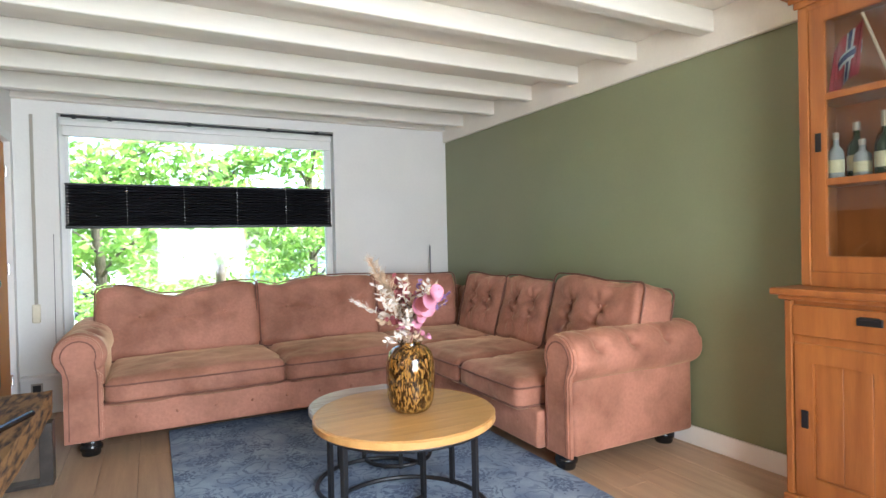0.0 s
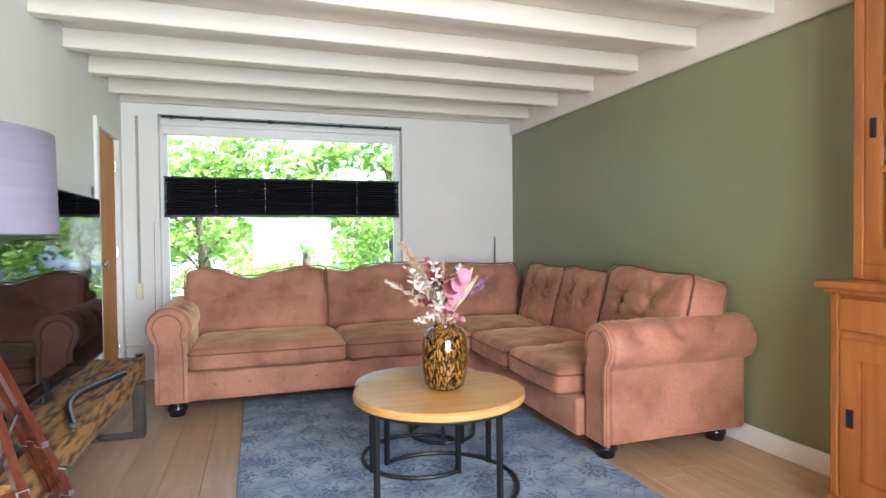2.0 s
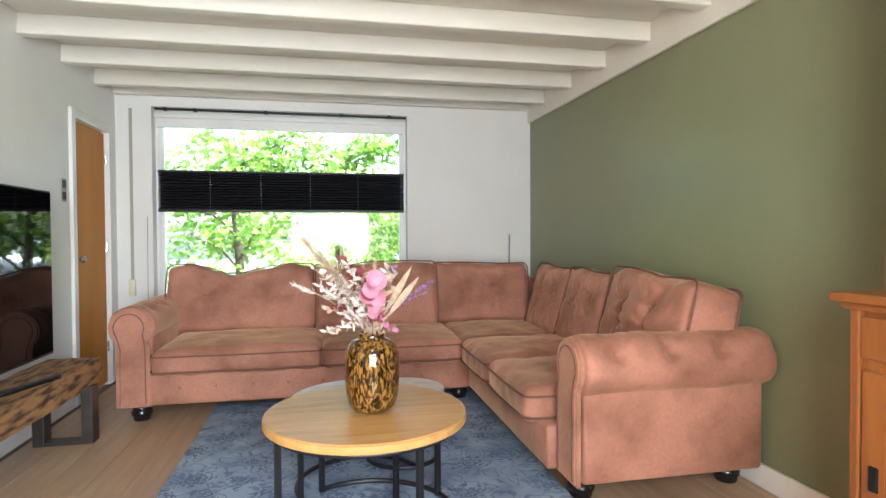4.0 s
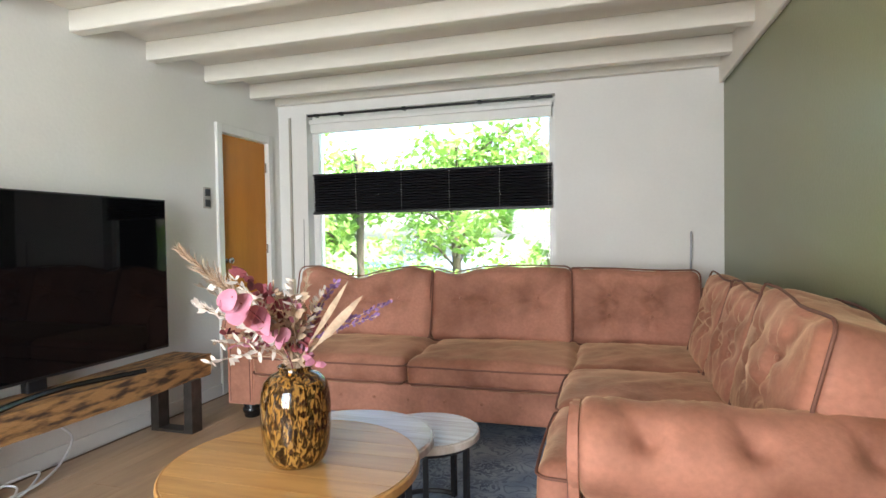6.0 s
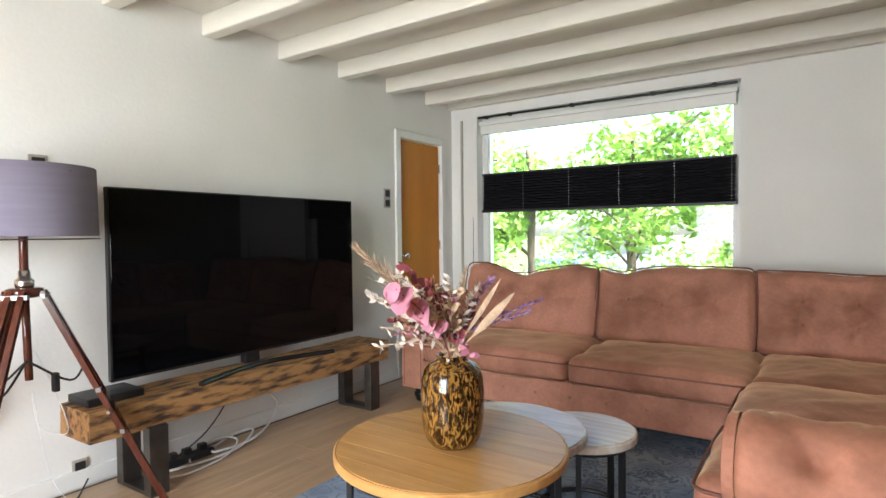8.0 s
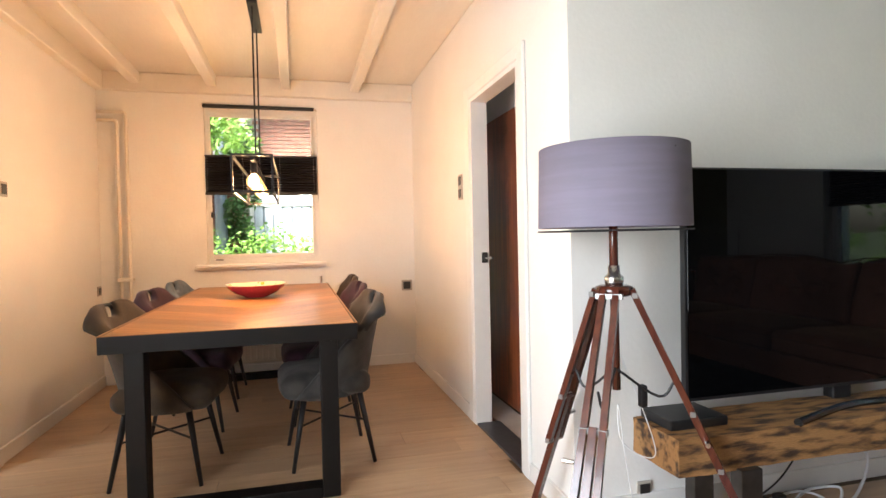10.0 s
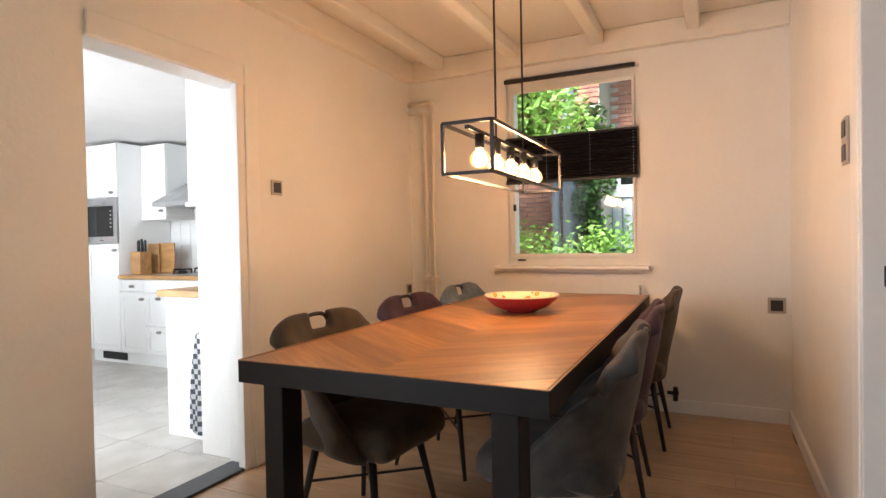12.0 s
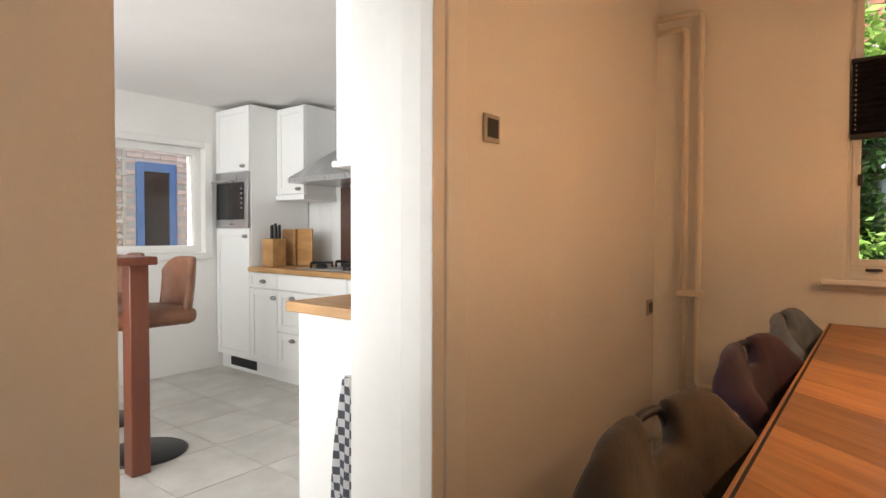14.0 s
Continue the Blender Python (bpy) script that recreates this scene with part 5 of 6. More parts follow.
def chair_back():
    """A padded bucket shell with wings beside the seat and a notch at its top; the sitter faces +y."""
    bm = bmesh.new()
    nu, nv = 40, 22
    grid = {(i, j): bm.verts.new(shell_point(-1 + 2 * i / nu, j / nv)) for j in range(nv + 1) for i in range(nu + 1)}
    for j in range(nv):
        for i in range(nu):
            u, v = -1 + 2 * (i + 0.5) / nu, (j + 0.5) / nv
            if abs(u) < 0.16 and 0.86 < v:
                continue
            bm.faces.new((grid[i, j], grid[i + 1, j], grid[i + 1, j + 1], grid[i, j + 1]))
    bmesh.ops.delete(bm, geom=[v for v in bm.verts if not v.link_faces], context="VERTS")
    bmesh.ops.recalc_face_normals(bm, faces=bm.faces[:])
    if sum(f.normal.y for f in bm.faces if abs(f.calc_center_median().x) < 0.05) < 0:
        bmesh.ops.reverse_faces(bm, faces=bm.faces[:])
    bmesh.ops.solidify(bm, geom=bm.faces[:], thickness=-0.05)
    for _ in range(2):
        bmesh.ops.smooth_vert(bm, verts=bm.verts[:], factor=0.5, use_axis_x=True, use_axis_y=True, use_axis_z=True)
    for v in bm.verts:
        v.co += v.normal * 0.006 * noise.noise(v.co * 9)
    bmesh.ops.recalc_face_normals(bm, faces=bm.faces[:])
    return bm


def dining_chair(colour, label):
    c = thing("dining_chair", (0, 0, 0), label, "chair", "chairs round the dining table")
    mat = CHAIR_COLOURS[colour]
    b = part("backrest", chair_back(), mat, c, smooth=True)
    sub = b.modifiers.new("soft", "SUBSURF")
    sub.levels = sub.render_levels = 1
    part("handle", tube(spline([(-0.075, -0.275, 0.82), (-0.062, -0.281, 0.855), (-0.035, -0.285, 0.874), (0.035, -0.285, 0.874), (0.062, -0.281, 0.855), (0.075, -0.275, 0.82)], 6), 0.009, 8), BLACK, c, smooth=True)
    s = part("seat", cushion(0.455, 0.46, 0.125, 0.055, 0.025, cuts=14, seed=3), mat, c, smooth=True)
    s.matrix_parent_inverse = pose(0, 0.03, 0.425)
    for k in (-1, 1):
        part("seam", tube(spline([shell_point(0.2 * k, v) + Vector((0, 0.049, 0)) for v in (0.3, 0.45, 0.6, 0.72)], 4), 0.004, 5), mat, c)
    for sx in (-1, 1):
        for sy in (-1, 1):
            part("leg", rods(((0.15 * sx, 0.14 * sy, 0.39), (0.21 * sx, 0.21 * sy, 0.0), 0.017, 0.010), seg=14), BLACK, c, smooth=True)
    part("brace", rods(((-0.175, -0.172, 0.22), (0.175, 0.172, 0.22), 0.006), ((0.175, -0.172, 0.22), (-0.175, 0.172, 0.22), 0.006), seg=8), BLACK, c)
    part("seat_plate", boxes((-0.17, -0.16, 0.365, 0.17, 0.16, 0.385), bevel=0.004), BLACK, c)
    return c


for colour, x, y, turn, label in (
        ("olive", -1.07, -0.365, -6, "olive brown velvet dining chair beside the kitchen wall"),
        ("plum", -1.86, -0.36, -6, "plum velvet dining chair with a handle slot"),
        ("grey", -2.60, -0.355, -3, "blue-grey velvet dining chair near the window"),
        ("taupe", -1.08, 0.45, 184, "taupe velvet dining chair tucked under the table"),
        ("plum", -1.82, 0.45, 184, "plum velvet dining chair on the hall side"),
        ("olive", -2.62, 0.48, 180, "olive brown velvet dining chair in the far corner")):
    ch = dining_chair(colour, label)
    ch.matrix_basis = pose(x, y, 0, 0, 0, turn)

# pendant lamp
pend = thing("pendant_lamp", (-1.68, 0.07, 1.455), "black box-frame pendant lamp with five amber bulbs", "pendant lamp")
px0, px1, py0, py1, pz0, pz1 = -2.215, -1.15, -0.032, 0.178, 1.455, 1.656
for a, b in (((px0, py0, pz0), (px1, py0, pz0)), ((px0, py1, pz0), (px1, py1, pz0)), ((px0, py0, pz1), (px1, py0, pz1)), ((px0, py1, pz1), (px1, py1, pz1)),
             ((px0, py0, pz0), (px0, py1, pz0)), ((px1, py0, pz0), (px1, py1, pz0)), ((px0, py0, pz1), (px0, py1, pz1)), ((px1, py0, pz1), (px1, py1, pz1)),
             ((px0, py0, pz0), (px0, py0, pz1)), ((px0, py1, pz0), (px0, py1, pz1)), ((px1, py0, pz0), (px1, py0, pz1)), ((px1, py1, pz0), (px1, py1, pz1))):
    part("frame_bar", bars((a, b, 0.013)), BLACK, pend)
part("socket_bar", boxes((px0, 0.063, pz1 - 0.028, px1, 0.083, pz1 - 0.012), bevel=0.002), BLACK, pend)
for x in (-1.485, -1.885):
    part("rod", rods(((x, 0.073, pz1 - 0.02), (x, 0.073, DZ - 0.02), 0.005), seg=10), BLACK, pend)
part("canopy", boxes((-1.94, 0.045, DZ - 0.028, -1.43, 0.105, DZ - 0.001), bevel=0.004), BLACK, pend)
BULB = glass_material("hazy_glow_bulb_glass", (1.0, 0.96, 0.88))
FIL = glow("glowing_filament", (1.0, 0.45, 0.10), 7.0)
bn, bk = BULB.node_tree.nodes, BULB.node_tree.links
# weak orange emission in the glass stands in for the bulbs' halo
haze, both = bn.new("ShaderNodeEmission"), bn.new("ShaderNodeAddShader")
haze.inputs[0].default_value, haze.inputs[1].default_value = (1.0, 0.47, 0.13, 1), 0.11
bk.new(bn["Material Output"].inputs[0].links[0].from_socket, both.inputs[0])
bk.new(haze.outputs[0], both.inputs[1])
bk.new(both.outputs[0], bn["Material Output"].inputs[0])
for k in range(5):
    x = -1.285 - 0.20 * k
    part("bulb_holder", lathe([(0, 0.0), (0.02, 0.0), (0.02, -0.055), (0.017, -0.06), (0, -0.06)], (x, 0.073, pz1 - 0.028), 18), BLACK, pend, smooth=True)
    bl = part("bulb", lathe([(0.013, 0.045), (0.016, 0.03), (0.036, 0.012), (0.043, -0.01), (0.040, -0.03), (0.025, -0.046), (0, -0.051)], (x, 0.073, 1.535), 24), BULB, pend, "globe bulb with a hazy glow put into the glass round its filament", smooth=True)
    bl.visible_shadow = False
    part("filament", tube([(x + 0.011 * math.cos(a), 0.073 + 0.011 * math.sin(a), 1.508 + 0.05 * (q % 2)) for q, a in enumerate([2 * math.pi * j / 10 for j in range(10)])], 0.0042, 5, True), FIL, bl)
    d = bpy.data.lights.new("bulb_light", "POINT")
    d.energy, d.color, d.shadow_soft_size = 1.95, (1.0, 0.555, 0.27), 0.04
    new("bulb_light", d).location = (x, 0.073, 1.53)

pleated_blind("pleated_blind", 0.945, 1.595, 1.94, pose(XD + 0.03, -0.455, 0, 0, 0, 90), "half-drawn black pleated blind in the dining window", (0.02, 0.33, 0.66, 0.97), 14)
top_rail = part("blind_rail", boxes((XD + 0.005, -0.465, 2.352, XD + 0.03, 0.475, 2.382), bevel=0.004), PLASTIC)
tagged(top_rail, "black blind rail fixed above the dining window", "rail")
sill_2 = structure("sill_dining", boxes((XD + 0.001, -0.545, 0.965, XD + 0.10, 0.555, 0.99), bevel=0.006), TRIM, "white painted window sill")

pipes = thing("heating_pipes", (XD + 0.07, -1.1, 0), "cream painted heating pipes in the corner", "pipes")
PIPEPAINT = material("cream_pipe_paint", (0.76, 0.70, 0.60), 0.4, vary=0.05)
part("riser", tube([(XD + 0.06, -1.27, 2.28), (XD + 0.06, -1.08, 2.28), (XD + 0.06, -1.064, 2.275), (XD + 0.06, -1.057, 2.266), (XD + 0.06, -1.055, 2.25), (XD + 0.06, -1.055, 0.45), (XD + 0.06, -1.05, 0.433), (XD + 0.06, -1.04, 0.424), (XD + 0.06, -1.02, 0.42), (XD + 0.06, -0.62, 0.42)], 0.014, 10), PIPEPAINT, pipes, smooth=True)
part("riser", tube([(XD + 0.06, -1.27, 2.21), (XD + 0.06, -1.15, 2.21), (XD + 0.06, -1.134, 2.205), (XD + 0.06, -1.127, 2.196), (XD + 0.06, -1.125, 2.18), (XD + 0.06, -1.125, 0.01)], 0.014, 10), PIPEPAINT, pipes, smooth=True)
part("clip", boxes((XD + 0.02, -1.15, 0.87, XD + 0.085, -1.03, 0.90), bevel=0.004), PIPEPAINT, pipes)
rad = thing("radiator", (XD + 0.08, 0.0, 0.1), "cream panel radiator under the dining window", "radiator")
part("panel", boxes((XD + 0.05, -0.62, 0.12, XD + 0.10, 0.66, 0.66), bevel=0.012), PIPEPAINT, rad)
for k in range(25):
    part("rib", boxes((XD + 0.10, -0.60 + 0.05 * k, 0.15, XD + 0.108, -0.565 + 0.05 * k, 0.63), bevel=0.003, seg=1), PIPEPAINT, rad)
for y in (-0.5, 0.55):
    part("bracket", boxes((XD + 0.001, y, 0.2, XD + 0.051, y + 0.03, 0.6)), PIPEPAINT, rad)
part("valve", rods(((XD + 0.08, 0.66, 0.15), (XD + 0.08, 0.73, 0.15), 0.012), ((XD + 0.08, 0.71, 0.10), (XD + 0.08, 0.71, 0.19), 0.016)), BLACK, rad)
part("thermostat", rods(((XD + 0.08, 0.50, 0.66), (XD + 0.08, 0.50, 0.86), 0.011)), CHROME, rad)

wall_socket(pose(-1.582, YB + 0.001, 1.505, 0, 0, 180), 1, "light_switch", "single dark switch beside the kitchen doorway", "switch", 0.085)
wall_socket(pose(-0.09, YB + 0.001, 0.62, 0, 0, 180), 1, "wall_socket", "dark wall socket beside the kitchen doorway", "socket", 0.095)
wall_socket(pose(-3.10, YB + 0.001, 0.80, 0, 0, 180), 1, "wall_socket", "dark socket near the heating pipes", "socket", 0.08)
wall_socket(pose(XD + 0.001, 1.30, 0.74, 0, 0, 90), 1, "wall_socket", "dark socket on the dining room wall", "socket", 0.10)
wall_socket(pose(-1.56, YH - 0.001, 1.52), 2, "light_switch", "double dark switch beside the hall doorway", "switch", 0.085)

# ---- kitchen ----
BUTCHER = material("butcher_block_worktop", (0.50, 0.29, 0.12), 0.35, second=(0.38, 0.20, 0.075), scale=4, stretch=(6, 1, 4), bump=0.08, bump_scale=40)
INOX = material("brushed_steel", (0.55, 0.56, 0.57), 0.28, metal=1.0, vary=0.06, scale=8, stretch=(1, 8, 1))
OVENGLASS = material("oven_door_glass", (0.01, 0.012, 0.012), 0.04)
GREYHANDLE = material("satin_nickel", (0.36, 0.35, 0.33), 0.35, metal=0.9)
KF = -2.80


def shaker(y0, y1, z0, z1, parent, x=KF, handle=None, name="door"):
    """A framed cabinet front on the plane x, facing +x."""
    e = min(0.055, (z1 - z0) * 0.22)
    d = part(name, boxes((x - 0.02, y0 + 0.002, z0 + 0.002, x, y0 + e, z1 - 0.002), (x - 0.02, y1 - e, z0 + 0.002, x, y1 - 0.002, z1 - 0.002), (x - 0.0195, y0 + e, z0 + 0.002, x - 0.0005, y1 - e, z0 + e), (x - 0.0195, y0 + e, z1 - e, x - 0.0005, y1 - e, z1 - 0.002), (x - 0.019, y0 + e, z0 + e, x - 0.008, y1 - e, z1 - e), bevel=0.0025, seg=1), KWHITE, parent)
    if handle:
        y, z = handle
        part("handle", lathe([(0.0, 0.026), (0.02, 0.024), (0.03, 0.014), (0.032, 0.0), (0.029, 0.0)], seg=18), GREYHANDLE, d, "satin nickel cup handle", smooth=True).matrix_basis = pose(x, y, z, 0, 90, 0) @ Matrix.Diagonal((0.5, 1, 1, 1))
    return d


def carcass(name, y0, y1, z0, z1, x0, x1, label):
    c = thing(name, ((x0 + x1) / 2, (y0 + y1) / 2, z0), label, "cabinet", "kitchen cabinets")
    part("body", boxes((x0, y0 + 0.001, z0, x1 - 0.021, y1 - 0.001, z1), bevel=0.002, seg=1), KWHITE, c)
    return c


tall = carcass("tall_cabinet", -4.945, -4.445, 0.12, 2.235, KX0 + 0.01, KF, "tall white kitchen cabinet with built-in oven")
shaker(-4.945, -4.445, 0.125, 1.212, tall, handle=(-4.50, 1.15))
shaker(-4.945, -4.445, 1.692, 2.23, tall, handle=(-4.53, 1.735))
oven = thing("oven", (KF, -4.7, 1.22), "built-in compact steel oven with black glass", "oven")
part("front", boxes((KF - 0.02, -4.94, 1.218, KF + 0.008, -4.45, 1.686), bevel=0.004), INOX, oven)
part("glass", boxes((KF + 0.0085, -4.915, 1.29, KF + 0.012, -4.50, 1.60), bevel=0.002), OVENGLASS, oven)
part("handle", rods(((KF + 0.05, -4.925, 1.61), (KF + 0.05, -4.64, 1.61), 0.011), ((KF, -4.90, 1.61), (KF + 0.05, -4.90, 1.61), 0.007), ((KF, -4.66, 1.61), (KF + 0.05, -4.66, 1.61), 0.007)), INOX, oven)
for k in range(5):
    part("button", boxes((KF + 0.0125, -4.545, 1.38 + 0.04 * k, KF + 0.0145, -4.525, 1.393 + 0.04 * k)), RIM, oven)
part("name_bar", boxes((KF + 0.008, -4.72, 1.247, KF + 0.0095, -4.66, 1.255)), FACE, oven)
base1 = carcass("base_cabinet", -4.445, -4.07, 0.12, 0.86, KX0 + 0.01, KF, "white base cabinet with one drawer and a door")
shaker(-4.445, -4.07, 0.735, 0.858, base1, handle=(-4.255, 0.79), name="drawer")
shaker(-4.445, -4.07, 0.125, 0.727, base1, handle=(-4.115, 0.665))
base2 = carcass("base_cabinet", -4.07, -3.27, 0.12, 0.86, KX0 + 0.01, KF, "white base cabinet with wide drawers under the hob")
for a, b in ((0.125, 0.40), (0.408, 0.727)):
    shaker(-4.07, -3.27, a, b, base2, handle=(-3.88, b - 0.05), name="drawer")
part("front_panel", boxes((KF - 0.02, -4.068, 0.735, KF, -3.272, 0.858), bevel=0.0025, seg=1), KWHITE, base2)
for y0 in (-3.27, -2.67):
    base3 = carcass("base_cabinet", y0, y0 + 0.60, 0.12, 0.86, KX0 + 0.01, KF, "white base cabinet with three drawers")
    for a, b in ((0.125, 0.40), (0.408, 0.63), (0.638, 0.858)):
        shaker(y0, y0 + 0.60, a, b, base3, handle=(y0 + 0.30, b - 0.06), name="drawer")
plk = structure("kitchen_plinth", boxes((KX0 + 0.05, -4.945, 0.0, KF - 0.05, -2.07, 0.118)), KWHITE, "white cabinet plinth")
vent = part("vent_grille", boxes((KF - 0.05, -4.80, 0.03, KF - 0.046, -4.42, 0.105), *[(KF - 0.046, -4.795 + 0.025 * k, 0.035, KF - 0.042, -4.783 + 0.025 * k, 0.10) for k in range(15)], (KF - 0.046, -4.80, 0.064, KF - 0.0415, -4.42, 0.070)), material("dark_vent", (0.03, 0.03, 0.03), 0.6))
tagged(vent, "dark vent grille in the cabinet plinth", "vent")
wt = part("worktop", boxes((KX0 + 0.002, -4.442, 0.862, KF + 0.02, -2.06, 0.90), bevel=0.004), BUTCHER)
tagged(wt, "wood-look worktop along the kitchen wall", "worktop")
hob = thing("gas_hob", (-3.09, -3.54, 0.90), "steel gas hob with black cast iron supports", "hob")
part("plate", boxes((-3.34, -3.89, 0.901, -2.84, -3.19, 0.912), bevel=0.004), INOX, hob)
for x, y in ((-3.22, -3.74), (-2.97, -3.74), (-3.22, -3.37), (-2.97, -3.37)):
    part("burner", lathe([(0, 0.03), (0.03, 0.03), (0.04, 0.02), (0.045, 0.0)], (x, y, 0.912), 18), BLACK, hob, smooth=True)
    part("support", boxes((x - 0.11, y - 0.008, 0.945, x + 0.11, y + 0.008, 0.959), (x - 0.008, y - 0.11, 0.946, x + 0.008, y + 0.11, 0.96), (x - 0.11, y - 0.008, 0.912, x - 0.098, y + 0.008, 0.947), (x + 0.098, y - 0.008, 0.912, x + 0.11, y + 0.008, 0.947), bevel=0.003), BLACK, hob)
uppers = carcass("wall_cabinet", -4.444, -4.08, 1.50, 2.235, KX0 + 0.005, -3.07, "white wall cabinet beside the hood")
shaker(-4.444, -4.08, 1.503, 2.23, uppers, x=-3.07, handle=(-4.15, 1.545))
part("light_rail", boxes((KX0 + 0.005, -4.446, 1.455, -3.062, -4.072, 1.498), bevel=0.004), KWHITE, uppers)
hood = thing("cooker_hood", (-3.1, -3.6, 1.56), "pyramid steel cooker hood above the hob", "hood")
bm = bmesh.new()
lo = [bm.verts.new(p) for p in ((KX0 + 0.01, -4.065, 1.575), (-2.90, -4.065, 1.575), (-2.90, -3.17, 1.575), (KX0 + 0.01, -3.17, 1.575))]
mi = [bm.verts.new(p) for p in ((KX0 + 0.01, -4.065, 1.615), (-2.90, -4.065, 1.615), (-2.90, -3.17, 1.615), (KX0 + 0.01, -3.17, 1.615))]
hi = [bm.verts.new(p) for p in ((KX0 + 0.01, -3.78, 1.84), (-3.15, -3.78, 1.84), (-3.15, -3.46, 1.84), (KX0 + 0.01, -3.46, 1.84))]
for a, b in ((lo, mi), (mi, hi)):
    for k in range(4):
        bm.faces.new((a[k], a[(k + 1) % 4], b[(k + 1) % 4], b[k]))
bm.faces.new(lo[::-1]), bm.faces.new(hi)
bmesh.ops.recalc_face_normals(bm, faces=bm.faces[:])
part("canopy", bm, INOX, hood)
part("chimney", boxes((KX0 + 0.01, -3.78, 1.841, -3.15, -3.46, KZ - 0.002), bevel=0.003), INOX, hood)
splash = structure("splashback", boxes((KX0 + 0.001, -4.018, 0.905, KX0 + 0.008, -3.2, 1.572)), material("brown_glass_splashback", (0.11, 0.065, 0.05), 0.15), "dark brown glass splashback")
for j in range(4):
    for i in range(3):
        a, b = -4.44 + 0.15 * i, min(-4.293 + 0.15 * i, -4.022)
        part("wall_tile", boxes((KX0 + 0.0005, a, 0.905 + 0.1375 * j, KX0 + 0.007, b, 1.04 + 0.1375 * j), bevel=0.002, seg=1), KWHITE, wall_kitchen)
block = thing("knife_block", (-2.94, -4.33, 0.90), "pale wooden knife block holding five knives", "knife block")
part("block", boxes((-3.02, -4.40, 0.901, -2.89, -4.25, 1.13), bevel=0.006), BUTCHER, block)
for k in range(5):
    part("knife_handle", boxes((-2.98 + 0.012 * (k % 2), -4.388 + 0.027 * k, 1.13, -2.96 + 0.012 * (k % 2), -4.372 + 0.027 * k, 1.235 + 0.012 * (k % 3)), bevel=0.004), PLASTIC, block)
for y0, y1, h, x in ((-4.44, -4.27, 0.31, -3.14), (-4.30, -4.08, 0.315, -3.17)):
    cb = part("cutting_board", boxes((x, y0, 0.901, x + 0.02, y1, 0.901 + h), bevel=0.008), BUTCHER)
    tagged(cb, "wooden cutting board standing on the worktop", "cutting board")

pen = thing("end_cabinet", (-1.9, -1.95, 0), "white end cabinet with plain side panel", "cabinet")
part("body", boxes((-2.4, -2.15, 0.0, -1.56, -1.702, 0.868), bevel=0.003), KWHITE, pen)
part("side_panel", boxes((-1.559, -2.17, 0.0, -1.54, -1.702, 0.87), bevel=0.002), KWHITE, pen)
part("front_panel", boxes((-2.4, -2.17, 0.10, -1.56, -2.151, 0.868), bevel=0.003), KWHITE, pen)
pt = part("worktop", boxes((-2.45, -2.20, 0.872, -1.50, -1.702, 0.912), bevel=0.004), BUTCHER)
tagged(pt, "wood worktop on the end cabinet", "worktop")
uc = thing("wall_cabinet", (-2.0, -1.8, 1.42), "white wall cabinet above the end cabinet", "cabinet")
part("body", boxes((-2.4, -1.90, 1.445, -1.50, -1.702, KZ - 0.002), bevel=0.006), KWHITE, uc)
part("light_rail", boxes((-2.41, -1.915, 1.42, -1.49, -1.703, 1.444), bevel=0.006), KWHITE, uc)
TOWEL = material("checked_towel", (0.7, 0.7, 0.7), 0.9)
n_, l_ = TOWEL.node_tree.nodes, TOWEL.node_tree.links
chk = n_.new("ShaderNodeTexChecker")
chk.inputs["Scale"].default_value = 32
chk.inputs["Color1"].default_value, chk.inputs["Color2"].default_value = (0.68, 0.68, 0.68, 1), (0.10, 0.105, 0.13, 1)
cc = n_.new("ShaderNodeTexCoord")
l_.new(cc.outputs["Object"], chk.inputs["Vector"])
l_.new(chk.outputs["Color"], n_["Principled BSDF"].inputs["Base Color"])
bm = bmesh.new()
rows = []
for k in range(15):
    z = 0.66 - 0.60 * k / 14
    rows.append([bm.verts.new((-1.515 + 0.014 * math.sin(9 * s + k * 0.3) * k / 14, -1.87 + (s - 0.5) * (0.025 + 0.17 * (k / 14) ** 0.8), z - 0.04 * s * (k > 11))) for s in [q / 10 for q in range(11)]])
for a, b in zip(rows, rows[1:]):
    for k in range(10):
        bm.faces.new((a[k], a[k + 1], b[k + 1], b[k]))
bmesh.ops.solidify(bm, geom=bm.faces[:], thickness=0.004)
tow = part("tea_towel", bm, TOWEL, smooth=True)
tagged(tow, "grey checked tea towel hanging on the end cabinet", "towel")
hook = part("towel_hook", rods(((-1.54, -1.87, 0.655), (-1.505, -1.87, 0.66), 0.006)), CHROME)
tagged(hook, "small chrome towel hook on the cabinet side", "hook")

REDWOOD = material("reddish_bar_wood", (0.158, 0.045, 0.019), 0.35, second=(0.14, 0.036, 0.015), scale=4, stretch=(7, 7, 0.8), bump=0.15, bump_scale=35, coat=0.2)
bar = thing("bar_table", (-1.0, -3.1, 0), "high reddish brown wooden bar table", "bar table")
part("tabletop", boxes((-1.43, -3.95, 1.025, -0.65, -3.11, 1.065), bevel=0.006), REDWOOD, bar)
for x, y in ((-1.405, -3.19), (-0.77, -3.19), (-1.405, -3.85), (-0.77, -3.85)):
    part("leg", boxes((x, y - 0.05, 0.0, x + 0.09, y + 0.04, 1.025), bevel=0.006), REDWOOD, bar)
COGNAC = material("cognac_leather", (0.22, 0.095, 0.05), 0.5, second=(0.16, 0.065, 0.033), scale=10, bump=0.2, bump_scale=80)


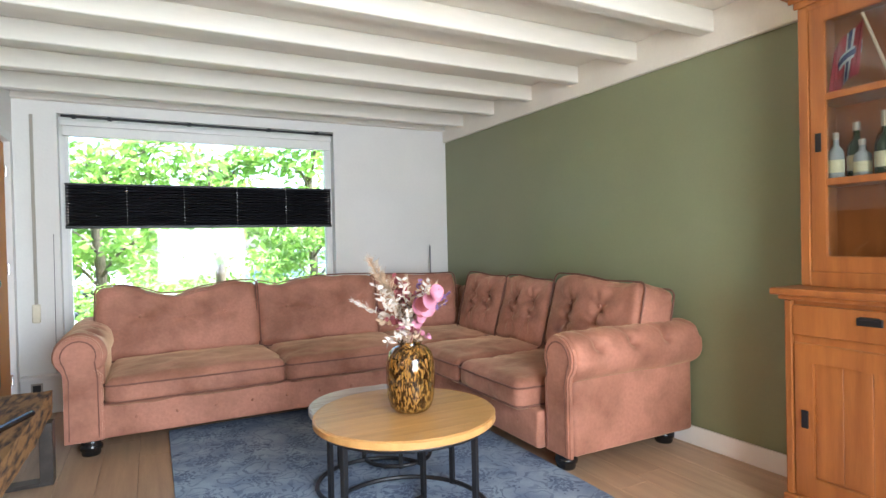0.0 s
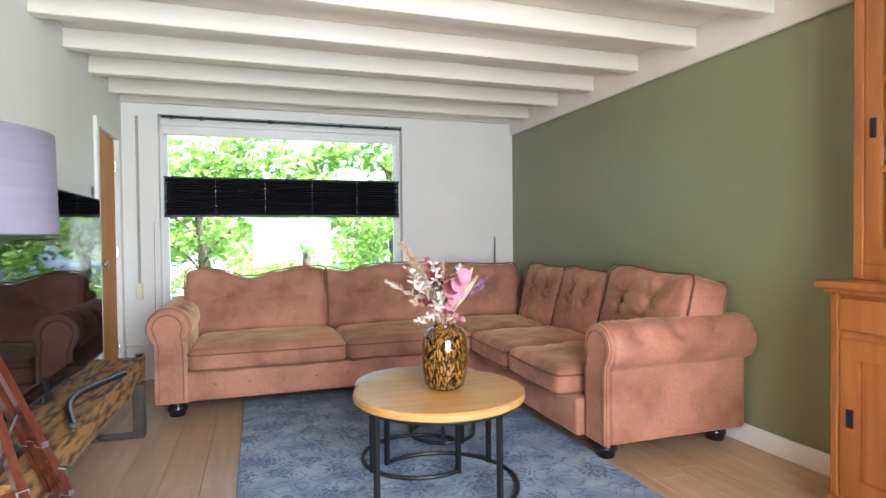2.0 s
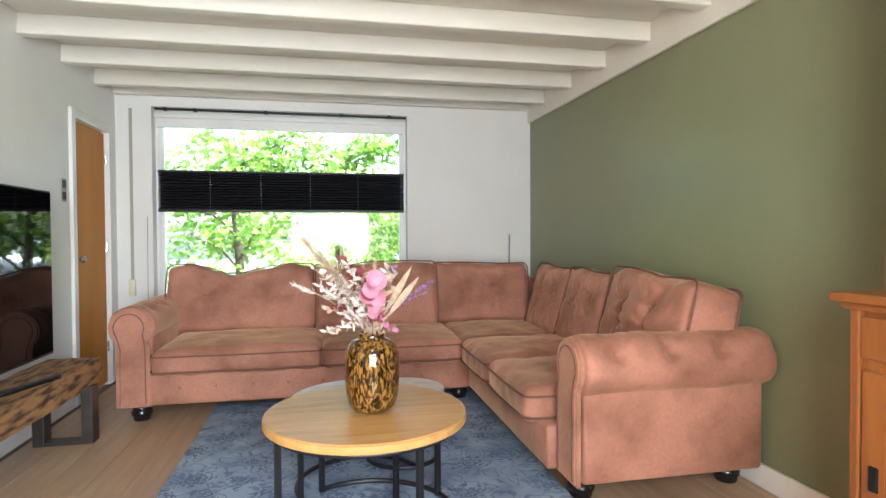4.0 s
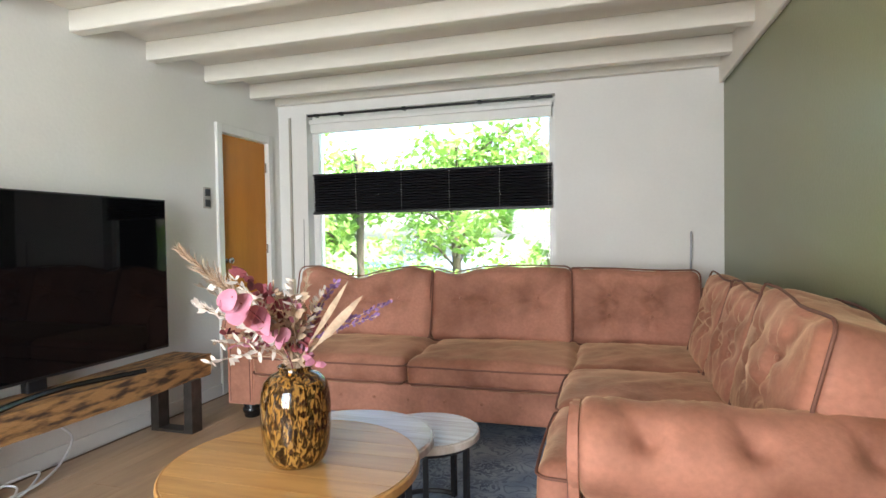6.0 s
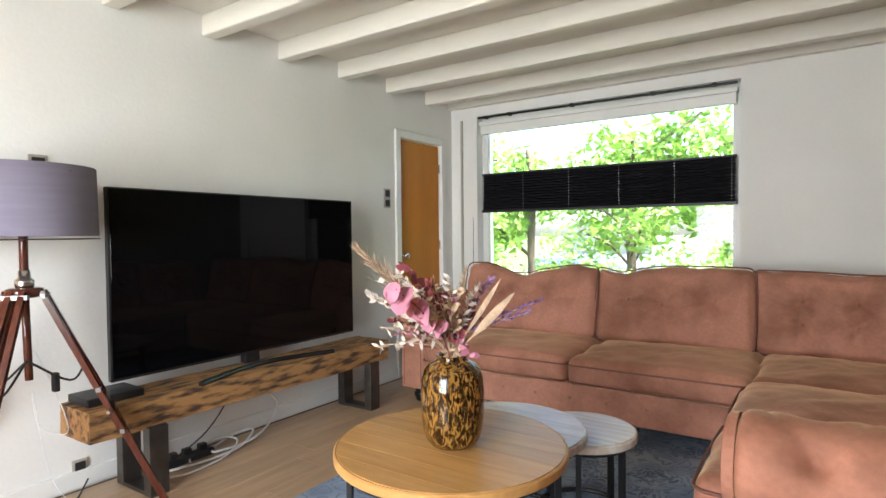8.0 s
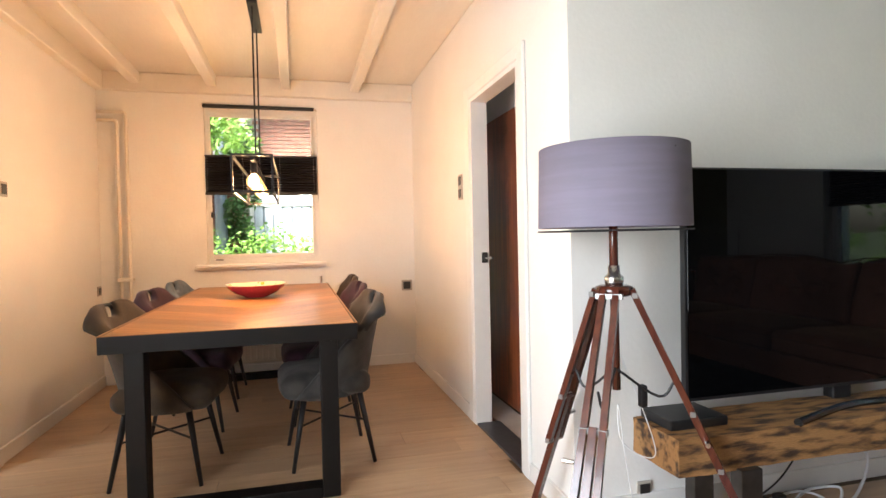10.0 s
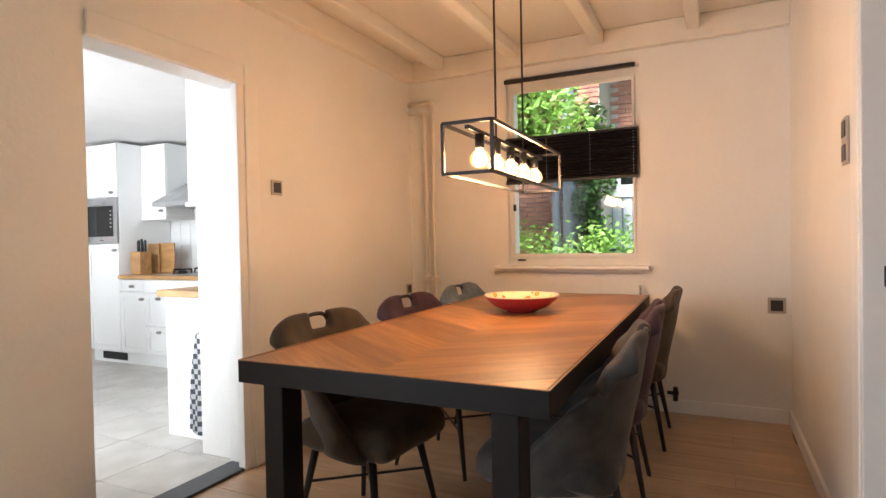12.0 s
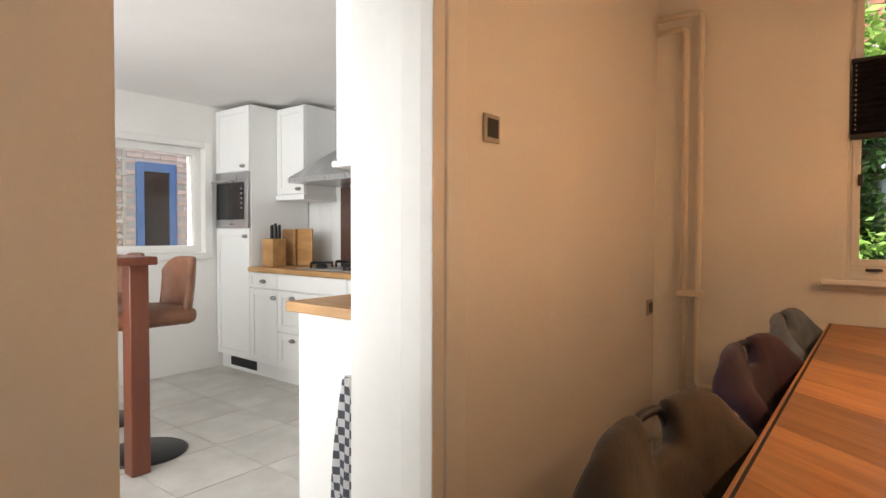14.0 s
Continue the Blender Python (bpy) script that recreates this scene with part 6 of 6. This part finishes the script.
def bar_stool(m):
    s = thing("bar_stool", (0, 0, 0), "cognac leather bar stool on a round dark base", "bar stool", "bar stools")
    part("seat", cushion(0.42, 0.42, 0.09, 0.04, 0.01, cuts=10), COGNAC, s, smooth=True).matrix_parent_inverse = pose(0, 0, 0.74)
    bm = bmesh.new()
    g = {}
    for j in range(11):
        for i in range(15):
            u, v = -1 + i / 7, j / 10
            a = u * 1.15
            g[i, j] = bm.verts.new((0.22 * math.sin(a) * (1 + 0.05 * v), -0.10 - 0.06 * v - 0.12 * math.cos(a) * 1.0 + 0.03 * v * v, 0.72 + 0.33 * v * (1 - 0.25 * abs(u) ** 3)))
    for j in range(10):
        for i in range(14):
            bm.faces.new((g[i, j], g[i + 1, j], g[i + 1, j + 1], g[i, j + 1]))
    bmesh.ops.recalc_face_normals(bm, faces=bm.faces[:])
    bmesh.ops.solidify(bm, geom=bm.faces[:], thickness=0.035)
    part("backrest", bm, COGNAC, s, smooth=True)
    part("column", rods(((0, 0, 0.01), (0, 0, 0.70), 0.025), seg=18), BLACK, s, smooth=True)
    part("base", lathe([(0, 0.0), (0.21, 0.0), (0.212, 0.006), (0.2, 0.014), (0.04, 0.024), (0, 0.024)], seg=40), BLACK, s, smooth=True)
    s.matrix_basis = m
    return s


st = bar_stool(pose(-1.50, -3.43, 0, 0, 0, 262))
copy_thing(st, pose(-1.55, -4.15, 0, 0, 0, 262))

# ---- outside ----
GRASS = material("lawn_ground", (0.10, 0.13, 0.045), 0.95, second=(0.06, 0.085, 0.03), scale=2.5, bump=0.5, bump_scale=25)
PAVE = material("grey_paving", (0.34, 0.33, 0.31), 0.85, vary=0.2, scale=6, bump=0.2)
ground = structure("ground", boxes((-250, -250, -0.6, 250, 250, -0.3)), GRASS, "green garden ground reaching the horizon")
BRICK = material("red_brown_brick", (0.32, 0.14, 0.095), 0.85, second=(0.22, 0.09, 0.062), scale=9, bump=0.3, bump_scale=50, random_tint=0.3, fine=0.08)
MORTAR = material("grey_mortar", (0.36, 0.33, 0.30), 0.95, vary=0.15, scale=20)
BARK = material("grey_bark", (0.17, 0.135, 0.10), 0.9, second=(0.09, 0.07, 0.05), scale=12, stretch=(4, 4, 1), bump=0.7, bump_scale=30)


def leaf_material(name, a, b):
    m = material(name, a, 0.55, second=b, scale=1.7, spread=(0.35, 0.65), fine=0.1)
    n, l = m.node_tree.nodes, m.node_tree.links
    p = n["Principled BSDF"]
    tr = n.new("ShaderNodeBsdfTranslucent")
    mix = n.new("ShaderNodeMixShader")
    mix.inputs[0].default_value = 0.4
    l.new(p.inputs["Base Color"].links[0].from_socket, tr.inputs[0])
    l.new(p.outputs[0], mix.inputs[1])
    l.new(tr.outputs[0], mix.inputs[2])
    l.new(mix.outputs[0], n["Material Output"].inputs[0])
    return m


LEAF = leaf_material("fresh_green_leaf", (0.17, 0.30, 0.055), (0.095, 0.19, 0.03))
# brighter copy of the leaf colour, with the light on foliage put into it
LEAF_LIT = leaf_material("leaf_coloured_lit", (0.26, 0.42, 0.085), (0.15, 0.29, 0.045))
LEAF_DARK = leaf_material("ivy_green_leaf", (0.06, 0.125, 0.03), (0.03, 0.07, 0.018))
og = random.Random(21)


def leaf_cloud(clumps, count, size, spread_z=0.8):
    """Leaves scattered round clump centres (x, y, z, r)."""
    verts, faces = [], []
    for x, y, z, r in clumps:
        for _ in range(count):
            d = Vector((og.gauss(0, 1), og.gauss(0, 1), og.gauss(0, spread_z)))
            d = d.normalized() * r * og.random() ** 0.45
            c = Vector((x, y, z)) + d
            a = Vector((og.gauss(0, 1), og.gauss(0, 1), og.gauss(0, 0.6))).normalized()
            b = a.cross(Vector((og.gauss(0, 1), og.gauss(0, 1), og.gauss(0, 1)))).normalized()
            s = size * (0.6 + 0.8 * og.random())
            k = len(verts)
            verts += [tuple(c - a * s), tuple(c + b * s * 0.45 - a * 0.1 * s), tuple(c + a * s), tuple(c - b * s * 0.45 - a * 0.1 * s)]
            faces.append((k, k + 1, k + 2, k + 3))
    return verts, faces


def foliage(name, clumps, count, size, mat, parent=None, label="", category=""):
    v, f = leaf_cloud(clumps, count, size)
    me = bpy.data.meshes.new(name)
    me.from_pydata(v, [], f)
    me.materials.append(mat)
    ob = new(name, me)
    if parent:
        ob.parent = parent
        ob.matrix_parent_inverse = parent.matrix_basis.inverted()
    return tagged(ob, label, category, kind="stuff")


def tree(x, y, h, crown, trunk, label, mat, count=170, size=0.085, low=0.55):
    t = thing("tree", (x, y, -0.3), label, "tree", "garden trees")
    lean = og.uniform(-0.15, 0.15)
    part("trunk", tube(spline([(x, y, -0.35), (x + 0.3 * lean, y, h * 0.3), (x + lean, y + 0.1, h * 0.6), (x + lean * 1.3, y, h * 0.95)], 5), trunk, 10), BARK, t, smooth=True)
    cl = []
    for k in range(9):
        a, z = og.uniform(0, 6.28), h * og.uniform(low, 0.95)
        r = crown * og.uniform(0.5, 0.95)
        tip = (x + r * math.cos(a), y + r * math.sin(a), z + og.uniform(0.0, 0.5))
        part("limb", tube(spline([(x + lean * z / h, y, z - 0.35), (x + 0.5 * r * math.cos(a), y + 0.5 * r * math.sin(a), z + 0.05), tip], 4), trunk * 0.3, 6), BARK, t)
        cl += [(*tip, crown * 0.36), (x + 0.55 * r * math.cos(a), y + 0.55 * r * math.sin(a), z + 0.15, crown * 0.3)]
    cl += [(x + og.uniform(-1, 1) * crown * 0.6, y + og.uniform(-1, 1) * crown * 0.6, h * og.uniform(low, 1.02), crown * og.uniform(0.22, 0.4)) for _ in range(9)]
    foliage("crown", cl, count, size, mat, t)
    return t


# street side
for tx, ty, th, tc, lab in ((0.2, 10.4, 2.9, 1.05, "small leafy street tree behind the hedge"), (1.95, 9.9, 2.75, 0.95, "leafy young tree in front of the window"), (3.7, 10.6, 2.95, 1.05, "leafy garden tree beyond the front window"), (-2.1, 11.2, 3.1, 1.15, "broad leafy tree beside the path"), (5.9, 11.6, 3.2, 1.2, "broad leafy tree further along the hedge"), (-4.8, 12.5, 3.4, 1.3, "leafy tree further down the street")):
    tree(tx, ty, th, tc * 1.25, 0.08, lab, LEAF_LIT, 80, 0.085, 0.30)
hedge_cl = [(x * 0.42 - 5.5 + og.uniform(-0.1, 0.1), 8.3 + og.uniform(-0.3, 0.5), 0.05 + og.uniform(-0.1, 0.68), 0.42) for x in range(40)]
foliage("hedge", hedge_cl, 210, 0.05, LEAF_LIT, None, "loose green hedge in front of the window", "hedge")
bush_cl = [(2.55 + og.uniform(-0.2, 0.35), 6.9 + og.uniform(-0.3, 0.4), z, 0.3) for z in (0.0, 0.35, 0.7, 1.0, 1.3)]
foliage("shrub", bush_cl, 200, 0.045, LEAF, None, "bright green shrub beside the window", "shrub")
mid_cl = [(-6.5 + 0.5 * k + og.uniform(-0.2, 0.2), 11.6 + og.uniform(-0.6, 1.4), og.uniform(0.0, 1.45), og.uniform(0.35, 0.6)) for k in range(34)]
foliage("garden_bushes", mid_cl, 120, 0.06, LEAF_LIT, None, "loose light green bushes behind the hedge", "bushes")
far_cl = [(og.uniform(-26, 30), 30 + og.uniform(-2, 4), og.uniform(-0.2, 1.6), 1.5) for _ in range(22)]
foliage("far_trees", far_cl, 150, 0.22, LEAF_LIT, None, "distant band of green trees across the street", "trees")
# paving out of view, laid pale to throw daylight up at the annex
bounce_slab = structure("pavement", boxes((-9, -8.0, -0.305, 8, -5.4, -0.285)), PAVE, "unseen pale grey paving added to bounce light onto the annex")
street = structure("road", boxes((-60, 13.8, -0.305, 60, 21, -0.29)), PAVE, "pale grey paved street")
CARPAINT = material("silver_blue_car_paint", (0.35, 0.40, 0.48), 0.25, metal=0.5, vary=0.04)


def car(x, y, label):
    c = thing("car", (x, y, -0.29), label, "car")
    prof = [(-2.1, 0.3), (-2.1, 0.75), (-1.9, 0.9), (-1.1, 0.95), (-0.55, 1.42), (0.9, 1.45), (1.6, 1.0), (2.05, 0.9), (2.1, 0.35)]
    bm = bmesh.new()
    f = bm.faces.new([bm.verts.new((x + a, y - 0.85, b - 0.3)) for a, b in prof])
    ex = bmesh.ops.extrude_face_region(bm, geom=[f])
    bmesh.ops.translate(bm, verts=[v for v in ex["geom"] if isinstance(v, bmesh.types.BMVert)], vec=(0, 1.7, 0))
    bmesh.ops.recalc_face_normals(bm, faces=bm.faces[:])
    bmesh.ops.bevel(bm, geom=bm.edges[:], offset=0.06, segments=2, affect="EDGES")
    part("body", bm, CARPAINT, c, smooth=True)
    bm = boxes((x - 0.85, y - 0.86, 0.68, x + 0.05, y - 0.845, 1.08), (x + 0.12, y - 0.86, 0.68, x + 1.15, y - 0.845, 1.08), bevel=0.006)
    # panes lightened: a grey reflection is put into their base colour
    part("side_window", bm, material("car_glass_grey_reflection", (0.22, 0.25, 0.28), 0.1), c)
    for wx in (-1.3, 1.3):
        w = part("wheel", rods(((x + wx, y - 0.87, 0.02), (x + wx, y - 0.65, 0.02), 0.31), seg=28), PLASTIC, c)
        part("rim", rods(((x + wx, y - 0.885, 0.02), (x + wx, y - 0.86, 0.02), 0.2), seg=20), CHROME, w)
    return c


car(-1.6, 15.2, "silver blue car parked along the street")
car(5.6, 17.6, "silver blue car parked beyond the trees")


# side passage beyond the dining window
NX = -6.6
neigh = thing("neighbour_house", (NX - 1, -2, -0.3), "red brown brick neighbour house with grey pipe", "house")
part("wall", boxes((NX - 4, -7.0, -0.3, NX, -0.36, 4.3)), MORTAR, neigh)
part("wall", boxes((NX - 5, -0.36, 2.45, NX - 0.9, 7, 4.3)), MORTAR, neigh)
part("roof_edge", boxes((NX - 4.2, -7.2, 4.3, NX + 0.25, 7.2, 4.42), bevel=0.02), TRIM, neigh)


def brick_mesh(l, h, d):
    me = bpy.data.meshes.new("brick")
    b = boxes((0, 0, 0, d, l, h), bevel=0.004, seg=1)
    b.to_mesh(me)
    b.free()
    me.materials.append(BRICK)
    return me


BRICKS = brick_mesh(0.205, 0.052, 0.02)
nwall = neigh.children[0]
count = 0
for j in range(64):
    z = 0.55 + 0.0625 * j
    for i in range(10):
        y = -0.58 - 0.215 * i + (0.107 if j % 2 else 0)
        if count < 300 and y > -2.1 and not (y > -0.56):
            ob = new("brick", BRICKS)
            ob.parent, ob.location = nwall, (NX + 0.0, y, z)
            ob.matrix_parent_inverse = Matrix()
            count += 1
more_v, more_f = [], []
for j in range(100):
    z = -0.3 + 0.0625 * j
    for i in range(34):
        y = -0.58 - 0.215 * i + (0.107 if j % 2 else 0)
        if z < 4.22 and not (y > -2.1 and 0.5 < z < 2.95):
            k = len(more_v)
            x0, x1, y0, y1, z0, z1 = NX - 0.01, NX + 0.018, y, min(y + 0.205, -0.36), z, z + 0.052
            more_v += [(x0, y0, z0), (x1, y0, z0), (x1, y1, z0), (x0, y1, z0), (x0, y0, z1), (x1, y0, z1), (x1, y1, z1), (x0, y1, z1)]
            more_f += [(k, k + 3, k + 2, k + 1), (k + 4, k + 5, k + 6, k + 7), (k, k + 1, k + 5, k + 4), (k + 1, k + 2, k + 6, k + 5), (k + 2, k + 3, k + 7, k + 6)]
    for i in range(34):
        y = -0.36 + 0.215 * i + (0.107 if j % 2 else 0)
        if 2.45 < z < 4.22:
            k = len(more_v)
            x0, x1, y0, y1, z0, z1 = NX - 0.91, NX - 0.882, y, y + 0.205, z, z + 0.052
            more_v += [(x0, y0, z0), (x1, y0, z0), (x1, y1, z0), (x0, y1, z0), (x0, y0, z1), (x1, y0, z1), (x1, y1, z1), (x0, y1, z1)]
            more_f += [(k, k + 3, k + 2, k + 1), (k + 4, k + 5, k + 6, k + 7), (k, k + 1, k + 5, k + 4), (k + 1, k + 2, k + 6, k + 5), (k + 2, k + 3, k + 7, k + 6)]
me = bpy.data.meshes.new("brickwork")
me.from_pydata(more_v, [], more_f)
me.materials.append(BRICK)
bw = new("brickwork", me)
bw.parent = neigh
bw.matrix_parent_inverse = neigh.matrix_basis.inverted()
tagged(bw, kind="stuff")
ZINC = material("zinc_grey", (0.20, 0.22, 0.25), 0.5, metal=0.3, vary=0.2, scale=5)
part("downpipe", rods(((NX + 0.12, -0.74, -0.3), (NX + 0.12, -0.74, 4.3), 0.085), ((NX + 0.10, -0.92, -0.3), (NX + 0.10, -0.92, 2.6), 0.05), seg=16), ZINC, neigh, "grey downpipes on the corner")
shed = thing("garden_shed", (NX - 1, 1.5, -0.3), "grey corrugated shed wall with white windows", "shed")
part("wall", boxes((NX - 3, -0.36, -0.3, NX - 0.9, 4.5, 1.75)), ZINC, shed)
for k in range(30):
    part("slat", boxes((NX - 0.9, -0.35 + 0.15 * k, -0.3, NX - 0.885, -0.23 + 0.15 * k, 1.75), bevel=0.003, seg=1), material("pale_grey_slat", (0.42, 0.44, 0.46), 0.6, vary=0.1), shed)
part("lintel", boxes((NX - 0.95, -0.35, 1.75, NX - 0.86, 4.5, 1.86), bevel=0.01), TRIM, shed)
for k in range(4):
    wd = part("window", boxes((NX - 0.95, -0.3 + 0.8 * k, 1.86, NX - 0.89, 0.4 + 0.8 * k, 2.44), bevel=0.01), TRIM, shed)
    part("pane", boxes((NX - 0.889, -0.23 + 0.8 * k, 1.93, NX - 0.884, 0.33 + 0.8 * k, 2.37)), OVENGLASS, wd)
ivy_cl = [(NX + 0.12 + og.uniform(0, 0.12), -0.42 + og.uniform(-0.14, 0.14), 0.3 + 0.13 * k, 0.2) for k in range(20)]
foliage("ivy", ivy_cl, 130, 0.045, LEAF_DARK, None, "dark green ivy climbing the brick corner", "ivy")
low_cl = [(NX + 0.9 + og.uniform(-0.3, 0.3), -2.6 + 0.2 * k, 0.98 + og.uniform(-0.15, 0.22), 0.3) for k in range(26)]
low_cl += [(a, b, c - 0.45, 0.32) for a, b, c, r in low_cl]
foliage("shrub_row", low_cl, 190, 0.034, LEAF_LIT, None, "low green shrubs beside the house", "shrub")
wis = [(NX + 1.3 + og.uniform(-0.3, 0.5), -1.75 + 1.35 * og.random() ** 1.3, 2.75 + og.uniform(-0.45, 0.6), 0.36) for _ in range(34)] + [(NX + 1.2, -1.35 + 0.08 * k, 1.85 + 0.1 * k, 0.2) for k in range(6)]
foliage("overhanging_branches", wis, 260, 0.046, LEAF_LIT, None, "leafy branches hanging before the brick house", "branches")
arm_tree = thing("side_tree", (NX + 0.8, -2.6, -0.3), "slender tree carrying the overhanging branches", "tree")
part("trunk", tube(spline([(NX + 0.8, -2.7, -0.3), (NX + 0.85, -2.6, 1.5), (NX + 1.1, -2.1, 2.9), (NX + 1.3, -1.3, 3.3)], 6), 0.06, 8), BARK, arm_tree, smooth=True)
top_cl = [(NX + 0.2 + og.uniform(-0.3, 0.4), 0.9 + 0.25 * k, 3.3 + og.uniform(-0.3, 0.6), 0.3) for k in range(10)]
foliage("climber", top_cl, 120, 0.05, LEAF_LIT, None, "bright green climber along the brick wall", "climber")

# garden side beyond the kitchen window
annex = thing("brick_annex", (-3.5, -9, -0.3), "brick annex coloured pale to look lit, with a blue door", "annex")
# strong daylight put into the brick and mortar colours; the wall stands in shade
BRICK_LIT = material("red_brick_coloured_lit", (0.78, 0.62, 0.54), 0.85, second=(0.68, 0.50, 0.43), scale=9, bump=0.3, bump_scale=50, random_tint=0.25)
# unseen upper wall added to keep sun off the kitchen floor
aw = part("wall", boxes((-5.1, -9.4, -0.3, 2, -8.02, 6.2)), material("mortar_coloured_lit", (0.62, 0.58, 0.54), 0.95, vary=0.12, scale=20), annex)
ab_v, ab_f = [], []
pal = bpy.data.meshes.new("brick")
b_ = boxes((0, 0, 0, 0.205, 0.02, 0.055), bevel=0.004, seg=1)
b_.to_mesh(pal)
b_.free()
pal.materials.append(BRICK_LIT)
n_b = 0
for j in range(84):
    for i in range(46):
        x, z = -6.6 + 0.218 * i + (0.109 if j % 2 else 0), -0.25 + 0.075 * j
        if x < -5.1:
            continue
        if -4.02 < x + 0.1 < -3.40 and z < 2.05:
            continue
        if n_b < 290 and -5.2 < x < -2.9 and 0.8 < z < 2.9:
            ob = new("brick", pal)
            ob.parent, ob.location = aw, (x, -8.02, z)
            n_b += 1
        else:
            k = len(ab_v)
            x0, x1, y0, y1, z0, z1 = x, x + 0.205, -8.03, -8.0, z, z + 0.055
            ab_v += [(x0, y0, z0), (x1, y0, z0), (x1, y1, z0), (x0, y1, z0), (x0, y0, z1), (x1, y0, z1), (x1, y1, z1), (x0, y1, z1)]
            ab_f += [(k, k + 1, k + 2, k + 3), (k + 7, k + 6, k + 5, k + 4), (k + 3, k + 2, k + 6, k + 7), (k, k + 3, k + 7, k + 4), (k + 1, k + 5, k + 6, k + 2)]
me = bpy.data.meshes.new("brickwork")
me.from_pydata(ab_v, [], ab_f)
me.materials.append(BRICK_LIT)
ob = new("brickwork", me)
ob.parent = annex
ob.matrix_parent_inverse = annex.matrix_basis.inverted()
tagged(ob, kind="stuff")
BLUE = material("blue_door_paint", (0.10, 0.20, 0.42), 0.4, vary=0.08, scale=4)
dr = part("door", boxes((-3.98, -8.03, -0.2, -3.89, -7.97, 2.1), (-3.55, -8.03, -0.2, -3.46, -7.97, 2.1), (-3.89, -8.03, 1.98, -3.55, -7.971, 2.1), (-3.89, -8.03, -0.2, -3.55, -7.971, 0.5), bevel=0.006), BLUE, annex, "blue painted garden door")
part("pane", boxes((-3.89, -8.01, 0.5, -3.55, -8.0, 1.98)), OVENGLASS, dr)
trel = thing("trellis", (-2.95, -7.9, -0.3), "pale wooden trellis on the brick wall", "trellis")
TRW = material("weathered_trellis_wood", (0.64, 0.59, 0.50), 0.8, vary=0.2, scale=10)
for k in range(5):
    part("upright", boxes((-3.31 + 0.2 * k, -7.97, -0.3, -3.27 + 0.2 * k, -7.95, 2.5)), TRW, trel)
for k in range(12):
    part("crossbar", boxes((-3.33, -7.949, 0.1 + 0.2 * k, -2.42, -7.93, 0.14 + 0.2 * k)), TRW, trel)

# ---- floor pieces ----
def shared_box(name, w, d, h, mat):
    me = bpy.data.meshes.new(name)
    bm = boxes((0, 0, -h, w, d, 0), bevel=0.0012, seg=1)
    bm.to_mesh(me)
    bm.free()
    me.materials.append(mat)
    return me


PLANKS = {}
rng = random.Random(4)
for i in range(37):
    x = XD + 0.19 * i
    y0, y1 = (YB, YW) if x > -0.05 else (YB, YH)
    w = 0.1885 if x + 0.19 < XG else XG - x
    y = y0 - rng.random() * 1.1
    while y < y1:
        a, b = max(y, y0), min(y + 1.38, y1)
        y += 1.38
        if b - a < 0.03 or w < 0.02:
            continue
        key = (round(w, 3), round(b - a, 2))
        if key not in PLANKS:
            PLANKS[key] = shared_box("plank", w, b - a - 0.0015, 0.012, OAK)
        ob = new("plank", PLANKS[key])
        ob.parent, ob.location = floor, (x, a, 0)
TILE_MESH = shared_box("tile", 0.444, 0.444, 0.008, TILE)
for i in range(8):
    for j in range(9):
        x, y = KX1 - 0.45 * (i + 1), YB - 0.14 - 0.45 * (j + 1)
        if y > KY - 0.3 and x > KX0 - 0.2:
            ob = new("tile", TILE_MESH)
            ob.parent, ob.location = floor_kitchen, (x, y, 0)
hall_floor = structure("floor_hall", boxes((XD, YH + 0.14, -0.1, -0.12, 1.70, 0.0)), TILE, "pale tiled hall floor")
